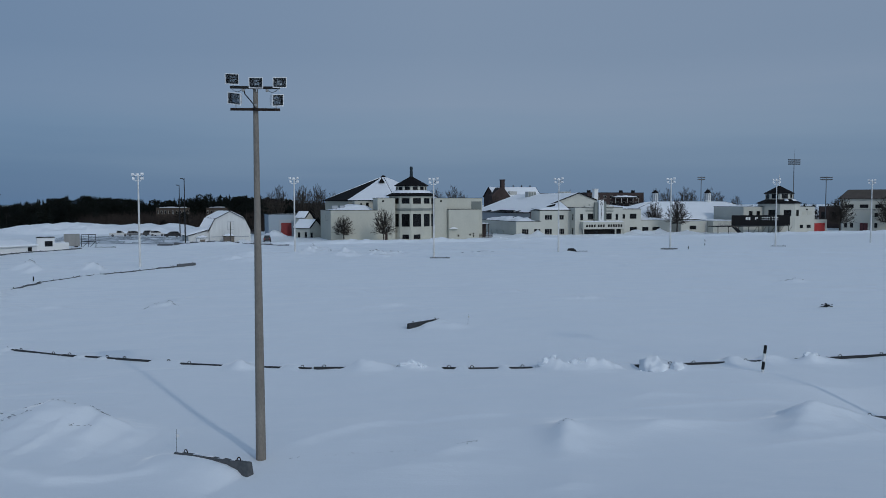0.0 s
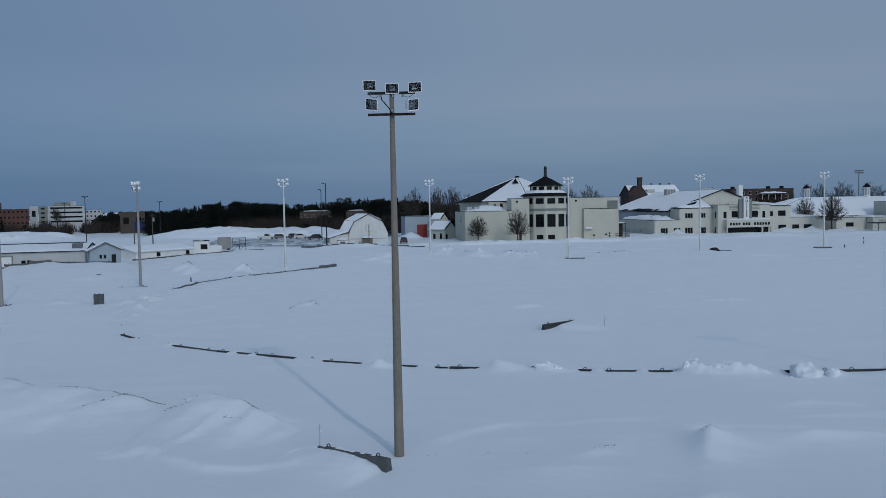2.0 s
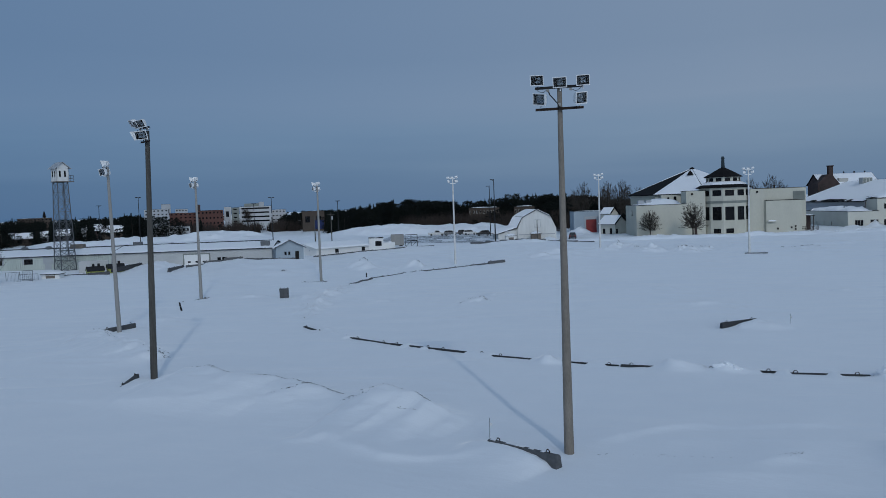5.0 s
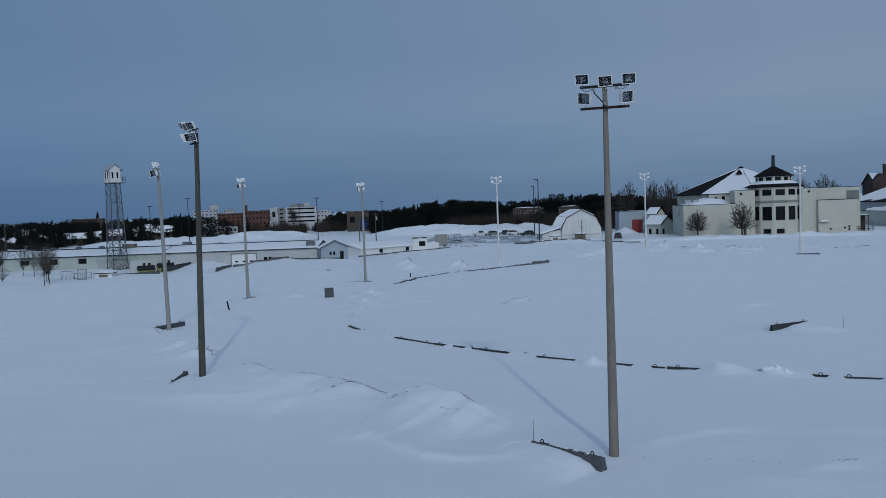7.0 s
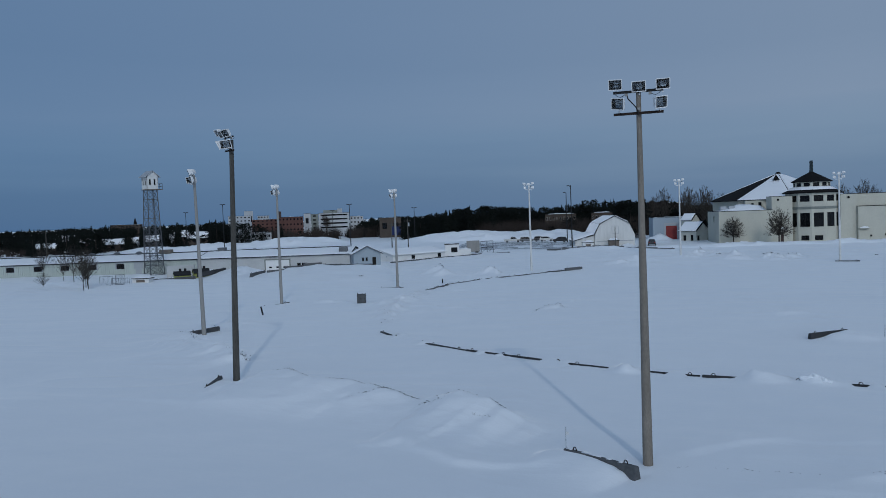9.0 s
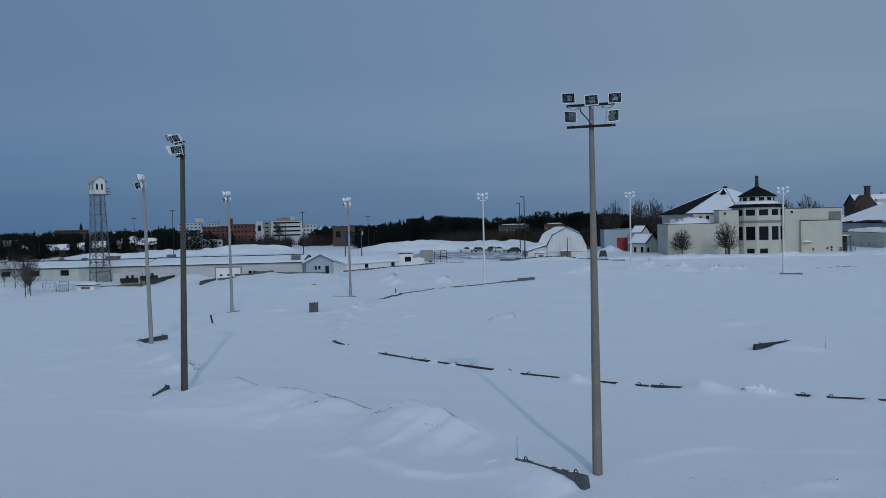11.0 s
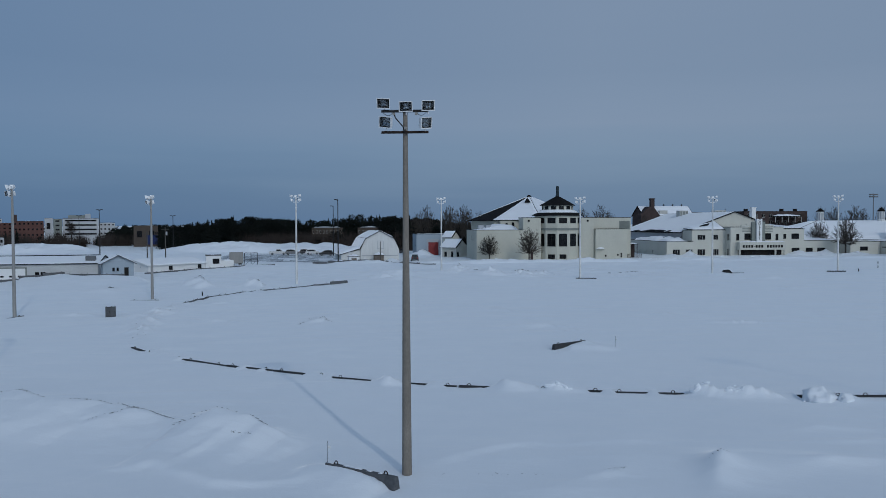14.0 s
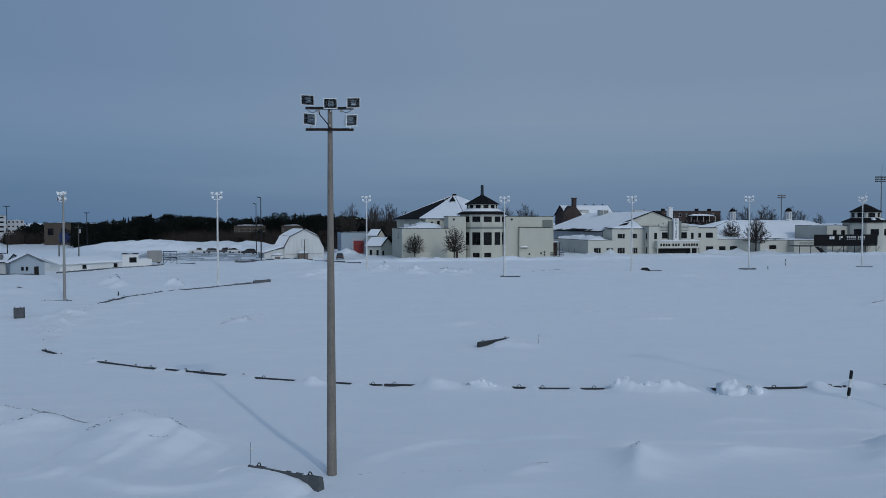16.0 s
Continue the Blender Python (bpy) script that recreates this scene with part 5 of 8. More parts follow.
part("vent_panel", box(bmesh.new(), 17.7, 20.7, -0.10, -0.004, 8.15, 10.5), M_TRIM, aud, "grey-brown louvred vent panel")
for k in range(7):
    part("louvre", box(bmesh.new(), 17.85, 20.55, -0.16, -0.104, 8.35 + k * 0.3, 8.47 + k * 0.3), M_TRIM, aud)
part("stage_door", box(bmesh.new(), 18.6, 19.8, -0.12, -0.004, -1, 1.5), M_SASH, aud, "dark stage door")
part("ledge", box(bmesh.new(), 9.4, 11.8, -5.9, -5.004, 2.85, 3.0), M_STUCCO2, aud)
snow_slab(aud, 9.45, 11.75, -5.85, -5.05, 3.0, 0.3)
# porch left of the tower
bm = box(bmesh.new(), -8.9, -7.0, -5.2, -4.04, 3.0, 3.35)
part("porch_roof", bm, M_STUCCO2, aud)
part("porch_door", box(bmesh.new(), -8.5, -7.8, -4.12, -4.004, -0.6, 2.2), M_BRICK, aud, "dark red entrance door")
snow_slab(aud, -8.85, -7.05, -5.15, -4.1, 3.35, 0.5)
# wall lamp, meters and grilles
for wx, wz in ((12.0, 0.8), (15.4, 1.0), (16.4, 1.3), (16.4, 0.6)):
    part("wall_box", box(bmesh.new(), wx, wx + 0.35, -5.2, -5.004, wz, wz + 0.45), M_SASH, aud)
for wx, wy in ((-9.0, -4), (7.4, -4)):
    bm = bmesh.new()
    bmesh.ops.create_uvsphere(bm, u_segments=10, v_segments=8, radius=0.28, matrix=Matrix.Translation((wx, wy - 0.2, 10.6)))
    part("wall_lamp", bm, M_SASH, aud, smooth=True)
# eight-sided hall behind
OX, OY, OR, OS = -1.4, 29.0, 19.0, radians(178)
oct_pts = [(x, y) for x, y, _ in ngon(8, OR - 0.8, OS, 0, OX, OY)]
for k in range(8):
    bm = bmesh.new()
    m, ln = side(*oct_pts[k], *oct_pts[(k + 1) % 8])
    wall(bm, m, ln, -1, 10.9, (), 0.3)
    part("hall_wall", bm, M_STUCCO, aud)
oct_eave = ngon(8, OR, OS, 10.7, OX, OY)
for k in range(8):
    slope(aud, [oct_eave[k], oct_eave[(k + 1) % 8], (OX, OY, 18.1)], M_SHINGLE, 0.25, "hall_roof", "dark shingled eight-sided roof" if k == 0 else "", snow=0.0 if k == 0 else 0.22, cover=1.0 if k != 7 else 0.8)
bm = bmesh.new()
rings_solid(bm, [ngon(8, 0.7, OS, 18.0, OX, OY), ngon(8, 0.7, OS, 18.5, OX, OY), ngon(8, 0.25, OS, 18.75, OX, OY)])
part("roof_cap", bm, M_SHINGLE, aud)
bm = bmesh.new()
prism(bm, [(-0.9, 0.0), (0.9, 0.0), (0.0, 1.4)], 0, 1.6, Matrix.Translation((OX - 1.6, OY - 4.6, 16.4)) @ pose(0, 0, 0, 90, 0, -12))
part("dormer", bm, M_SHINGLE, aud, "small dark roof dormer")
# rooftop units on the low wing
for ux in (-21.5, -19.4):
    part("rooftop_unit", box(bmesh.new(), ux, ux + 1.5, 4.0, 5.6, 8.0, 9.4), M_GREYPANEL, aud)


def gable_house(ob, x0, x1, y0, y1, z0, eave, ridge, mat, roof_mat, along="y", front=(), left=(), right=(), snow=0.2, over=0.45, cover=1.0, bars=1, sash=None, gable_holes=()):
    """A house with a pitched roof; along: the way of the ridge."""
    t = 0.3
    bm = bmesh.new()
    runs = (((x0, y0, x1, y0), front), ((x0, y1 - t, x0, y0 + t), left), ((x1, y0 + t, x1, y1 - t), right), ((x1, y1, x0, y1), ()))
    for (a, b, c, d), holes in runs:
        m, ln = side(a, b, c, d)
        wall(bm, m, ln, z0, eave, holes, t)
        for h in holes:
            window(ob, m, *h, bars=bars, sash=sash)
    if along == "y":
        c = (x0 + x1) / 2
        for yy in (y0, y1 - t):
            prism(bm, [(x0, 0), (x1, 0), (c, ridge - eave)], 0, t, Matrix.Translation((0, yy + t, eave)) @ pose(0, 0, 0, 90, 0, 0))
        s = (ridge - eave) / (c - x0)
        part("wall", bm, mat, ob)
        lo = eave - over * s
        slope(ob, [(x0 - over, y0 - over, lo), (x0 - over, y1 + over, lo), (c, y1 + over, ridge), (c, y0 - over, ridge)], roof_mat, 0.14, snow=snow, cover=cover)
        slope(ob, [(x1 + over, y0 - over, lo), (x1 + over, y1 + over, lo), (c, y1 + over, ridge), (c, y0 - over, ridge)], roof_mat, 0.14, snow=snow, cover=cover)
    else:
        c = (y0 + y1) / 2
        for xx in (x0, x1 - t):
            m = Matrix(((0, 0, 1, xx), (1, 0, 0, 0), (0, 1, 0, eave), (0, 0, 0, 1)))
            prism(bm, [(y0, 0), (y1, 0), (c, ridge - eave)], 0, t, m)
        s = (ridge - eave) / (c - y0)
        part("wall", bm, mat, ob)
        lo = eave - over * s
        slope(ob, [(x0 - over, y0 - over, lo), (x1 + over, y0 - over, lo), (x1 + over, c, ridge), (x0 - over, c, ridge)], roof_mat, 0.14, snow=snow, cover=cover)
        slope(ob, [(x0 - over, y1 + over, lo), (x1 + over, y1 + over, lo), (x1 + over, c, ridge), (x0 - over, c, ridge)], roof_mat, 0.14, snow=snow, cover=cover)


annex = thing("entrance_annex", pose(-38.6, 229.7, 0, 0, 0, 60), "small cream annex with two steep snow-covered dark gables", "building")
gable_house(annex, 0, 5.4, 0, 5.6, -1.5, 3.1, 5.3, M_STUCCO2, M_SHINGLE, along="y", left=[(0.8, 1.8, -1.0, 1.6), (3.4, 4.3, 0.0, 1.7)], front=[(0.5, 1.5, -1.0, 1.5)], snow=0.22, bars=0)
gable_house(annex, 4.9, 8.4, 5.64, 9.2, -1.5, 5.9, 7.6, M_STUCCO2, M_SHINGLE, along="y", snow=0.2, over=0.3)
for xa, xb, za, zb, y0 in ((-0.55, 2.7, 2.66, 5.3, -0.52), (5.95, 2.7, 2.66, 5.3, -0.52), (4.55, 6.65, 5.6, 7.6, 5.26), (8.75, 6.65, 5.6, 7.6, 5.26)):
    part("rake_board", prism(bmesh.new(), [(xa, za), (xb, zb), (xb, zb + 0.42), (xa, za + 0.42)], 0, 0.12, Matrix.Translation((0, y0, 0)) @ pose(0, 0, 0, 90, 0, 0)), M_SHINGLE, annex)

garage = thing("garage_building", pose(-41.8, 231.5, 0, 0, 0, TURN), "grey flat-roofed garage with a bright red roller door", "building")
shell(garage, -7.7, 6.0, 14, 30, -1.5, 6.6, M_BLUEGREY, left=[(11.0, 12.0, 3.0, 4.2)], snow=0.25)
bm = bmesh.new()
for x0, x1, z0, z1 in ((-4.5, -4.0, -1.5, 5.0), (-0.8, -0.2, -1.5, 5.0), (-4.0, -0.8, 4.1, 5.0)):
    box(bm, x0, x1, 13.7, 13.99, z0, z1)
part("door_surround", bm, M_GREYPANEL, garage, "pale door surround")
door = part("roller_door", box(bmesh.new(), -3.98, -0.82, 13.9, 13.99, -1.5, 4.08), M_DARKRED, garage, "bright red roller door")
for k in range(8):
    part("slat", box(bmesh.new(), -3.96, -0.84, 13.86, 13.896, -0.9 + k * 0.56, -0.45 + k * 0.56), M_DARKRED, door)

# ---- the arena with its stepped entrance front ----
arena = thing("arena_building", pose(51, 251, 0, 0, 0, TURN), "cream two-storey arena with stepped entrance and a wide snowy roof", "building")
LOWW = (0.05, 1.9)
shell(arena, -28.3, -20.04, 4, 35, -1.5, 4.2, M_STUCCO2, front=[(1.9, 4.2, *LOWW), (6.0, 8.2, *LOWW)], left=[(3, 3.8, -0.8, 1.3), (8, 8.7, -0.6, 1.2), (13.5, 14.1, -0.6, 1.2), (19, 19.8, 0.2, 1.4)], bars=2, sash=M_PALESASH, snow=0.75)
shell(arena, -20.0, -9.24, 5, 12, -1.5, 7.6, M_STUCCO2, front=[(1.8, 4.3, *LOWW), (6.5, 8.6, *LOWW), (1.8, 4.3, 4.7, 6.25), (6.3, 8.4, 4.7, 6.25)], bars=2, sash=M_PALESASH, snow=0.6)
shell(arena, -9.2, 7.6, 2, 12, -1.5, 8.5, M_STUCCO2, front=[(4.4, 6.4, 4.8, 6.65), (10.6, 12.9, 4.8, 6.65), (1.8, 2.8, 4.6, 6.5), (14.3, 15.2, 4.6, 6.5)], left=[(7.6, 8.5, 4.6, 6.5), (7.6, 8.5, 0.1, 2.0)], bars=2)
shell(arena, 7.64, 16.1, 5, 12, -1.5, 7.9, M_STUCCO2, front=[(0.9, 2.6, 4.95, 6.35), (4.3, 6.8, 4.9, 6.5), (4.4, 7.0, 0.6, 2.1)], bars=2, snow=0.55)
shell(arena, 16.14, 27.0, 5, 20, -1.5, 4.3, M_STUCCO2, front=[(0.5, 2.8, 0.3, 2.1), (4.3, 7.0, 0.5, 2.1)], bars=2, snow=0.75)
# stepped parapet, ribs, sign fin
bm = bmesh.new()
box(bm, -5.8, 4.4, 1.96, 2.5, 8.66, 9.1)
box(bm, -4.2, 2.8, 1.92, 2.5, 9.104, 9.5)
part("parapet_step", bm, M_STUCCO2, arena)
for k in range(3):
    part("cornice_line", box(bmesh.new(), -5.6, 4.2, 1.90, 1.955, 7.15 + k * 0.45, 7.32 + k * 0.45), M_TRIM, arena)
for x0, x1 in ((-2.75, -1.56), (0.16, 1.4)):
    part("rib", box(bmesh.new(), x0, x1, 1.3, 1.88, 4.25, 10.2), M_TRIM, arena, "dark grey vertical rib")
fin = part("sign_fin", box(bmesh.new(), -1.55, 0.15, 0.7, 1.9, 4.2, 11.0), M_WHITE, arena, "white vertical sign fin")
for k, ch in enumerate("COLIS\u00c9E"):
    letters(ch, 0.98, 0.03, M_SASH, fin, pose(-0.70, 0.66, 10.45 - k * 0.88, 90, 0, 0), "letter")
# canopy with its fascia
bm = bmesh.new()
box(bm, -7.3, 7.4, 0, 3.4, 1.75, 4.05)
part("canopy", bm, M_STUCCO2, arena, "pale entrance canopy with a broad fascia")
snow_slab(arena, -7.25, 7.35, 0.05, 1.9, 4.05, 0.35)
# dark bars where the name stands
x = -6.35
for word in (4, 1, 3, 0, 6):
    if word == 1:
        part("fascia_bar", box(bmesh.new(), x, x + 0.3, -0.05, -0.004, 2.72, 2.86), M_SASH, arena)
        x += 0.5
        continue
    for k in range(word):
        part("fascia_bar", box(bmesh.new(), x, x + 0.62, -0.05, -0.004, 2.4, 3.2), M_SASH, arena)
        x += 0.89
    x += 0.0 if word == 4 else 0.45
for x0 in (-7.3, 4.0, 6.9):
    part("column", box(bmesh.new(), x0, x0 + 0.35, 0.1, 0.6, -1.5, 1.746), M_STUCCO2, arena)
part("entrance_recess", box(bmesh.new(), -6.7, 6.8, 1.6, 1.95, -1.5, 1.74), M_SASH, arena, "dark recessed entrance wall")
for x0 in (-5.6, -2.8, 2.2, 4.6):
    d = part("entrance_door", box(bmesh.new(), x0, x0 + 1.7, 1.5, 1.596, -1.4, 1.2), M_BLACK, arena)
    part("door_glass", box(bmesh.new(), x0 + 0.2, x0 + 1.5, 1.47, 1.496, -0.6, 1.0), M_WINDOW, d)
# the great roof
XA, XL, XR, YF, YB, ZL = -2.9, -20.3, 12.2, 11.5, 66.0, 6.94
bm = bmesh.new()
prism(bm, [(XL, ZL), (XR, 7.7), (XA, 13.2)], 0, 0.35, Matrix.Translation((0, YF + 0.9, 0)) @ pose(0, 0, 0, 90, 0, 0))
part("gable_wall", bm, M_STUCCO2, arena)
bm = bmesh.new()
prism(bm, [(XL, ZL), (XR, 7.7), (XA, 13.2)], 0, 0.35, Matrix.Translation((0, YB, 0)) @ pose(0, 0, 0, 90, 0, 0))
part("gable_wall", bm, M_STUCCO2, arena)
bm = bmesh.new()
m, ln = side(XR, 12.4, XR, YB)
wall(bm, m, ln, -1.5, 7.7, (), 0.3)
part("hall_wall", bm, M_STUCCO2, arena)
m, ln = side(XL, YB, XL, 12.4)
bm = bmesh.new()
wall(bm, m, ln, -1.5, ZL, (), 0.3)
part("hall_wall", bm, M_GREYPANEL, arena, "grey metal-clad hall wall")
sl = (13.2 - ZL) / (XA - XL)
slope(arena, [(XL - 0.8, YF, ZL - 0.8 * sl), (XL - 0.8, YB, ZL - 0.8 * sl), (XA, YB, 13.2), (XA, YF, 13.2)], M_SHINGLE, 0.25, "hall_roof", "wide dark roof under snow", snow=0.35, cover=0.97)
slope(arena, [(XR + 0.8, YF, 7.35), (XR + 0.8, YB, 7.35), (XA, YB, 13.2), (XA, YF, 13.2)], M_SHINGLE, 0.25, "hall_roof", snow=0.3)
snow_slab(arena, -27.9, -20.5, 4.4, 34.0, 4.0, 1.2, uneven=0.9)
part("flue", box(bmesh.new(), 3.0, 4.4, 12.5, 14.0, 8.0, 14.5), M_WHITE, arena, "white square flue")
part("flue_cap", box(bmesh.new(), 2.88, 4.52, 12.35, 14.15, 14.504, 14.7), M_WHITE, arena)
for x0, z0, ln in ((-7.6, 11.6, 3.0), (5.4, 11.6, 4.0)):
    u = part("rooftop_unit", box(bmesh.new(), x0, x0 + ln, 43.0, 46.0, z0 - 0.6, z0 + 2.6), M_PALESASH, arena, "pale rooftop air unit")
    for k in range(3):
        part("grille", box(bmesh.new(), x0 + 0.2 + k * ln / 3, x0 + ln / 3 - 0.1 + k * ln / 3, 42.95, 42.996, z0 + 0.7, z0 + 2.3), M_TRIM, u)

slope(arena, [(-19.7, 5.3, 7.75), (-9.3, 5.3, 7.75), (-9.3, 12.3, 10.3), (-19.7, 12.3, 8.1)], M_SHINGLE, 0.12, "lean_to_roof", "low roof deep in snow", snow=0.45)
slope(arena, [(7.8, 5.3, 8.05), (15.9, 5.3, 8.05), (12.0, 12.3, 8.6), (7.8, 12.3, 9.2)], M_SHINGLE, 0.12, "lean_to_roof", snow=0.3)
# dark bare patches and stove pipes along the wide roof's low eave
for y0, y1, y2, y3, up in ((24.0, 44.0, 34.0, 25.5, 2.4), (19.5, 22.8, 22.0, 20.2, 1.2), (46.5, 52.0, 50.0, 47.0, 0.9), (31.0, 41.0, 38.5, 35.0, 3.0)):
    slope(arena, [(x, y, 13.2 - (XA - x) * sl + 0.44) for x, y in ((XL - 0.9, y0), (XL - 0.9, y1), (XL - 0.9 + up, y2), (XL - 0.9 + up, y3))], M_SHINGLE, 0.06, "bare_shingles", "dark bare patch of shingles")
for x0, y0 in ((-26.0, 12.0), (-23.5, 20.0), (-21.8, 9.0)):
    part("roof_vent", tube(bmesh.new(), (x0, y0, 3.9), (x0, y0, 5.6), 0.22, 0.22, 8), M_STEEL, arena)

side_porch = thing("side_porch", pose(-8.8, 222, 0, 0, 0, TURN), "dark timber side porch with a stair beside the auditorium", "porch")
part("roof", box(bmesh.new(), 21.1, 23.4, 0.6, 3.2, 3.9, 4.05), M_SHINGLE, side_porch)
snow_slab(side_porch, 21.1, 23.4, 0.6, 3.2, 4.05, 0.3)
for px in (21.3, 23.1):
    part("post", box(bmesh.new(), px, px + 0.16, 0.7, 0.86, -1.0, 3.896), M_BRICK, side_porch)
part("back_wall", box(bmesh.new(), 21.2, 23.2, 2.9, 3.0, -1.0, 3.896), M_BRICK, side_porch)
part("deck", box(bmesh.new(), 18.5, 23.3, -3.4, -0.2, -0.6, 0.0), M_BRICK, side_porch)
for z in (0.75, 1.3):
    part("rail", box(bmesh.new(), 18.6, 23.0, -3.44, -3.36, z, z + 0.09), M_SASH, side_porch)
for k in range(15):
    part("baluster", box(bmesh.new(), 18.65 + k * 0.3, 18.73 + k * 0.3, -3.35, -3.27, 0.004, 1.35), M_BRICK, side_porch)
for k in range(4):
    part("step", box(bmesh.new(), 23.3 + k * 0.3, 23.6 + k * 0.3, -3.2, -1.6, -1.0, -0.05 - k * 0.2), M_TIMBER, side_porch)

# ---- town houses behind the arena ----
brick = thing("brick_apartment_building", pose(51, 251, 0, 0, 0, TURN), "dark brown brick building with a chimney and a snowy roof", "building")
gable_house(brick, 2.4, 24.5, 104, 118, 0, 13.0, 17.2, M_BRICK, M_SHINGLE, along="x", snow=0.35)
bm = bmesh.new()
box(bm, 6.2, 7.9, 106, 107.7, 12, 20.1)
box(bm, 6.0, 8.1, 105.8, 107.9, 20.104, 20.5)
part("chimney", bm, M_BRICK, brick, "tall dark brick chimney")
part("dormer", box(bmesh.new(), 9.5, 13.0, 104.2, 108, 13.2, 15.2), M_PALESASH, brick)
part("cross_gable", prism(bmesh.new(), [(0.8, 0), (9.3, 0), (9.3, 13.0), (6.2, 16.9), (4.4, 16.9), (0.8, 13.4)], 0, 5.0, Matrix.Translation((0, 108.0, 0)) @ pose(0, 0, 0, 90, 0, 0)), M_BRICK, brick, "dark brick cross gable")
for k in range(3):
    part("roof_vent", tube(bmesh.new(), (14 + k * 4.1, 111, 16.2), (14 + k * 4.1, 111, 18.0), 0.3, 0.3, 8), M_SHINGLE, brick)
part("parapet", box(bmesh.new(), 24.3, 30.0, 106, 116, 12.0, 14.4), M_BRICK, brick)
block = thing("brick_apartment_building", pose(51, 251, 0, 0, 0, TURN), "dark flat-roofed brick apartment block with a snowy porch roof", "building")
shell(block, 50.8, 80.5, 110, 124, 0, 14.8, M_BRICK, front=[(1.5 + 3.4 * k, 3.0 + 3.4 * k, z, z + 1.5) for k in range(8) for z in (9.2, 12.2)], sash=M_PALESASH)
part("porch_roof", box(bmesh.new(), 63.5, 76.0, 106.5, 109.99, 12.4, 12.7), M_SASH, block)
snow_slab(block, 63.5, 76.0, 106.5, 109.9, 12.7, 0.7)
part("porch_floor", box(bmesh.new(), 63.5, 76.0, 106.5, 109.99, 9.6, 9.9), M_SASH, block)
for k in range(5):
    part("porch_post", box(bmesh.new(), 63.6 + k * 3.05, 63.8 + k * 3.05, 106.6, 106.8, 9.904, 12.396), M_PALESASH, block)
for ux in (53.5, 70.5, 77.0):
    part("rooftop_unit", tube(bmesh.new(), (ux, 114, 14.4), (ux, 114, 16.0), 0.9, 0.9, 10), M_SHINGLE, block)

# ---- the race tower with banner and stair ----
race = thing("race_tower_building", pose(112, 268, 0, 0, 0, TURN), "cream many-sided race tower with dark pointed roofs and flanking wings", "building")
round_tower(race, 1.5, 0, 6.1, 9.7, 8, -90 - 14, [(2.6, 5.6, 7.6)], [], (), 11.2, 4.0, 13.0, 15.6, 19.4, 6.6, M_STUCCO2, arc=(242, 338), fin=M_WHITE)
shell(race, -12.6, -4.6, 0, 16, -1.5, 8.6, M_STUCCO2, front=[(2.2, 3.6, 5.6, 7.2), (5.2, 6.6, 5.6, 7.2)], snow=0.5)
shell(race, 7.8, 16.3, 0, 9, -1.5, 8.6, M_STUCCO2, front=[(2.2, 3.8, 1.4, 2.4), (5.3, 7.0, 1.4, 2.4)], snow=0.3)
for x0 in (11.0, 13.4):
    part("blocked_window", box(bmesh.new(), x0, x0 + 1.7, -0.08, -0.004, 5.9, 7.0), M_STUCCO, race, "boarded-up pale window")
part("wall_lamp", box(bmesh.new(), 12.6, 13.1, -0.35, -0.004, 7.5, 7.9), M_SASH, race)
shell(race, 16.34, 22.5, 1, 8, -1.5, 4.2, M_STUCCO2, snow=0.25)
rd = part("garage_door", box(bmesh.new(), 17.0, 21.5, 0.85, 0.99, -1.5, 2.9), M_REDDOOR, race, "bright red garage door")
for k in range(4):
    part("door_panel", box(bmesh.new(), 17.1, 21.4, 0.80, 0.846, -1.1 + k, -0.25 + k), M_REDDOOR, rd)
store = thing("storage_building", pose(112, 268, 0, 0, 0, TURN), "low pale flat-roofed storage building beside the race tower", "building")
shell(store, -22.9, -12.7, 2, 14, -1.5, 3.9, M_STUCCO2, snow=0.6)
shell(store, -33.0, -23.04, 5, 14, -1.5, 3.9, M_STUCCO2, front=[(3.2, 5.8, 1.2, 2.4)], snow=0.4)
long_barn = thing("exhibition_barn", pose(112, 268, 0, 0, 0, TURN), "long low exhibition hall with a broad snowy roof and cupola", "building")
shell(long_barn, -52, 20.0, 16.1, 44.5, -1.5, 4.2, M_STUCCO2, front=[(4 + k * 6, 6.5 + k * 6, 1.0, 2.6) for k in range(6)], roof=False, cope=0)
HIP = [(-52.8, 16.04, 4.1), (20.8, 16.04, 4.1), (20.8, 45.3, 4.1), (-52.8, 45.3, 4.1)]
RIDGE = [(-28.0, 30.6, 10.4), (0.5, 30.6, 10.4)]
for corners in ((HIP[0], HIP[1], RIDGE[1], RIDGE[0]), (HIP[3], HIP[2], RIDGE[1], RIDGE[0]), (HIP[0], HIP[3], RIDGE[0]), (HIP[1], HIP[2], RIDGE[1])):
    slope(long_barn, list(corners), M_SHINGLE, 0.15, snow=0.35, cover=0.98)
bm = bmesh.new()
rings_solid(bm, [ngon(8, 1.15, 0.39, 9.8, -5.2, 30), ngon(8, 1.15, 0.39, 13.6, -5.2, 30)])
cup = part("cupola", bm, M_WHITE, long_barn, "white louvred roof cupola")
part("cupola_roof", rings_solid(bmesh.new(), [ngon(8, 1.5, 0.39, 13.6, -5.2, 30), ngon(8, 0.1, 0.39, 15.0, -5.2, 30)]), M_SHINGLE, cup)
for k in range(8):
    a = 0.39 + math.pi / 8 + k * math.pi / 4
    part("louvre", box(bmesh.new(), -0.28, 0.28, -0.05, 0.04, 10.9, 13.2, Matrix.Translation((-5.2 + 1.06 * math.cos(a), 30 + 1.06 * math.sin(a), 0)) @ pose(0, 0, 0, 0, 0, math.degrees(a) + 90)), M_GREYPANEL, cup)
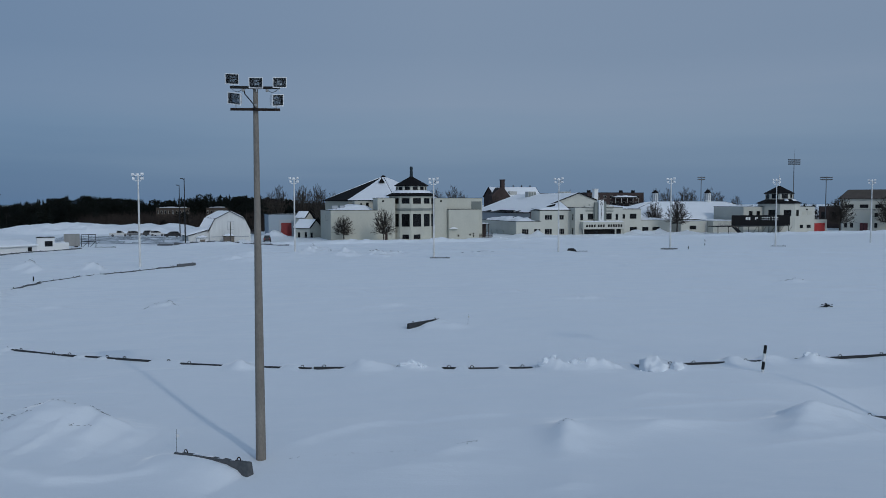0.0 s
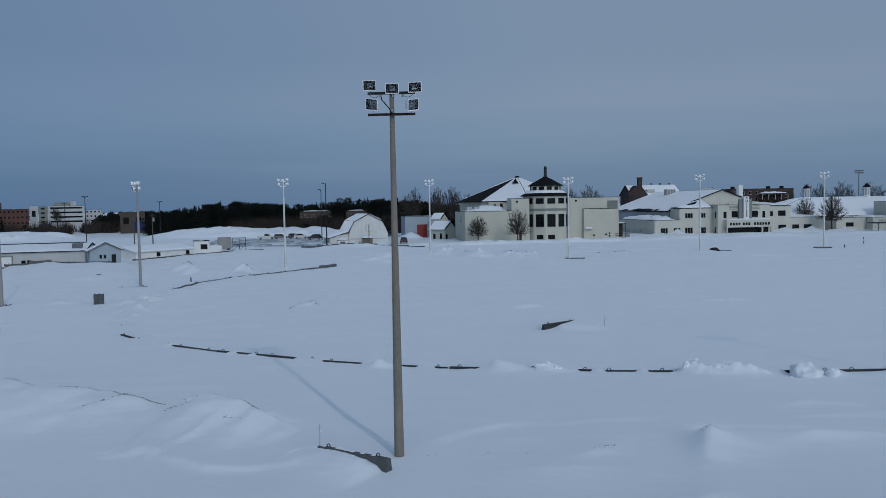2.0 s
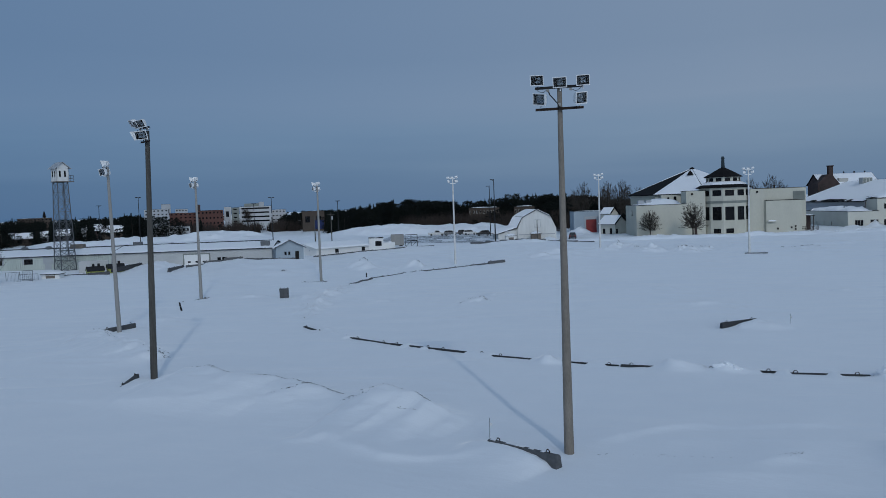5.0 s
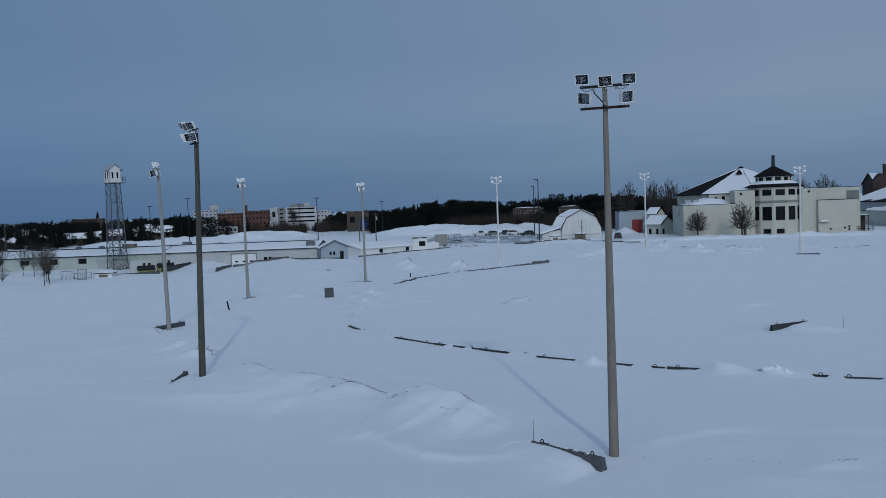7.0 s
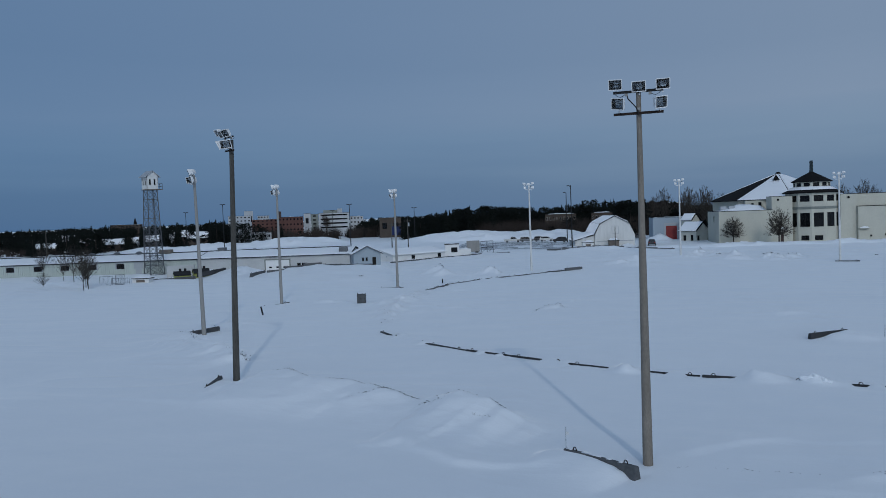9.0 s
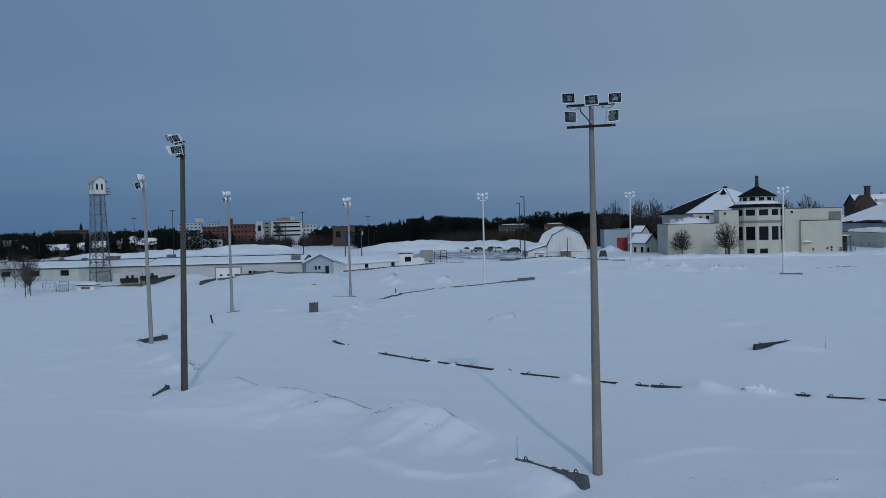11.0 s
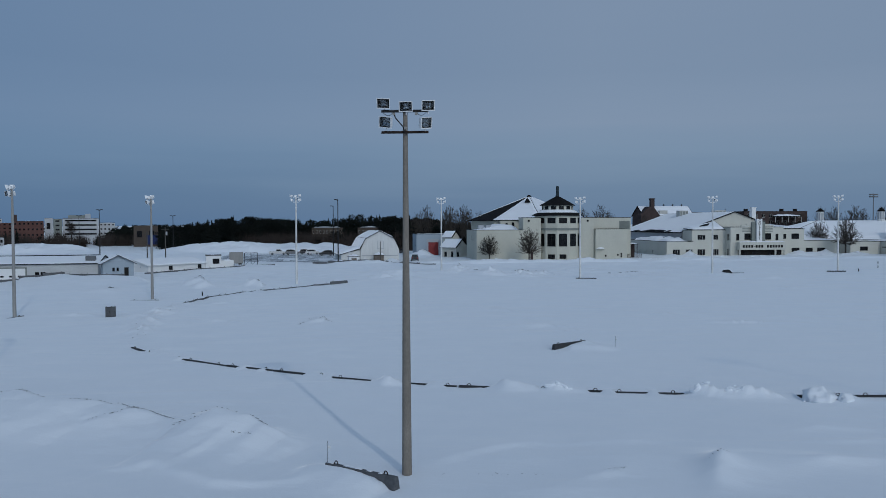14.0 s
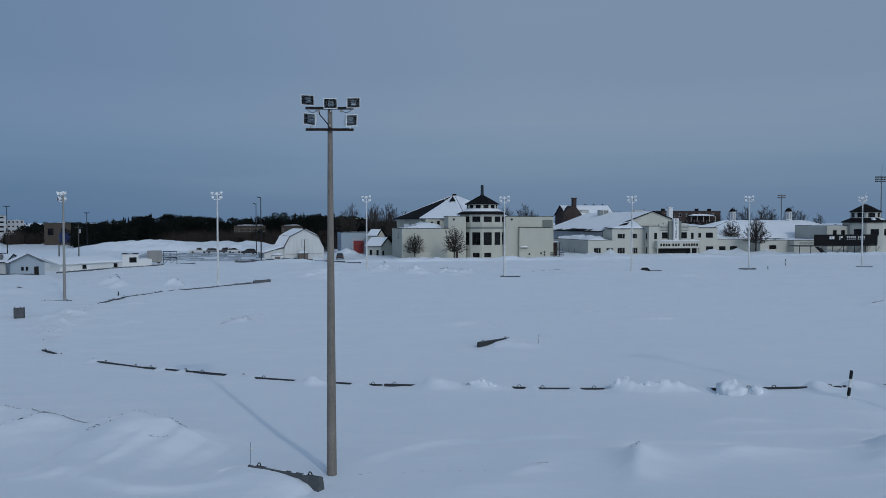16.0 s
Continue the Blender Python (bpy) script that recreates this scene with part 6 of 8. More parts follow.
cup2 = thing("roof_cupola_house", pose(88.0, 330.0, 0, 0, 0, TURN), "far snow-roofed house with a white louvred cupola", "building")
gable_house(cup2, -9, 13, -6, 6, -1, 5.6, 9.3, M_STUCCO2, M_SHINGLE, along="x", snow=0.35)
bm = bmesh.new()
rings_solid(bm, [ngon(8, 1.3, 0.39, 8.6, 0, 0), ngon(8, 1.3, 0.39, 14.0, 0, 0)])
c2 = part("cupola", bm, M_WHITE, cup2)
part("cupola_roof", rings_solid(bmesh.new(), [ngon(8, 1.6, 0.39, 14.0, 0, 0), ngon(8, 0.9, 0.39, 14.7, 0, 0), ngon(8, 0.1, 0.39, 15.4, 0, 0)]), M_SHINGLE, c2)
for k in range(8):
    a = 0.39 + math.pi / 8 + k * math.pi / 4
    part("louvre", box(bmesh.new(), -0.3, 0.3, -0.05, 0.04, 10.6, 13.5, Matrix.Translation((1.2 * math.cos(a), 1.2 * math.sin(a), 0)) @ pose(0, 0, 0, 0, 0, math.degrees(a) + 90)), M_GREYPANEL, c2)

banner = thing("scaffold_stand", pose(112, 268, 0, 0, 0, TURN), "scaffold stand with a long black banner and a dark stair", "stand")
bn = part("banner", box(bmesh.new(), -24.0, -1.6, -9.1, -9.0, 2.7, 6.0), M_BLACKSIGN, banner, "long black banner with pale marks")
for x0, x1, z0, z1 in ((-18.7, -18.0, 4.55, 5.4), (-17.7, -17.0, 4.55, 5.4), (-15.2, -14.9, 4.4, 5.4), (-14.7, -14.1, 4.9, 5.4)):
    part("banner_mark", box(bmesh.new(), x0, x1, -9.14, -9.104, z0, z1), M_WHITE, bn)
for k in range(9):
    x0 = -12.6 + k * 0.68 + (0.5 if k > 4 else 0)
    part("banner_mark", box(bmesh.new(), x0, x0 + 0.36, -9.14, -9.104, 5.0, 5.4), M_WHITE, bn)
    part("banner_mark", box(bmesh.new(), x0, x0 + 0.36, -9.14, -9.104, 4.4, 4.72), M_GREYPANEL, bn)
part("platform", box(bmesh.new(), -29.0, -1.6, -8.95, -4.0, 2.35, 2.6), M_DARKSTEEL, banner)
for k in range(8):
    part("post", box(bmesh.new(), -28.9 + k * 3.85, -28.75 + k * 3.85, -8.9, -8.75, -1.5, 2.346), M_DARKSTEEL, banner)
for k in range(5):
    part("brace", tube(bmesh.new(), (-17 + k * 3.4, -8.8, -1.2), (-14 + k * 3.4, -8.8, 2.3), 0.06, 0.06, 6), M_DARKSTEEL, banner)
for k in range(3):
    part("rail", tube(bmesh.new(), (-29, -9, 2.9 + k * 0.35), (-24.1, -9, 2.9 + k * 0.35), 0.05, 0.05, 6), M_STEEL, banner)
st = part("stair", prism(bmesh.new(), [(-24.0, 2.3), (-23.2, 2.3), (-18.6, -1.3), (-19.6, -1.3)], 0, 1.2, Matrix.Translation((0, -9.2, 0)) @ pose(0, 0, 0, 90, 0, 0)), M_DARKSTEEL, banner, "dark steel stair")
for k in range(9):
    part("tread", box(bmesh.new(), -23.6 + k * 0.52, -23.1 + k * 0.52, -10.6, -9.3, 2.05 - k * 0.39, 2.11 - k * 0.39), M_DARKSTEEL, st)

stable_r = thing("brown_roofed_building", pose(151.7, 280.4, 0, 0, 0, -24), "cream two-storey hall with a brown shingled roof and dark windows", "building")
HF = [(0.9, 3.6, 8.15, 9.3), (5.55, 8.25, 8.15, 9.3), (10.4, 12.9, 8.15, 9.3), (0.7, 1.7, 1.15, 2.75), (2.6, 3.6, 1.15, 2.75), (10.25, 11.2, 1.15, 2.75), (10.25, 11.2, 5.0, 6.3), (13.4, 14.4, 5.0, 6.3)]
shell(stable_r, -9.7, 40, 0, 16, -1.5, 11.5, M_STUCCO2, front=HF, bars=2, roof=False, cope=0)
part("cornice_line", box(bmesh.new(), -9.7, 40, -0.08, -0.004, 7.3, 7.5), M_TRIM, stable_r)
slope(stable_r, [(-10.4, -0.7, 11.3), (40.7, -0.7, 11.3), (40.7, 8, 14.5), (-7.4, 8, 14.5)], M_BROWNROOF, 0.2)
slope(stable_r, [(-10.4, 16.7, 11.3), (40.7, 16.7, 11.3), (40.7, 8, 14.5), (-7.4, 8, 14.5)], M_BROWNROOF, 0.2)
slope(stable_r, [(-10.4, -0.7, 11.3), (-10.4, 16.7, 11.3), (-7.4, 8, 14.5)], M_BROWNROOF, 0.2)
rdoor = part("door", box(bmesh.new(), -4.0, -1.5, -0.12, -0.004, -1.5, 2.75), M_MAROON, stable_r, "dark red double door")
part("door_frame", box(bmesh.new(), -2.80, -2.70, -0.15, -0.124, -1.5, 2.75), M_SASH, rdoor)


def light_mast(x, y, top, rows, label, rod=0.0, wide=0.72):
    ob = thing("stadium_light_mast", pose(x, y, 0, 0, 0, 15), label, "light mast", "stadium light masts")
    part("mast", tube(bmesh.new(), (0, 0, -1), (0, 0, top), 0.24, 0.12, 10), M_MAST, ob)
    for r in range(rows):
        z = top - 0.5 - r * 0.78
        part("crossarm", box(bmesh.new(), -3.6 * wide, 3.6 * wide, -0.1, 0.1, z - 0.08, z + 0.08), M_DARKSTEEL, ob)
        for k in range(6):
            bm = rings_solid(bmesh.new(), [[((-3.2 + k * 1.28) * wide + sx * 0.14, 0.3, z + 0.1 + sz * 0.12) for sx, sz in ((-1, 0), (1, 0), (1, 2), (-1, 2))], [((-3.2 + k * 1.28) * wide + sx * 0.26, -0.35, z - 0.02 + sz * 0.2) for sx, sz in ((-1, 0), (1, 0), (1, 2), (-1, 2))]])
            part("floodlight", bm, M_STEEL, ob)
    if rod:
        part("rod", tube(bmesh.new(), (0, 0, top), (0.3, 0, top + rod), 0.07, 0.02, 6), M_STEEL, ob)


light_mast(101.8, 313.9, 20.3, 2, "far dark stadium light mast with two lamp rows", wide=0.42)
light_mast(133.0, 302.0, 26.5, 3, "tall dark stadium light mast with three lamp rows", rod=4.0)
light_mast(143.2, 297.5, 19.7, 2, "far dark stadium light mast with two lamp rows")


# a low dark line of stacked tyres at the foot of the race tower
rr = random.Random(61)
for k in range(15):
    tx, ty = 104.6 + k * 0.62, 247.0 + rr.uniform(-0.4, 0.4) + k * 0.1
    ob = thing("tyre", pose(tx, ty, ground_at(tx, ty) - 0.05, rr.uniform(-14, 14), rr.uniform(-14, 14), 0), "old black tyre half sunk in snow", "tyre", "tyres by the race tower")
    ring = [[(0.30 * math.cos(a) + 0.09 * math.cos(b) * math.cos(a), 0.30 * math.sin(a) + 0.09 * math.cos(b) * math.sin(a), 0.12 + 0.12 * math.sin(b)) for b in [2 * math.pi * j / 8 for j in range(8)]] for a in [2 * math.pi * i / 16 for i in range(17)]]
    part("casing", rings_solid(bmesh.new(), ring, False), M_RUBBER, ob, smooth=True)

# ---- barn, stables and sheds beyond the track ----
barn = thing("gambrel_barn", pose(-54, 201, 0.0, 0, 0, 25), "white gambrel-roofed barn with snow sliding off its roof", "barn")
GAM = [(-5.0, 3.2), (-3.6, 6.2), (0.1, 8.0), (3.8, 6.2), (5.2, 3.2)]
bm = bmesh.new()
for yy in (0.3, 16.0):
    prism(bm, [(-5.0, -1.5), (5.2, -1.5), (5.2, 3.2), (3.8, 6.2), (0.1, 8.0), (-3.6, 6.2), (-5.0, 3.2)], 0, 0.3, Matrix.Translation((0, yy, 0)) @ pose(0, 0, 0, 90, 0, 0))
for x0 in (-5.0, 4.9):
    box(bm, x0, x0 + 0.3, 0.304, 15.69, -1.5, 3.2)
part("wall", bm, M_BOARDS, barn)
for (xa, za), (xb, zb), sn, cv in ((GAM[0], GAM[1], 0.16, 0.97), (GAM[1], GAM[2], 0.22, 0.93), (GAM[4], GAM[3], 0.1, 0.8), (GAM[3], GAM[2], 0.25, 0.9)):
    k = 1.06 if za < 4 else 1.0
    slope(barn, [(xa * k, -0.35, za - 0.1), (xa * k, 16.35, za - 0.1), (xb, 16.35, zb), (xb, -0.35, zb)], M_SHINGLE, 0.14, snow=sn, cover=cv)
dr = part("loft_door", box(bmesh.new(), -0.55, 1.0, -0.1, -0.004, 3.5, 5.4), M_BOARDS, barn)
bm = bmesh.new()
for x0, x1, z0, z1 in ((-0.63, -0.55, 3.42, 5.48), (1.0, 1.08, 3.42, 5.48), (-0.55, 1.0, 5.4, 5.48), (-0.55, 1.0, 3.42, 3.5)):
    box(bm, x0, x1, -0.12, -0.004, z0, z1)
part("door_frame", bm, M_GREYPANEL, dr)
part("door_batten", box(bmesh.new(), 0.19, 0.27, -0.14, -0.104, 3.5, 5.4), M_GREYPANEL, dr)
part("battens", box(bmesh.new(), -4.6, 4.8, -0.05, -0.004, 1.55, 1.75), M_GREYPANEL, barn)
shell(barn, -10.0, -5.04, 0.5, 13.0, -1.5, 1.9, M_BOARDS, roof=False, cope=0, left=[(2, 3, 0.4, 1.6)])
bm = prism(bmesh.new(), [(-10.0, 1.9), (-5.04, 1.9), (-5.04, 3.2)], 0, 0.3, Matrix.Translation((0, 0.8, 0)) @ pose(0, 0, 0, 90, 0, 0))
part("lean_to_gable", bm, M_BOARDS, barn)
slope(barn, [(-10.5, 0.2, 1.85), (-10.5, 13.4, 1.85), (-4.9, 13.4, 3.45), (-4.9, 0.2, 3.45)], M_SHINGLE, 0.14, snow=0.45)


def small_hut(x, y, rz, w, d, h, mat, label):
    ob = thing("small_hut", pose(x, y, ground_at(x, y) - 0.2, 0, 0, rz), label, "hut")
    part("wall", box(bmesh.new(), -w / 2, w / 2, 0, d, -0.5, h), mat, ob)
    part("roof", box(bmesh.new(), -w / 2 - 0.15, w / 2 + 0.15, -0.2, d + 0.2, h + 0.004, h + 0.12), M_SHINGLE, ob)
    snow_slab(ob, -w / 2 - 0.15, w / 2 + 0.15, -0.2, d + 0.2, h + 0.12, 0.5)
    part("hatch", box(bmesh.new(), -w / 4, w / 4, -0.06, -0.004, 0.3, h * 0.8), M_TIMBER, ob)


small_hut(-53.2, 197.6, 25, 2.4, 1.6, 1.9, M_TIMBER, "low brown wooden hut capped with snow beside the barn")
small_hut(-58.9, 194.3, 25, 2.6, 1.8, 1.7, M_WHITE, "low white hut capped with snow beside the barn")

ST = pose(-113.8, 116.7, 0, 0, 0, 25.3)
stable = thing("metal_sided_stable", ST, "long low stable with pale ribbed metal siding and a snowy roof", "building", "long stables")
gable_house(stable, -75, -0.6, 0, 14, -1.0, 3.0, 4.0, M_GREYPANEL, M_DARKSTEEL, along="x", snow=0.12, over=0.35,
            front=[(41.6, 43.2, 1.7, 2.6), (47.0, 48.7, 1.7, 2.6), (52.6, 54.2, 1.65, 2.6), (58.2, 59.8, 1.65, 2.6), (36.0, 37.6, 1.7, 2.6), (30.0, 31.6, 1.7, 2.6)])
M_SIDING = material("pale_green_siding", (0.50, 0.55, 0.50), (0.38, 0.42, 0.39), rough=0.5, scale=0.5, mix=0.6, stretch=(2.2, 2.2, 0.3))
siding_holes = [(-33.4, -31.8), (-28.0, -26.3), (-22.4, -20.8), (-16.8, -15.2), (-39.0, -37.4), (-45.0, -43.4), (-13.0, -11.7)]
k, x = 0, -60.0
while x < -0.9:
    inside = any(a - 0.35 < x < b for a, b in siding_holes)
    part("siding_panel", box(bmesh.new(), x, x + 0.34, -0.05 - 0.03 * (k % 2), -0.004, -1.0, 1.55 if inside else 2.86), M_SIDING, stable)
    x += 0.38
    k += 1
part("door", box(bmesh.new(), -12.95, -11.75, -0.12, -0.06, -0.6, 1.6), M_GREYPANEL, stable, "grey metal door")
for ux in (-24.6, -19.4, -14.8):
    part("roof_vent", rings_solid(bmesh.new(), [ngon(10, 0.45, 0, 3.6, ux, 6.4), ngon(10, 0.45, 0, 4.2, ux, 6.4), ngon(10, 0.75, 0, 4.3, ux, 6.4), ngon(10, 0.5, 0, 4.65, ux, 6.4), ngon(10, 0.1, 0, 4.75, ux, 6.4)]), M_STEEL, stable, "round metal roof vent")
part("rooftop_unit", box(bmesh.new(), -10.4, -8.0, 5.6, 7.2, 3.7, 4.9), M_TIMBER, stable)
part("ridge_cap", box(bmesh.new(), -75, -0.6, 6.85, 7.15, 4.1, 4.32), M_DARKSTEEL, stable, "dark ridge cap")
stable_b = thing("cream_stable", ST, "long low cream stable with a white garage door", "building", "long stables")
gable_house(stable_b, -0.5, 29.5, 0, 14, -1.0, 3.0, 4.05, M_PALEWALL, M_DARKSTEEL, along="x", snow=0.16, over=0.35, front=[(19.6, 20.3, 0.6, 1.6), (20.5, 21.2, 0.6, 1.6)], bars=0)
part("garage_door", box(bmesh.new(), 12.9, 17.6, -0.1, -0.004, -0.8, 2.3), M_WHITE, stable_b, "white garage door")
bm = bmesh.new()
for x0, x1, z0, z1 in ((12.7, 12.9, -0.8, 2.5), (17.6, 17.8, -0.8, 2.5), (12.9, 17.6, 2.3, 2.5)):
    box(bm, x0, x1, -0.16, -0.004, z0, z1)
part("door_surround", bm, M_TRIM, stable_b)
for x0 in (13.6, 15.0, 16.4):
    part("door_window", box(bmesh.new(), x0, x0 + 0.5, -0.14, -0.104, 0.75, 1.05), M_WINDOW, stable_b)
part("ridge_cap", box(bmesh.new(), -0.5, 28.6, 6.85, 7.15, 4.15, 4.36), M_DARKSTEEL, stable_b, "dark ridge cap")
part("rooftop_unit", box(bmesh.new(), 27.2, 28.8, 1.2, 2.6, 3.1, 4.3), M_STEEL, stable_b)
part("roof_vent", box(bmesh.new(), 1.5, 3.0, 6.2, 7.6, 3.9, 4.9), M_STEEL, stable_b)
part("roof_vent", tube(bmesh.new(), (9, 6.6, 3.8), (9, 6.6, 4.5), 0.3, 0.3, 10), M_STEEL, stable_b)
shed = thing("grey_shed", pose(-85.8, 126.3, 0, 0, 0, 40), "grey-blue metal shed with a low gable beside the cream stable", "shed")
gable_house(shed, 1.3, 6.5, 0, 2.6, -1.0, 3.1, 4.4, M_BLUEGREY, M_STEEL, along="y", snow=0.1, front=[(1.6, 2.0, 1.7, 2.3), (2.3, 2.7, 1.7, 2.3)], bars=0)
part("door", box(bmesh.new(), 4.9, 5.6, -0.1, -0.004, 0.0, 2.3), M_SASH, shed)
low = thing("low_white_stable", pose(-90.0, 149.0, 0, 0, 0, 66), "low white stable sunk in snow beside the track", "building", "long stables")
gable_house(low, 1, 15.6, 0, 10, -1.5, 1.5, 2.5, M_WHITE, M_WHITE, along="x", snow=0.2, front=[(5, 6, 0.4, 1.2), (12.5, 13.5, 0.4, 1.2)])
booth = thing("ticket_booth", pose(-84.5, 168.7, 0, 0, 0, 28), "small white flat-roofed booth with a dark window", "booth")
shell(booth, -1.7, 1.7, 0, 3.4, -1.0, 2.8, M_WHITE, front=[(1.5, 3.0, 1.0, 2.1)], left=[(1.2, 2.0, 0.0, 2.0)], bars=0, snow=0.3)
shell(booth, 1.74, 4.5, 0.6, 3.4, -1.0, 1.6, M_WHITE, snow=0.5, cope=0)
trailer = thing("box_trailer", pose(-83.5, 178.4, 0.0, 0, 0, 24), "weathered grey box trailer parked in the snow", "trailer")
bm = box(bmesh.new(), -1.6, 1.6, 0, 2.4, 0.5, 3.2)
bmesh.ops.bevel(bm, geom=bm.edges[:], offset=0.06, segments=2, affect="EDGES")
part("body", bm, M_GREYPOLE, trailer)
for x0 in (-1.0, 0.9):
    part("wheel", tube(bmesh.new(), (x0, 0.05, 0.4), (x0, 0.3, 0.4), 0.42, 0.42, 14), M_RUBBER, trailer)
part("door", box(bmesh.new(), 1.604, 1.65, 0.2, 2.2, 0.6, 3.1), M_GREYPANEL, trailer)
rack = thing("pipe_rack", pose(-79.0, 180.5, 0.0, 0, 0, 24), "open dark steel pipe rack", "rack")
for a in range(3):
    for b in range(2):
        part("post", tube(bmesh.new(), (a * 1.5 - 3, b * 1.4, -0.3), (a * 1.5 - 3, b * 1.4, 3.0), 0.06, 0.06, 6), M_DARKSTEEL, rack)
for z in (1.5, 3.0):
    for b in range(2):
        part("beam", tube(bmesh.new(), (-3, b * 1.4, z), (0, b * 1.4, z), 0.06, 0.06, 6), M_DARKSTEEL, rack)
    for a in range(3):
        part("beam", tube(bmesh.new(), (a * 1.5 - 3, 0, z), (a * 1.5 - 3, 1.4, z), 0.06, 0.06, 6), M_DARKSTEEL, rack)
for a in range(2):
    part("brace", tube(bmesh.new(), (a * 1.5 - 3, 0, 0), (a * 1.5 - 1.5, 0, 1.5), 0.04, 0.04, 6), M_DARKSTEEL, rack)


# ---- the lattice watch tower ----
def watch_tower(x, y, base):
    ob = thing("watch_tower", pose(x, y, base, 0, 0, 72), "steel lattice watch tower with a small white cabin", "tower")
    h, w0, w1 = 16.4, 1.42, 0.95
    levels = 9

    def corner(s, k):
        w = w0 + (w1 - w0) * k / levels
        return Vector((w * s[0], w * s[1], h * k / levels))
    cs = ((-1, -1), (1, -1), (1, 1), (-1, 1))
    for s in cs:
        part("leg", tube(bmesh.new(), corner(s, 0) - Vector((0, 0, 0.5)), corner(s, levels), 0.10, 0.08, 6), M_LATTICE, ob)
    for k in range(levels + 1):
        for a, b in zip(cs, cs[1:] + cs[:1]):
            part("girt", tube(bmesh.new(), corner(a, k), corner(b, k), 0.055, 0.055, 5), M_LATTICE, ob)
            if k < levels:
                part("brace", tube(bmesh.new(), corner(a, k), corner(b, k + 1), 0.045, 0.045, 5), M_LATTICE, ob)
                part("brace", tube(bmesh.new(), corner(b, k), corner(a, k + 1), 0.045, 0.045, 5), M_LATTICE, ob)
    bm = bmesh.new()
    for s in (-0.2, 0.2):
        tube(bm, (s, -w0 - 0.1, 0), (s, -w1 - 0.1, h), 0.035, 0.035, 5)
    for k in range(40):
        f = k / 40
        tube(bm, (-0.2, -w0 - 0.1 + (w0 - w1) * f, h * f), (0.2, -w0 - 0.1 + (w0 - w1) * f, h * f), 0.02, 0.02, 4)
    part("ladder", bm, M_LATTICE, ob)
    part("deck", box(bmesh.new(), -1.25, 2.0, -1.25, 1.25, h + 0.02, h + 0.146), M_TIMBER, ob)
    bm = bmesh.new()
    c = 1.12
    for a, b in zip(cs, cs[1:] + cs[:1]):
        m, ln = side(a[0] * c, a[1] * c, b[0] * c, b[1] * c)
        holes = [(ln * 0.2, ln * 0.2 + 0.34, h + 1.0, h + 2.1), (ln * 0.62, ln * 0.62 + 0.34, h + 1.0, h + 2.1)]
        wall(bm, m, ln, h + 0.15, h + 2.7, holes, 0.1)
        for hole in holes:
            window(ob, m, *hole, bars=0, set_in=0.05)
    part("cabin", bm, M_BOARDS, ob, "white boarded cabin")
    for gy in (-c + 0.1, c):
        part("gable", prism(bmesh.new(), [(-c, h + 2.7), (c, h + 2.7), (0, h + 3.6)], 0, 0.1, Matrix.Translation((0, gy, 0)) @ pose(0, 0, 0, 90, 0, 0)), M_BOARDS, ob)
    for sx in (-1, 1):
        slope(ob, [(sx * 1.55, -1.45, h + 2.4), (sx * 1.55, 1.45, h + 2.4), (0, 1.45, h + 3.65), (0, -1.45, h + 3.65)], M_GREYPANEL, 0.08)
    for a, b in (((1.15, -1.2), (1.95, -1.2)), ((1.95, -1.2), (1.95, 1.2)), ((1.95, 1.2), (1.15, 1.2))):
        for z in (0.55, 1.05):
            part("rail", tube(bmesh.new(), (*a, h + 0.15 + z), (*b, h + 0.15 + z), 0.035, 0.035, 5), M_LATTICE, ob)
    for p in ((1.95, -1.2), (1.95, 0), (1.95, 1.2)):
        part("rail_post", tube(bmesh.new(), (*p, h + 0.15), (*p, h + 1.2), 0.035, 0.035, 5), M_LATTICE, ob)


watch_tower(-120.7, 111.4, 0.4)


def street_lamp(x, y, h, heads, label):
    ob = thing("street_lamp", pose(x, y, ground_at(x, y) - 0.3, 0, 0, 20), label, "street lamp", "car park lamps")
    part("pole", tube(bmesh.new(), (0, 0, 0), (0, 0, h), 0.17, 0.09, 8), M_DARKSTEEL, ob)
    for s in ((-1,), (-1, 1))[heads - 1]:
        part("arm", tube(bmesh.new(), (0, 0, h - 0.4), (s * 0.6, 0, h - 0.1), 0.06, 0.05, 6), M_DARKSTEEL, ob)
        part("lamp_head", box(bmesh.new(), s * 0.6 - 0.36, s * 0.6 + 0.36, -0.2, 0.2, h - 0.2, h), M_DARKSTEEL, ob)


street_lamp(-62.4, 192.1, 16.4, 1, "tall dark parking lamp on a steel pole")
street_lamp(-78.8, 237.9, 16.0, 1, "tall dark parking lamp on a steel pole")
street_lamp(-198.1, 215.2, 16.4, 2, "tall dark double-headed parking lamp")
street_lamp(-151.8, 226.3, 15.0, 2, "tall dark double-headed parking lamp")
street_lamp(-184.0, 262.0, 13.6, 2, "tall dark double-headed parking lamp")
street_lamp(-150.0, 268.0, 13.5, 2, "tall dark double-headed parking lamp")
street_lamp(-238.0, 237.2, 15.0, 2, "tall dark double-headed parking lamp")


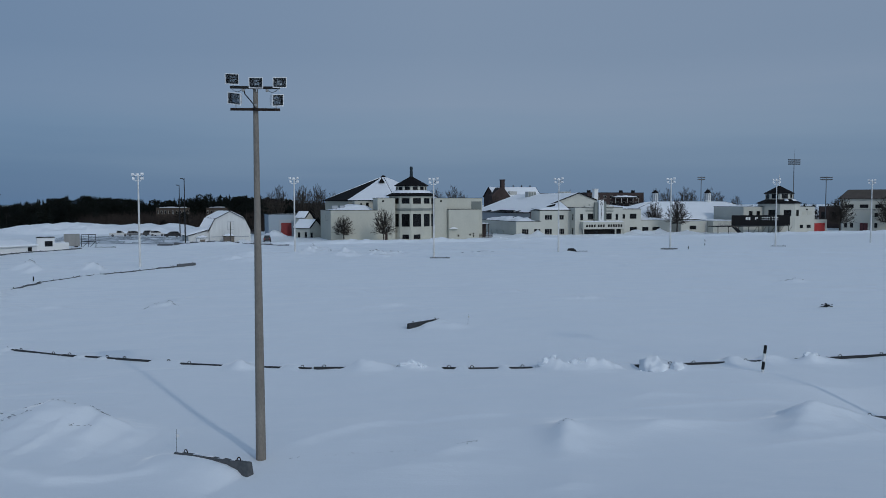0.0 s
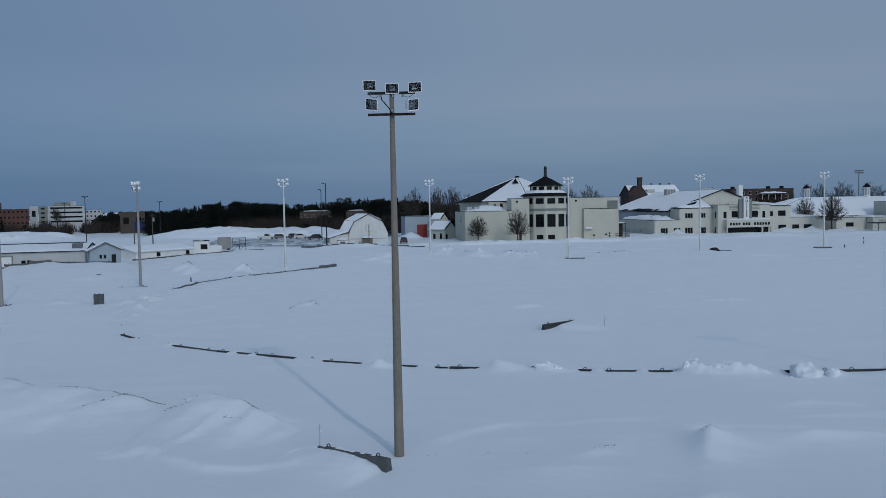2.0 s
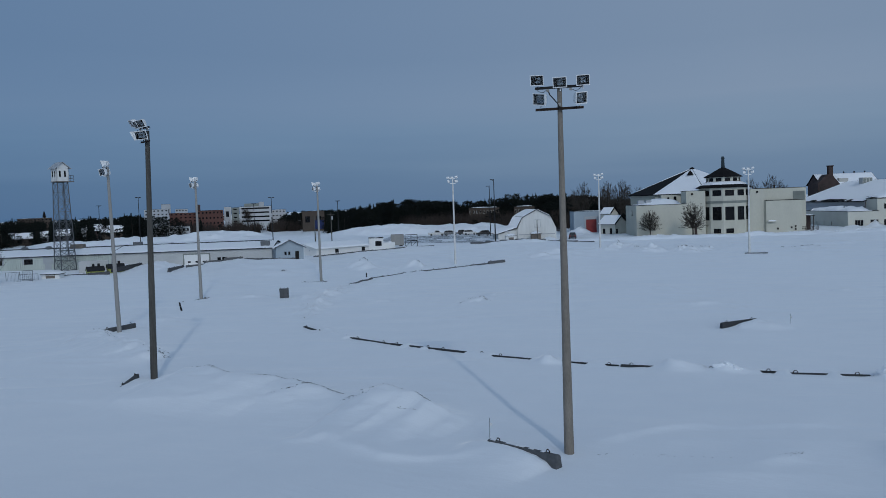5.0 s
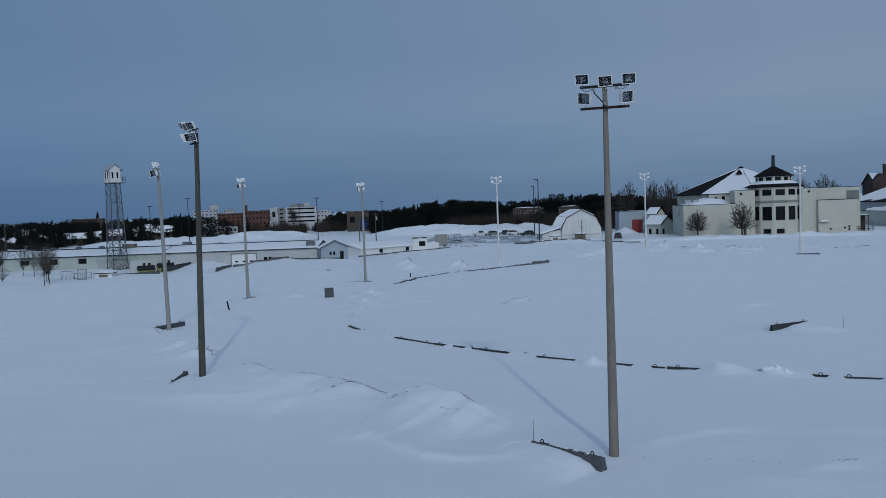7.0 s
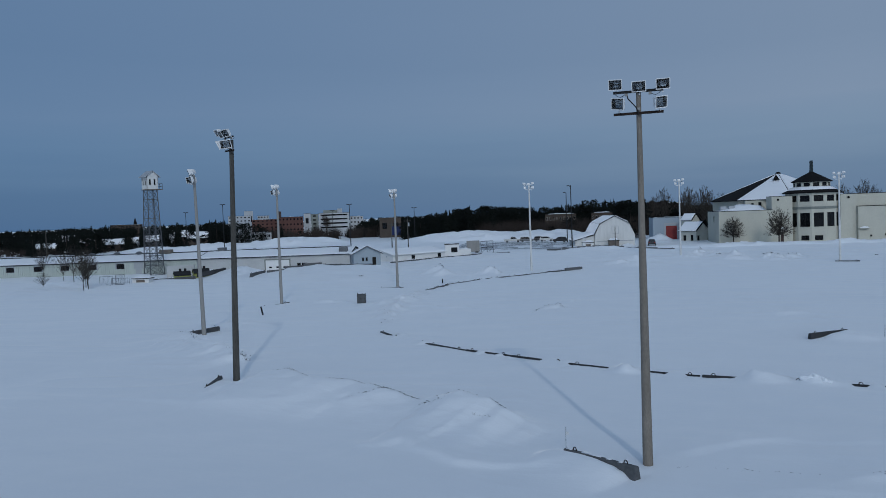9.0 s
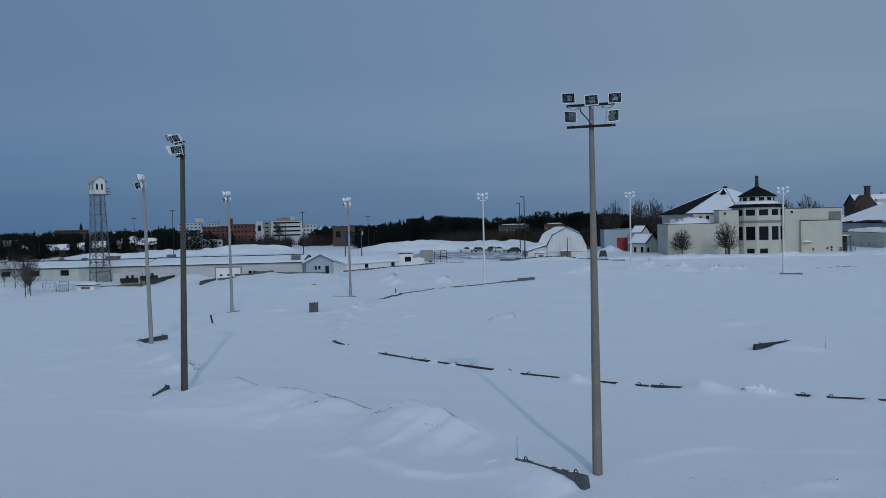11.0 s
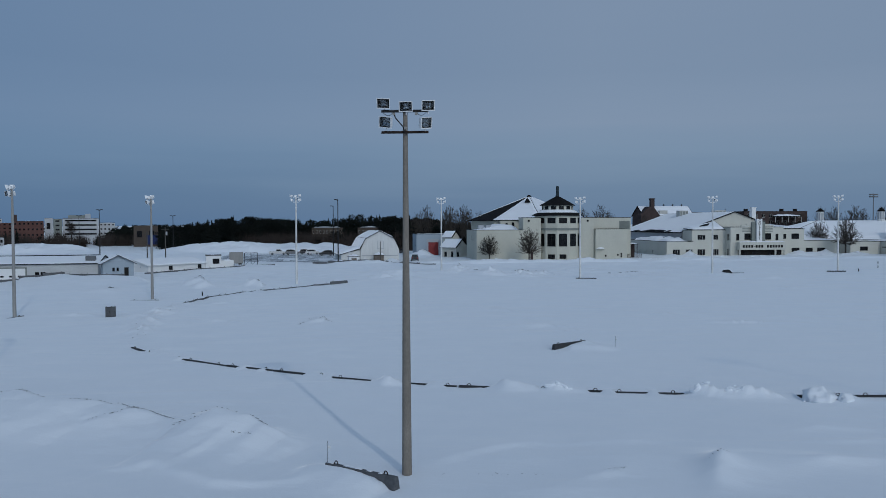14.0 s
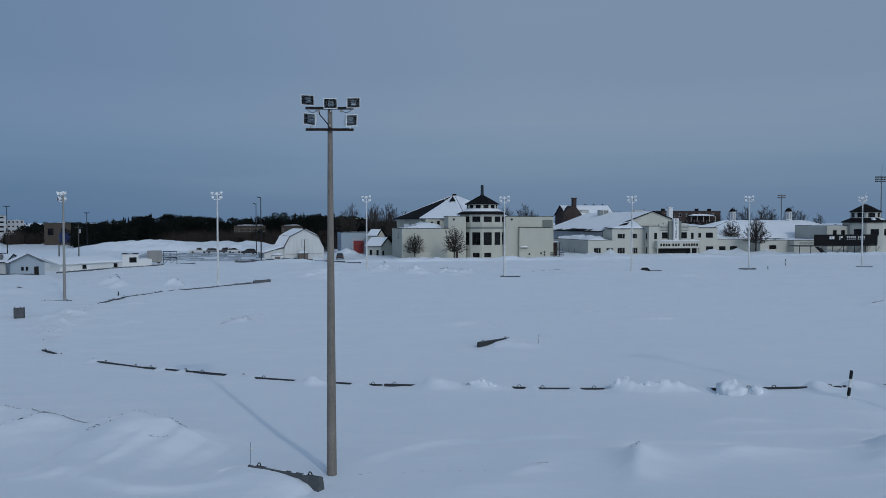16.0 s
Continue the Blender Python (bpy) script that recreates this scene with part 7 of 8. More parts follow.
def utility_pole(x, y, h, transformer=False):
    ob = thing("utility_pole", pose(x, y, 0, 0, 0, 30), "wooden utility pole with a crossarm", "utility pole", "utility poles")
    part("pole", tube(bmesh.new(), (0, 0, -0.5), (0, 0, h), 0.18, 0.12, 8), M_DARKPOLE, ob)
    part("crossarm", box(bmesh.new(), -1.1, 1.1, -0.07, 0.07, h - 0.8, h - 0.65), M_DARKPOLE, ob)
    if transformer:
        part("transformer", tube(bmesh.new(), (0.35, 0, h - 2.4), (0.35, 0, h - 1.3), 0.26, 0.26, 10), M_GREYPANEL, ob)


for ux, uy, uh, ut in ((-126.5, 221.4, 9.1, True), (-131.0, 218.8, 8.1, False), (-243.0, 178.0, 9.5, False)):
    utility_pole(ux, uy, uh, ut)
post = thing("wooden_post", pose(-52.6, 196.5, 0, 0, 0, 0), "plain dark wooden post before the barn", "post")
part("post", tube(bmesh.new(), (0, 0, -0.5), (0, 0, 5.4), 0.13, 0.10, 8), M_DARKPOLE, post)

# ---- fence panels, picnic shelters and bits before the stables ----
def fence_panel(x, y, rz, w, h, lean=0):
    ob = thing("fence_panel", pose(x, y, ground_at(x, y) - 0.2, lean, 0, rz), "grey wire fence panel leaning in the snow", "fence", "wire fence panels")
    for a in (0, w):
        part("post", tube(bmesh.new(), (a, 0, 0), (a, 0, h), 0.04, 0.04, 6), M_STEEL, ob)
    for z in (0.25, h):
        part("rail", tube(bmesh.new(), (0, 0, z), (w, 0, z), 0.03, 0.03, 6), M_STEEL, ob)
    for k in range(1, 10):
        part("wire", tube(bmesh.new(), (w * k / 10, 0, 0.25), (w * k / 10, 0, h), 0.012, 0.012, 4), M_STEEL, ob)


for fx, fy, fr_, fw, fh, fl in ((-112.5, 92.0, 40, 2.0, 1.8, 6), (-110.8, 93.6, 20, 1.6, 1.9, -8), (-112.6, 94.4, 30, 3.0, 1.1, 0)):
    fence_panel(fx, fy, fr_, fw, fh, fl)


def picnic_shelter(x, y):
    ob = thing("picnic_shelter", pose(x, y, ground_at(x, y) - 0.1, 0, 0, 52), "low olive-green shelter with a dark tin roof in the snow", "shelter", "green shelters")
    slope(ob, [(-1.5, -1.1, 0.75), (1.5, -1.1, 0.75), (1.5, 0.2, 1.5), (-1.5, 0.2, 1.5)], M_DARKSTEEL, 0.06, "roof", "dark tin roof")
    slope(ob, [(-1.5, 1.5, 0.75), (1.5, 1.5, 0.75), (1.5, 0.2, 1.5), (-1.5, 0.2, 1.5)], M_DARKSTEEL, 0.06)
    part("wall", prism(bmesh.new(), [(-0.95, -0.4), (1.35, -0.4), (1.35, 0.72), (0.2, 1.38), (-0.95, 0.72)], -1.4, 1.4, Matrix(((0, 0, 1, 0), (1, 0, 0, 0), (0, 1, 0, 0), (0, 0, 0, 1)))), M_GREENTIN, ob)
    for a in (-0.5, 0.4):
        part("roof_vent", box(bmesh.new(), a, a + 0.4, -0.05, 0.35, 1.45, 2.0), M_BLACK, ob)


def covered_table(x, y):
    ob = thing("covered_table", pose(x, y, ground_at(x, y) - 0.1, 0, 0, 30), "small trestle table with a slack dark blue cover in the snow", "table")
    for a in (-0.55, 0.55):
        for b in (-0.4, 0.4):
            part("leg", tube(bmesh.new(), (a, b, -0.2), (a * 0.85, b * 0.8, 1.1), 0.05, 0.05, 6), M_DARKSTEEL, ob)
    part("tabletop", box(bmesh.new(), -0.7, 0.7, -0.5, 0.5, 1.1, 1.18), M_TIMBER, ob)
    bm = bmesh.new()
    rings_solid(bm, [[(-0.8 * k, -0.6 * k, z), (0.75 * k, -0.6 * k, z + 0.05), (0.8 * k, 0.6 * k, z), (-0.75 * k, 0.6 * k, z + 0.06)] for k, z in ((1.05, 1.0), (1.0, 1.2), (0.7, 1.5), (0.25, 1.75))])
    part("cover", bm, M_BLUEGREY, ob, "slack blue cover", smooth=True)


covered_table(-91.6, 151.8)
picnic_shelter(-110.3, 108.3)
picnic_shelter(-108.6, 111.4)
store_box = thing("storage_box", pose(-113.0, 110.6, 0, 0, 0, 42), "plain cream storage box behind the green shelters", "shed")
shell(store_box, -2.5, 2.5, 0, 2.4, -0.5, 2.1, M_PALEWALL, snow=0.12, cope=0)
small_hut(-109.2, 97.6, 25, 2.9, 2.0, 0.9, M_WHITE, "low white hut with a dark roof edge in the snow")

# ---- parked vehicles ----


def car(x, y, rz, paint, label, kind="suv"):
    ob = thing("parked_car", pose(x, y, ground_at(x, y) + 0.0, 0, 0, rz), label, "car", "parked cars")
    half = 0.92
    if kind == "pickup":
        low = [(-2.75, 0.35), (2.75, 0.35), (2.8, 0.95), (1.5, 1.08), (0.95, 1.10), (-0.7, 1.10), (-2.75, 1.12)]
        cab = [(-0.75, 1.10), (1.35, 1.10), (0.75, 1.80), (-0.55, 1.82)]
        glass_side = [(-0.58, 1.16), (1.12, 1.16), (0.66, 1.70), (-0.45, 1.72)]
        wheels = (-1.75, 1.8)
    else:
        low = [(-2.25, 0.35), (2.25, 0.35), (2.3, 0.80), (2.1, 0.95), (1.1, 1.06), (-2.2, 1.08), (-2.3, 0.7)]
        cab = [(-2.15, 1.06), (1.25, 1.04), (0.45, 1.66), (-0.6, 1.74), (-1.85, 1.66)]
        glass_side = [(-1.95, 1.12), (0.98, 1.10), (0.36, 1.58), (-0.6, 1.64), (-1.7, 1.58)]
        wheels = (-1.4, 1.4)
    flat = pose(0, 0, 0, 90, 0, 0)
    bm = prism(bmesh.new(), low, -half, half, flat)
    bmesh.ops.bevel(bm, geom=bm.edges[:], offset=0.07, segments=2, affect="EDGES")
    body = part("body", bm, paint, ob, smooth=False)
    bm = bmesh.new()
    rings_solid(bm, [[(a, -half + 0.06, z) if z < 1.3 else (a, -half + 0.24, z) for a, z in cab], [(a, half - 0.06, z) if z < 1.3 else (a, half - 0.24, z) for a, z in cab]])
    part("cabin", bm, paint, ob)
    for s in (-1, 1):
        bm = bmesh.new()
        rings_solid(bm, [[(a, s * (half - (0.05 if z < 1.3 else 0.23)) , z) for a, z in glass_side], [(a, s * (half - (0.03 if z < 1.3 else 0.21)), z) for a, z in glass_side]])
        part("side_window", bm, M_WINDOW, ob)
    bm = bmesh.new()
    a, b = cab[1], cab[2]
    rings_solid(bm, [[(a[0] - 0.02, -half + 0.16, a[1] + 0.08), (a[0] - 0.02, half - 0.16, a[1] + 0.08), (b[0] + 0.08, half - 0.3, b[1] - 0.07), (b[0] + 0.08, -half + 0.3, b[1] - 0.07)], [(a[0] + 0.04, -half + 0.16, a[1] + 0.10), (a[0] + 0.04, half - 0.16, a[1] + 0.10), (b[0] + 0.14, half - 0.3, b[1] - 0.05), (b[0] + 0.14, -half + 0.3, b[1] - 0.05)]])
    part("windscreen", bm, M_WINDOW, ob)
    for wx in wheels:
        for s in (-1, 1):
            w = part("wheel", tube(bmesh.new(), (wx, s * half - s * 0.2, 0.34), (wx, s * half + s * 0.02, 0.34), 0.35, 0.35, 18), M_RUBBER, ob)
            part("rim", tube(bmesh.new(), (wx, s * half + s * 0.022, 0.34), (wx, s * half + s * 0.04, 0.34), 0.21, 0.19, 12), M_STEEL, w)
    for s in (-0.65, 0.65):
        part("headlight", box(bmesh.new(), low[2][0] - 0.04, low[2][0] + 0.03, s - 0.17, s + 0.17, 0.68, 0.84), M_LAMP, ob)
        part("tail_light", box(bmesh.new(), low[0][0] - 0.05, low[0][0] + 0.02, s - 0.12, s + 0.12, 0.75, 0.98), M_REDDOOR, ob)
    return ob


def paint(name, c):
    return material(name, c, [v * 0.85 for v in c], rough=0.28, scale=1.0, mix=0.3)


P_WHITE, P_GREY, P_DARK, P_BLACK = paint("white_car_paint", (0.62, 0.62, 0.61)), paint("grey_car_paint", (0.16, 0.17, 0.18)), paint("dark_car_paint", (0.05, 0.052, 0.056)), paint("black_car_paint", (0.02, 0.021, 0.023))
car(-99.4, 243.3, 22, P_WHITE, "white pickup truck parked on packed snow", "pickup")
car(-94.8, 244.2, 24, P_GREY, "dark grey wagon parked on packed snow")
car(-91.6, 248.6, 22, P_DARK, "dark off-road car parked on packed snow")
car(-88.9, 246.8, 22, P_WHITE, "white off-road car parked on packed snow")
car(-82.0, 240.0, 200, P_BLACK, "black car half behind a snow bank")
car(-46.2, 208.6, 101, P_BLACK, "small black car parked before the annex")
car(-60.5, 252.0, 30, P_DARK, "dark car parked near the garage")
car(-64.5, 252.0, 30, P_WHITE, "white car parked near the garage")

# packed, half bare snow of the car park
bm = bmesh.new()
rr = random.Random(31)
cols, rows_ = 26, 12
grid = []
for j in range(rows_ + 1):
    row = []
    for i in range(cols + 1):
        x, y = -100 + 54 * i / cols, 196 + 48 * j / rows_ - 0.12 * i
        x -= (y - 196) * 0.35
        z = ground_at(x, y) + 0.02
        row.append(bm.verts.new((x, y, z)))
    grid.append(row)
for j in range(rows_):
    for i in range(cols):
        if noise.noise(Vector((i * 0.35, j * 0.35, 2.0))) > -0.28:
            bm.faces.new((grid[j][i], grid[j][i + 1], grid[j + 1][i + 1], grid[j + 1][i]))
lot = mesh_object("parking_surface", bm, M_ICE, smooth=True)
tagged(lot, "packed grey snow and wet asphalt of a car park", "car park", kind="structure")

# ---- trees ----


def branch_mesh(seed, height, spread, depth, trunk_r, first_fork=0.25, up=0.35, twig=0.012):
    """Trunk and bare crown as two lists of tapered bars."""
    rr = random.Random(seed)
    trunk, crown = bmesh.new(), bmesh.new()

    def grow(p, way, length, r, level):
        steps = 3 if level < 2 else 2
        q = p
        for s in range(steps):
            w = (way + Vector((rr.uniform(-1, 1), rr.uniform(-1, 1), rr.uniform(-0.5, 0.7))) * (0.12 + 0.05 * level)).normalized()
            e = q + w * (length / steps)
            r2 = max(twig, r * (1 - 0.28 / steps * (s + 1)))
            tube(trunk if level == 0 else crown, q, e, r, r2, 7 if level == 0 else 5 if level < 2 else 3)
            q, way, r = e, w, r2
            if level < depth and (level > 0 or s >= 1):
                n = 3 if level < 1 else (2 if level < 4 else 1)
                for k in range(n):
                    a = rr.uniform(0, 2 * math.pi)
                    o = way.orthogonal().normalized()
                    o = (Matrix.Rotation(a, 3, way) @ o)
                    t = rr.uniform(0.45, 0.95) * spread
                    w2 = (way * (1 - 0.3 * t) + o * t + Vector((0, 0, up * 0.5))).normalized()
                    grow(q, w2, length * rr.uniform(0.52, 0.74), max(twig, r * rr.uniform(0.5, 0.66)), level + 1)
        if level < depth:
            grow(q, (way + Vector((rr.uniform(-0.3, 0.3), rr.uniform(-0.3, 0.3), up))).normalized(), length * 0.62, r, level + 1)
    grow(Vector((0, 0, -0.4)), Vector((0, 0, 1)), height * (first_fork + 0.12), trunk_r, 0)
    return trunk, crown


def bare_tree(x, y, seed, height, spread, depth, trunk_r, label, **more):
    ob = thing("bare_tree", pose(x, y, ground_at(x, y), 0, 0, seed * 47), label, "tree", "bare trees")
    t, c = branch_mesh(seed, height, spread, depth, trunk_r, **more)
    part("trunk", t, M_BARK, ob)
    part("crown", c, M_TWIG, ob)
    return ob


def fan_crown(seed, height, width, trunk_r, fork=0.25, limbs=34, open_to=100, twig=0.018, egg=0.62, twigs=6):
    """A trunk that forks low into many limbs fanning out to a rounded crown, each with side twigs."""
    rr = random.Random(seed)
    trunk, crown = bmesh.new(), bmesh.new()
    zf = height * fork
    tube(trunk, (0, 0, -0.5), (0.03, 0.02, zf), trunk_r, trunk_r * 0.78, 8)
    top = Vector((0.03, 0.02, zf))
    hub = Vector((0, 0, zf + (height - zf) * (1 - egg) * 0.4))
    for k in range(limbs):
        f = (k + rr.random()) / limbs
        a, tilt = k * 2.4 + rr.uniform(-0.4, 0.4), radians(open_to) * f ** 0.62
        reach = rr.uniform(0.8, 1.05)
        end = hub + Vector((math.sin(tilt) * math.cos(a) * width / 2, math.sin(tilt) * math.sin(a) * width / 2, math.cos(tilt) * (height - hub.z))) * reach
        start = top + Vector((0, 0, rr.uniform(0, 0.35) * (height - zf) * (1 - f)))
        if k % 4 == 0:
            tube(crown, top, start, trunk_r * 0.6, trunk_r * 0.35, 5)
        mid = start.lerp(end, 0.45) + Vector((rr.uniform(-0.06, 0.06) * width, rr.uniform(-0.06, 0.06) * width, -0.05 * height * f + 0.02 * height))
        r = trunk_r * rr.uniform(0.22, 0.36)
        line = [start, start.lerp(mid, 0.5) + Vector((rr.uniform(-1, 1), rr.uniform(-1, 1), 0)) * 0.02 * width, mid, mid.lerp(end, 0.5) + Vector((rr.uniform(-1, 1), rr.uniform(-1, 1), rr.uniform(0, 1))) * 0.03 * width, end]
        for i, (p, q) in enumerate(zip(line, line[1:])):
            tube(crown, p, q, max(twig, r * (1 - 0.22 * i)), max(twig, r * (0.78 - 0.2 * i)), 4)
        for j in range(twigs):
            s = rr.uniform(0.35, 0.95) * 4
            i = min(3, int(s))
            p = line[i].lerp(line[i + 1], s - i)
            way = (line[i + 1] - line[i]).normalized()
            w = (way + Vector((rr.uniform(-1, 1), rr.uniform(-1, 1), rr.uniform(-0.4, 0.8))) * 0.75).normalized()
            q = p + w * width * rr.uniform(0.08, 0.19)
            tube(crown, p, q, twig, twig * 0.7, 3)
            for _ in range(2):
                g = p.lerp(q, rr.uniform(0.3, 0.8))
                tube(crown, g, g + (w + Vector((rr.uniform(-1, 1), rr.uniform(-1, 1), rr.uniform(-0.3, 0.9))) * 0.7).normalized() * width * rr.uniform(0.05, 0.11), twig * 0.8, twig * 0.5, 3)
    return trunk, crown


def fan_tree(x, y, seed, height, width, trunk_r, label, **more):
    ob = thing("bare_tree", pose(x, y, ground_at(x, y), 0, 0, seed * 47), label, "tree", "bare trees")
    t, c = fan_crown(seed, height, width, trunk_r, **more)
    part("trunk", t, M_BARK, ob)
    part("crown", c, M_BARK, ob)
    return ob


ROUND = "small bare round-crowned tree before the cream building"
t_a = fan_tree(-26.1, 209.0, 3, 6.6, 5.4, 0.17, ROUND, limbs=66, twigs=10, twig=0.022)
t_b = fan_tree(-15.4, 206.0, 5, 8.4, 6.6, 0.20, ROUND, limbs=78, twigs=10, twig=0.022)
BIG = "large bare spreading tree against the sky"
t_c = fan_tree(76.1, 258.0, 8, 11.0, 7.8, 0.26, BIG, limbs=80, twig=0.028, twigs=10)
t_d = fan_tree(136.3, 272.6, 9, 12.4, 9.0, 0.28, BIG, limbs=95, twig=0.03, twigs=10)
copy_thing(t_d, pose(153.6, 273.8, 0.2, 0, 0, 130))
t_w = bare_tree(-300.0, 420.0, 14, 14.0, 0.75, 4, 0.28, "tall bare tree standing among far houses", twig=0.02)
c = copy_thing(t_c, pose(72.6, 274.0, 0, 0, 0, 50))
c.scale = (0.95, 0.95, 0.95)
THIN = "slender bare young tree in front of the stables"
t_e = fan_tree(-111.0, 88.5, 12, 6.8, 4.6, 0.07, THIN, limbs=34, open_to=66, twig=0.010, fork=0.2, egg=0.9)
for tx, ty, ts_, tr in ((-113.5, 90.0, 1.0, 70), (-128.0, 99.0, 1.05, 140), (-129.6, 98.0, 0.9, 300), (-142.0, 103.0, 0.95, 200), (-109.0, 86.0, 0.95, 260), (-115.0, 91.5, 0.9, 30)):
    c = copy_thing(t_e, pose(tx, ty, ground_at(tx, ty), 0, 0, tr))
    c.scale = (ts_, ts_, ts_)
c = copy_thing(t_e, pose(-119.5, 86.5, ground_at(-119.5, 86.5), 0, 0, 20))
c.scale = (0.7, 0.7, 0.42)
# bare trees behind the roofs
t_u = fan_tree(-62.0, 300.0, 21, 17.0, 9.5, 0.30, "tall bare upright tree behind the low roofs", limbs=46, open_to=66, twig=0.032, fork=0.22, egg=0.85, twigs=9)
for tx, ty, sc, tr, src in ((-53, 303, 1.0, 80, t_u), (-46, 300, 0.92, 160, t_u), (-70, 318, 0.85, 200, t_u), (-57, 318, 0.95, 300, t_u), (-49.5, 310, 1.02, 250, t_u), (-41.5, 306, 0.85, 30, t_u), (-2.5, 325, 0.95, 40, t_u), (4, 328, 1.02, 120, t_u), (8, 335, 0.9, 10, t_u), (22, 340, 0.78, 210, t_u), (29, 345, 0.75, 140, t_u),
                            (62, 390, 0.95, 300, t_u), (69, 392, 0.9, 20, t_u), (100, 372, 0.98, 60, t_u), (106, 376, 1.0, 100, t_u), (112, 370, 1.02, 150, t_u), (118, 378, 0.95, 220, t_u), (125, 372, 1.0, 280, t_u), (131, 376, 0.9, 330, t_u), (94, 380, 0.85, 10, t_u), (137, 372, 0.8, 90, t_u)):
    c = copy_thing(src, pose(tx, ty, 0, 0, 0, tr))
    c.scale = (sc, sc, sc)


def conifer_arrays(seed, height, radius, spruce=True):
    """Trunk and needled boughs of one conifer, as vertices and triangles."""
    rr = random.Random(seed)
    vs, fs = [], []
    z = height * 0.10
    layers = int(height * 2.0)
    for k in range(layers):
        f = k / layers
        zz = height * (0.06 + 0.92 * f)
        reach = radius * ((1 - f) ** 0.8) * rr.uniform(0.7, 1.12) if spruce else radius * (0.55 + 0.6 * math.sin(math.pi * min(1, f * 0.9 + 0.12))) * rr.uniform(0.6, 1.1)
        n = max(5, int(11 * (1 - 0.45 * f)))
        z0 = zz
        for j in range(n):
            a = 2 * math.pi * (j + rr.random()) / n
            ln = max(0.25, reach * rr.uniform(0.45, 1.18))
            zz = z0 + rr.uniform(-0.75, 0.6)
            droop = rr.uniform(0.10, 0.40) * ln if spruce else -rr.uniform(0.0, 0.25) * ln
            wd = max(0.22, ln * 0.34)
            dx, dy = math.cos(a), math.sin(a)
            o = len(vs)
            vs += [(0.05 * dx, 0.05 * dy, zz + 0.25), (dx * ln * 0.55 - dy * wd, dy * ln * 0.55 + dx * wd, zz - droop * 0.55 - 0.12), (dx * ln, dy * ln, zz - droop), (dx * ln * 0.55 + dy * wd, dy * ln * 0.55 - dx * wd, zz - droop * 0.55 - 0.12), (dx * ln * 0.5, dy * ln * 0.5, zz - droop * 0.3 + 0.22), (dx * ln * 0.45, dy * ln * 0.45, zz - droop * 0.5 - 0.45)]
            fs += [(o, o + 1, o + 4), (o + 1, o + 2, o + 4), (o + 2, o + 3, o + 4), (o + 3, o, o + 4), (o, o + 5, o + 1), (o + 1, o + 5, o + 2), (o + 2, o + 5, o + 3), (o + 3, o + 5, o)]
    return np.array(vs), np.array(fs)


def pine_arrays(seed, height, radius, clumps, tufts, size):
    """A round-headed pine: trunk and many flattened clumps of needle tufts, as vertices and triangles."""
    rg = np.random.RandomState(seed)
    z = height * (0.12 + 0.84 * np.sort(rg.rand(clumps)))
    f = (z / height - 0.12) / 0.84
    reach = radius * (0.35 + 0.75 * np.sin(np.pi * np.clip(0.18 + 0.74 * f, 0, 1))) * rg.uniform(0.25, 1.0, clumps)
    a = rg.uniform(0, 6.283, clumps)
    cx, cy = reach * np.cos(a), reach * np.sin(a)
    fat = radius * rg.uniform(0.24, 0.46, clumps)
    n = clumps * tufts
    d = rg.normal(size=(n, 3))
    d /= np.linalg.norm(d, axis=1)[:, None]
    k = np.repeat(np.arange(clumps), tufts)
    mid = np.stack([cx[k], cy[k], z[k]], -1) + d * (fat[k] * rg.uniform(0.6, 1.1, n))[:, None] * (1, 1, 0.62)
    u, v = rg.normal(size=(n, 3)), rg.normal(size=(n, 3))
    u, v = [w / np.linalg.norm(w, axis=1)[:, None] * (size * rg.uniform(0.5, 1.2, n))[:, None] for w in (u, v)]
    tips = mid + d * (size * 0.8 * rg.uniform(0.4, 1.3, n))[:, None] + (0, 0, 0.25 * size)
    vs = np.stack([mid - u * 0.5, mid + u * 0.5, tips, mid + v * 0.6], 1).reshape(-1, 3)
    o = np.arange(n) * 4
    fs = np.concatenate([np.stack([o, o + 1, o + 2], -1), np.stack([o + 1, o + 3, o + 2], -1)])
    t = len(vs)
    r = height * 0.014
    vs = np.concatenate([vs, [(r, 0, -0.5), (-r * 0.5, r * 0.87, -0.5), (-r * 0.5, -r * 0.87, -0.5), (0, 0, height * 0.95)]])
    fs = np.concatenate([fs, [(t, t + 1, t + 3), (t + 1, t + 2, t + 3), (t + 2, t, t + 3)]])
    return vs, fs


KINDS = [conifer_arrays(1, 12, 3.0), conifer_arrays(2, 10, 2.7), pine_arrays(3, 13, 3.4, 30, 46, 0.5), pine_arrays(4, 9, 3.2, 26, 46, 0.48), conifer_arrays(5, 14, 3.2)]
# plainer ones for the far belts, and low dense undergrowth
PLAIN = len(KINDS)
KINDS += [conifer_arrays(6, 5, 1.3), pine_arrays(7, 10, 3.4, 16, 14, 1.2), pine_arrays(8, 10, 4.0, 18, 14, 1.2)]


def forest(name, spots, mat, label):
    """Far woods joined into one sheet of trees: x, y, base, height, kind, turn."""
    av, af, off = [], [], 0
    for x, y, z, h, k, a in spots:
        v, f = KINDS[k]
        s = h / v[:, 2].max()
        c, sn = math.cos(a), math.sin(a)
        w = np.stack([(v[:, 0] * c - v[:, 1] * sn) * s + x, (v[:, 0] * sn + v[:, 1] * c) * s + y, v[:, 2] * s + z], -1)
        av.append(w)
        af.append(f + off)
        off += len(v)
    me = bpy.data.meshes.new(name)
    me.from_pydata(np.concatenate(av).tolist(), [], np.concatenate(af).tolist())
    me.materials.append(mat)
    return tagged(new(name, me), label, "woods", kind="stuff")


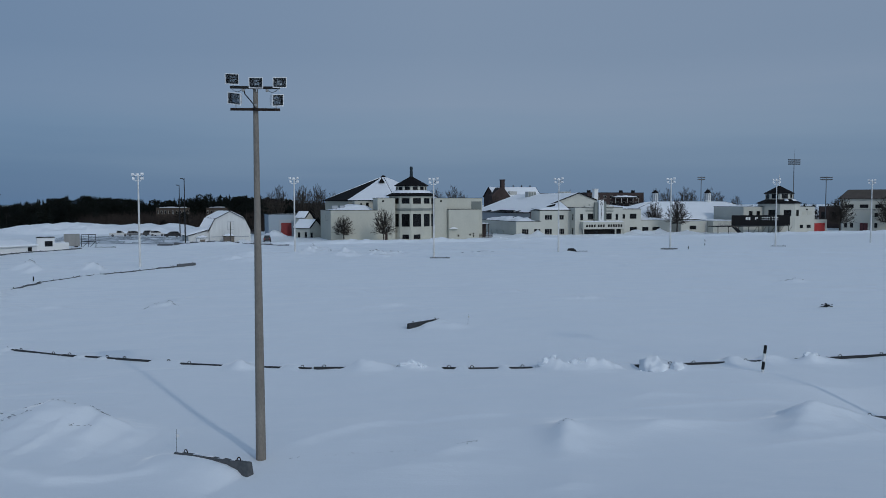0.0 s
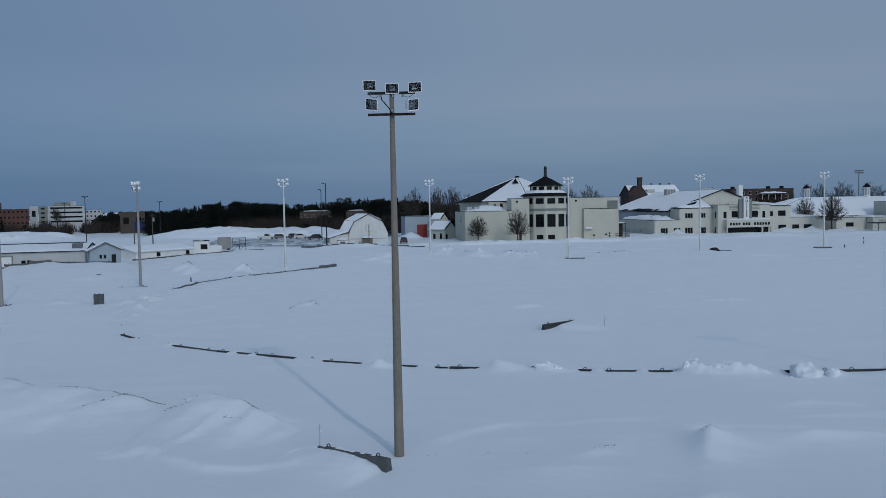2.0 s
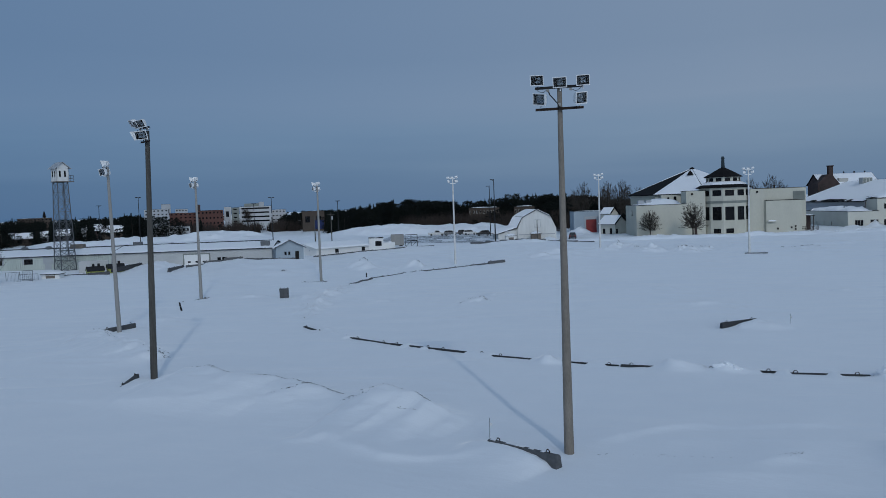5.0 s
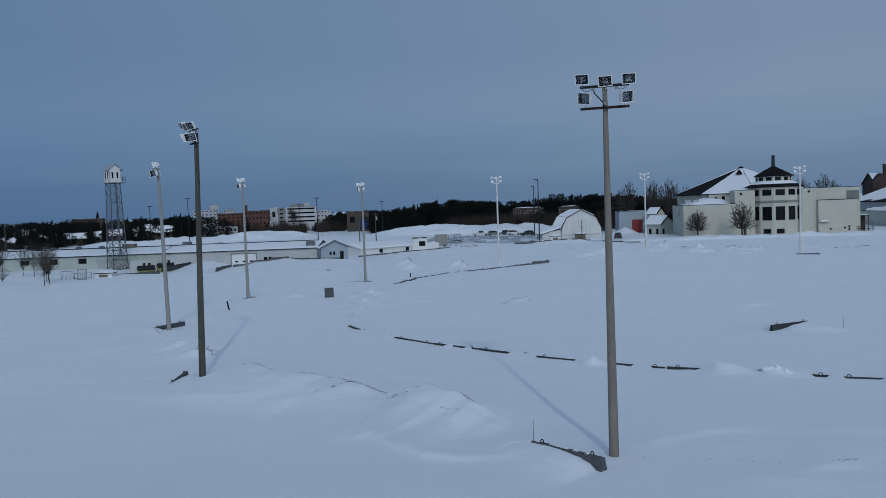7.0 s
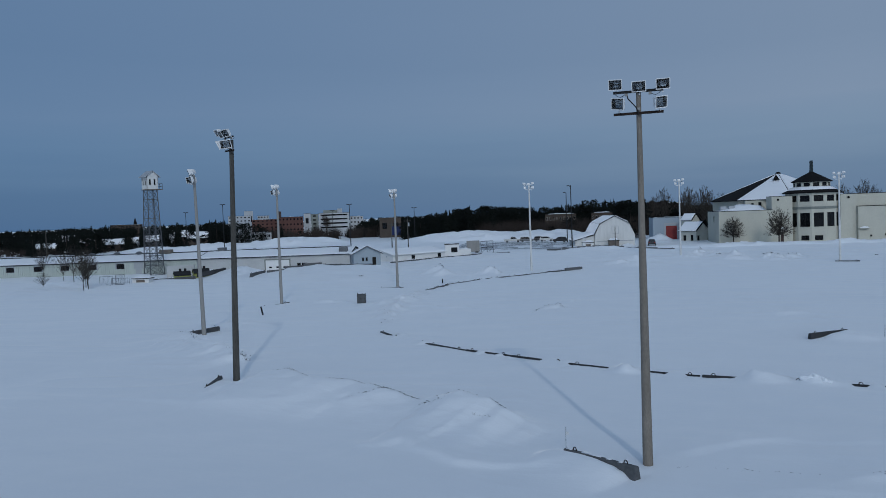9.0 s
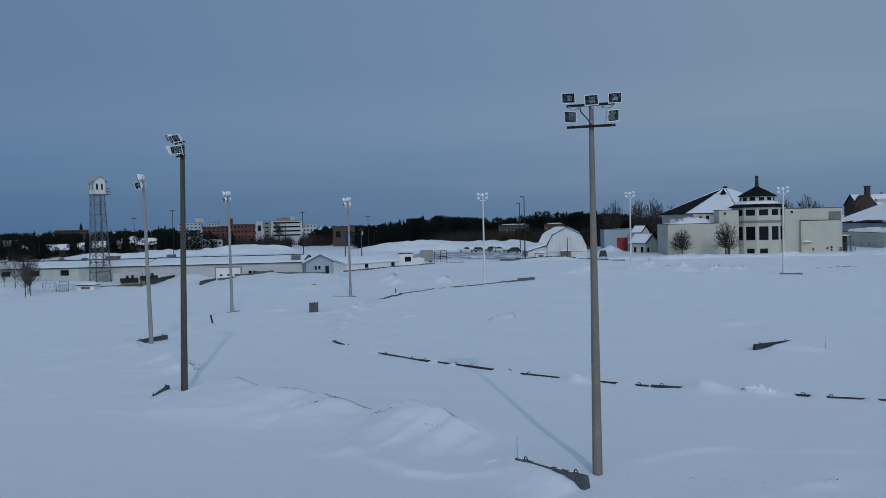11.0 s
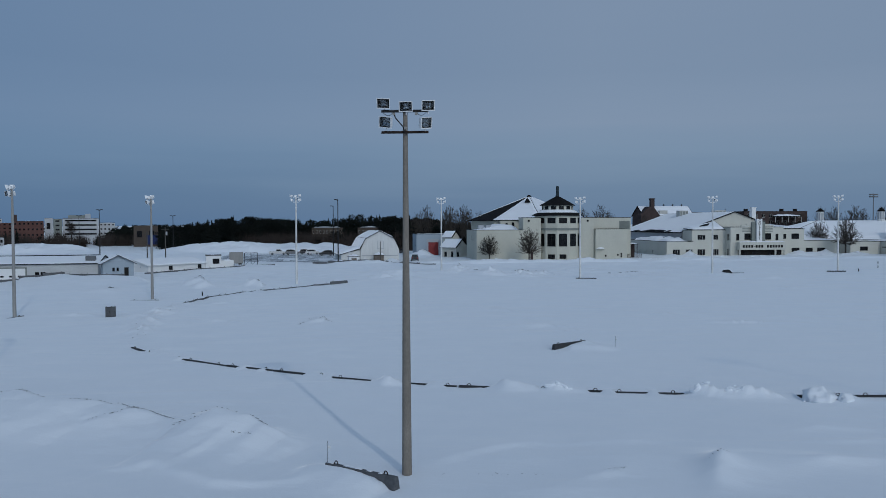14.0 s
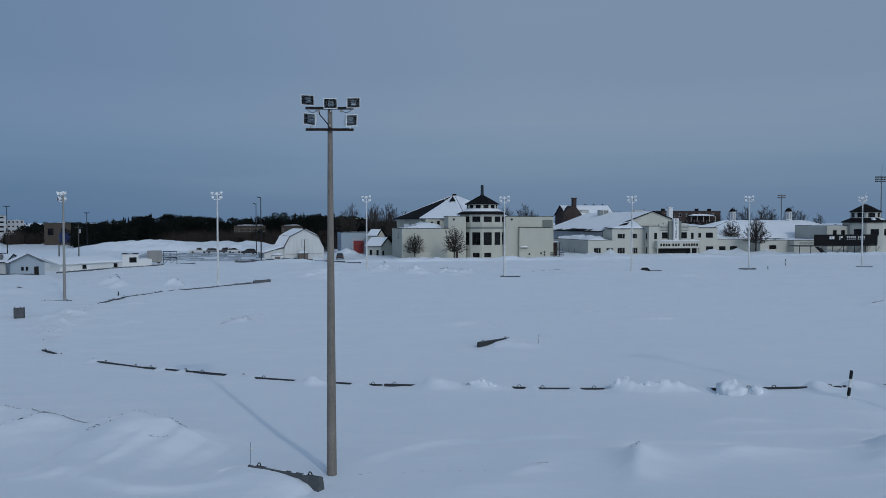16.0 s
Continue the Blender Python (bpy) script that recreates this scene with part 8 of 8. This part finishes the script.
def polar(az, r):
    return r * math.sin(radians(az)), r * math.cos(radians(az))


def skyline(az):
    """Height of the woods' top over the eye, in degrees, along the horizon."""
    pts = [(-75, 0.15), (-58, 0.10), (-54.6, 0.10), (-50.3, 0.20), (-47, 0.0), (-43, 0.08), (-40, -0.35), (-31.6, -0.2), (-28.9, -0.05), (-26.8, 0.36), (-24.8, 0.62), (-22.5, 0.45), (-20.0, 0.28), (-18.0, 0.42), (-15.5, 0.66), (-13.5, 0.60), (-11.5, 0.42), (-9.0, 0.05), (10, -0.2), (40, 0.0), (75, 0.1)]
    for (a, b), (c, d) in zip(pts, pts[1:]):
        if a <= az <= c:
            return b + (d - b) * (az - a) / (c - a)
    return 0.0


rr = random.Random(77)
spots = []
for k in range(520):
    az = rr.uniform(-30.2, -7.5)
    r = rr.uniform(330, 430)
    top = EYE + r * math.tan(radians(skyline(az))) + rr.uniform(-5.0, 0.9) + (1.0 if rr.random() < 0.06 else 0)
    spots.append((*polar(az, r), -0.5, max(5, top), rr.choice((0, 1, 2, 2, 3, 3, 3, 4, 4)), rr.uniform(0, 6.3)))
for k in range(430):
    az = rr.uniform(-66, -42.2)
    r = rr.uniform(370, 560)
    top = EYE + r * math.tan(radians(skyline(az))) + rr.uniform(-4.5, 0.3)
    spots.append((*polar(az, r), -0.5, max(4, top), rr.choice((0, 1, 1, 3, 4, 4)), rr.uniform(0, 6.3)))
forest("pine_woods", spots, M_NEEDLES, "dark dense pine and spruce woods beyond the snow")
spots = []
for k in range(420):
    az = rr.uniform(-90, 90)
    if -31.5 < az < -8 or -42 < az < -31.5 and rr.random() < 0.6:
        continue
    r = rr.uniform(620, 900)
    top = EYE + r * math.tan(radians(min(0.12, skyline(az)) - 0.1)) + rr.uniform(-4, 1)
    spots.append((*polar(az, r), -0.5, max(4, top), PLAIN + rr.randrange(3), rr.uniform(0, 6.3)))
for k in range(260):
    az = rr.uniform(-90, 90)
    r = rr.uniform(900, 1500)
    spots.append((*polar(az, r), -0.5, max(6, EYE + r * math.tan(radians(rr.uniform(-0.15, 0.02)))), PLAIN + 1 + rr.randrange(2), rr.uniform(0, 6.3)))
for k in range(300):
    az = 90 + rr.uniform(0, 180)
    r = rr.uniform(420, 700)
    spots.append((*polar(az, r), -0.5, rr.uniform(8, 14), PLAIN + rr.randrange(3), rr.uniform(0, 6.3)))
for k in range(620):
    az = rr.uniform(-72, -8)
    r = rr.uniform(600, 820)
    if -37.2 < az < -33.0 or -42.5 < az < -40:
        continue
    spots.append((*polar(az, r), -0.5, rr.uniform(8.8, 11.2), PLAIN + 1 + rr.randrange(2), rr.uniform(0, 6.3)))
for k in range(46):
    az = rr.uniform(-33.3, -29.6)
    spots.append((*polar(az, rr.uniform(430, 500)), -0.5, rr.uniform(6.5, 9.8), PLAIN + 1 + rr.randrange(2), rr.uniform(0, 6.3)))
forest("far_woods", spots, M_NEEDLES, "far low belt of dark woods along the horizon")


def conifer(x, y, h, k, turn):
    ob = thing("conifer_tree", pose(x, y, -0.2, 0, 0, turn), "single dark conifer among the far houses", "tree", "single conifers")
    v, f = KINDS[k]
    s = h / v[:, 2].max()
    me = bpy.data.meshes.new("crown")
    me.from_pydata((v * s).tolist(), [], f.tolist())
    me.materials.append(M_NEEDLES)
    cr = new("crown", me)
    cr.parent = ob
    part("trunk", tube(bmesh.new(), (0, 0, -0.5), (0, 0, h * 0.9), 0.22, 0.04, 6), M_BARK, ob)


for az, r, h, k in ((-53.0, 338, 9.5, 1), (-52.6, 340, 8.5, 3), (-52.0, 338, 9.4, 2), (-51.0, 342, 8.6, 3), (-50.5, 345, 9.6, 2), (-50.1, 343, 8.0, 3), (-48.0, 345, 9.8, 4), (-47.6, 343, 8.5, 3), (-46.7, 350, 10.0, 1), (-44.9, 340, 10.5, 2), (-43.6, 330, 10.6, 3), (-43.1, 335, 10.4, 2), (-42.5, 333, 10.0, 3), (-42.0, 340, 9.2, 2),
                    (-39.3, 400, 7.5, 0), (-38.7, 402, 9.0, 4), (-34.0, 410, 5.0, 1), (-41.9, 372, 10.4, 2), (-41.5, 380, 9.6, 3), (-41.2, 375, 10.0, 3), (-40.8, 372, 8.6, 2), (-40.4, 380, 9.0, 3), (-40.0, 378, 7.5, 3), (-37.4, 405, 5.0, 3), (-32.6, 400, 8.0, 3), (-32.1, 405, 9.0, 2), (-18.2, 300, 7.5, 3), (-17.6, 303, 8.5, 2), (-19.4, 296, 4.5, 3), (-14.8, 290, 9.5, 2), (-13.9, 296, 10.5, 3), (-12.7, 300, 9.5, 2), (-21.2, 325, 9.0, 2), (-23.6, 322, 10.0, 0), (-29.2, 322, 7.6, 0), (-28.8, 330, 8.0, 2)):
    conifer(*polar(az, r), h, k, az * 31)

# clumps of them before the far houses: bearing, spread, count, height
rr = random.Random(19)
for az, wide, count, h in ((-54.2, 0.5, 5, 9.0), (-51.8, 0.7, 6, 9.6), (-50.9, 0.4, 4, 8.6), (-48.7, 0.4, 4, 9.4), (-46.3, 0.4, 4, 10.6), (-45.7, 0.5, 6, 10.9), (-43.2, 0.5, 6, 11.6), (-42.5, 0.5, 6, 11.2)):
    for k in range(count):
        a = az + rr.uniform(-wide, wide)
        conifer(*polar(a, rr.uniform(308, 326)), h * rr.uniform(0.75, 1.02), rr.choice((0, 1, 2, 3, 4)), a * 31 + k * 57)

# bare underwood: fans of thin stems
def brush_arrays(seed):
    rr = random.Random(seed)
    vs, fs = [], []
    for k in range(70):
        a, lean, h = rr.uniform(0, 6.283), rr.uniform(0.0, 0.55), rr.uniform(0.45, 1.0)
        bx, by = rr.uniform(-0.35, 0.35), rr.uniform(-0.35, 0.35)
        tx, ty = bx + math.cos(a) * lean * h, by + math.sin(a) * lean * h
        w = rr.uniform(0.008, 0.022)
        o = len(vs)
        vs += [(bx - w, by, 0), (bx + w, by, 0), (tx, ty, h), (bx, by + w, 0)]
        fs += [(o, o + 1, o + 2), (o + 1, o + 3, o + 2)]
    return np.array(vs), np.array(fs)


BRUSH = len(KINDS)
KINDS += [brush_arrays(3), brush_arrays(4)]
spots = []
for k in range(420):
    az = rr.uniform(-24.5, -12.5)
    spots.append((*polar(az, rr.uniform(296, 335)), -0.3, rr.uniform(3.5, 8.5), BRUSH + k % 2, rr.uniform(0, 6.3)))
for k in range(190):
    az = rr.uniform(-43, -29.5)
    spots.append((*polar(az, rr.uniform(385, 480)), -0.3, rr.uniform(2.0, 8.5), BRUSH + k % 2, rr.uniform(0, 6.3)))
for k in range(260):
    az = rr.uniform(-62, -42)
    spots.append((*polar(az, rr.uniform(330, 390)), -0.3, rr.uniform(1.5, 3.8), BRUSH + k % 2, rr.uniform(0, 6.3)))
for k in range(160):
    az = rr.uniform(-16, 26)
    spots.append((*polar(az, rr.uniform(390, 460)), -0.3, rr.uniform(7, 11.5), BRUSH + k % 2, rr.uniform(0, 6.3)))
forest("bare_brush", spots, M_TWIG, "belt of bare grey-brown brush and saplings")

# ---- far town buildings ----


def far_block(az0, az1, r, top, base, depth, mat, label, floors, cols, name="office_building", strip=False, sash=None, snow=0.3, rows_z=None):
    """A far flat-roofed block that spans two bearings at the distance r."""
    x0, y0 = polar(az0, r)
    x1, y1 = polar(az1, r)
    w = math.hypot(x1 - x0, y1 - y0)
    ob = thing(name, pose(x0, y0, 0, 0, 0, math.degrees(math.atan2(y1 - y0, x1 - x0))), label, "building", "far town buildings")
    holes = []
    fh = (top - base) / floors
    for f in range(floors):
        if strip:
            holes.append((w * 0.06, w * 0.94, base + f * fh + fh * 0.38, base + f * fh + fh * 0.72))
        else:
            for c in range(cols):
                a = w * (c + 0.25) / cols
                holes.append((a, a + w * 0.44 / cols, base + f * fh + fh * 0.42, base + f * fh + fh * 0.74))
    shell(ob, 0, w, 0, depth, -1, top, mat, front=holes, bars=3 if strip else 0, sash=sash, snow=snow)
    return ob, w


R1 = 520
o, w = far_block(-36.05, -33.9, R1, 13.6, 3.0, 20, M_FARWHITE, "white modern office block with ribbon windows", 4, 1, strip=True)
part("roof_house", box(bmesh.new(), w * 0.15, w * 0.7, 6, 14, 13.4, 15.6), M_TRIM, o)
part("roof_house", box(bmesh.new(), w * 0.62, w * 0.78, 3, 8, 13.4, 16.4), M_GREYPANEL, o)
far_block(-36.6, -36.07, R1, 13.2, 3.0, 20, M_TRIM, "dark grey stair block between white wings", 4, 1)
far_block(-37.1, -36.62, R1, 13.8, 3.0, 20, M_FARWHITE, "white windowless office wing", 1, 1)
far_block(-33.85, -32.9, 540, 11.0, 3.0, 16, M_FARWHITE, "pale office wing with dark windows", 3, 4)
far_block(-40.7, -38.9, 500, 10.9, 3.0, 18, M_REDBRICK, "red-brown brick school block with small windows", 4, 6, "brick_building")
o, w = far_block(-38.88, -37.15, 495, 11.9, 2.5, 18, M_REDBRICK, "red-brown brick school block with tall windows", 3, 7, "brick_building")
part("chimney", box(bmesh.new(), w * 0.02, w * 0.12, 6, 8, 11.0, 15.6), M_BRICK, o)
far_block(-42.3, -40.75, 620, 14.4, 4.0, 20, M_GREYPANEL, "pale hospital block above the town", 4, 6)
far_block(-41.2, -40.6, 625, 18.0, 4.0, 12, M_GREYPANEL, "grey roof tower of the hospital", 1, 2)
far_block(-40.3, -39.5, 640, 14.2, 4.0, 20, M_GREYPANEL, "pale hospital block above the town", 4, 4)
o, w = far_block(-31.75, -30.2, 380, 9.4, 0.5, 15, M_TAN, "tan brick hall with a blue banner", 1, 2, "brick_building")
part("banner", box(bmesh.new(), w * 0.52, w * 0.97, -0.3, -0.1, 1.0, 5.2), M_BLUE, o, "dark blue banner on the wall")
far_block(-19.85, -17.65, 322, 8.4, 0.5, 14, M_TAN, "tan brick apartment block with a snowy roof line", 2, 9, "brick_building", sash=M_PALESASH, snow=0.5)
far_block(-16.6, -15.1, 320, 8.4, 0.5, 14, M_TAN, "tan brick apartment block with a snowy roof line", 2, 6, "brick_building", sash=M_PALESASH, snow=0.5)
far_block(-41.9, -39.4, 380, 4.6, 1.2, 14, M_FARWHITE, "long low white building with dark openings", 1, 9)
o, w = far_block(-49.9, -47.9, 640, 11.0, 4.0, 18, M_TAN, "tan brick church building on the skyline", 3, 9, "church_building")
bm = bmesh.new()
rings_solid(bm, [ngon(4, 1.6, 0.78, 9, w * 0.78, 8), ngon(4, 1.6, 0.78, 12.5, w * 0.78, 8), ngon(4, 0.1, 0.78, 16.5, w * 0.78, 8)])
part("spire", bm, M_SHINGLE, o, "dark church spire")
o, w = far_block(-12.9, -10.3, 420, 11.5, 0.5, 16, M_BRICK, "dark long brick building behind the barn", 2, 9, "brick_building", snow=0.5)

far_block(25.3, 27.2, 345, 8.4, 0.5, 14, M_BRICK, "low dark red brick building behind the race tower", 1, 3, "brick_building", snow=0.2)

HOUSE_LABEL = "small far house with a snowy pitched roof among trees"
for k, (az, r, w, h, mat) in enumerate(((-54.0, 352, 13, 3.2, M_TAN), (-51.4, 372, 9, 4.6, M_BRICK), (-49.5, 352, 14, 4.0, M_TAN), (-48.6, 350, 5, 4.4, M_FARWHITE), (-47.2, 366, 9, 4.6, M_TAN), (-46.1, 360, 10, 4.6, M_GREYPANEL), (-44.3, 352, 13, 5.6, M_TAN), (-52.6, 420, 10, 5.6, M_TAN), (-45.4, 400, 9, 6.0, M_BRICK))):
    x, y = polar(az, r)
    ob = thing("far_house", pose(x, y, 0, 0, 0, -az + (k % 3 - 1) * 12), HOUSE_LABEL, "house", "far houses")
    w *= 0.7
    gable_house(ob, -w / 2, w / 2, 0, 7, -1, h * 0.7, h + 0.9, mat, M_SHINGLE, along="x", snow=0.3, front=[(w * 0.2, w * 0.2 + 1.6, h * 0.7 - 1.7, h * 0.7 - 0.5), (w * 0.6, w * 0.6 + 1.6, h * 0.7 - 1.7, h * 0.7 - 0.5)])
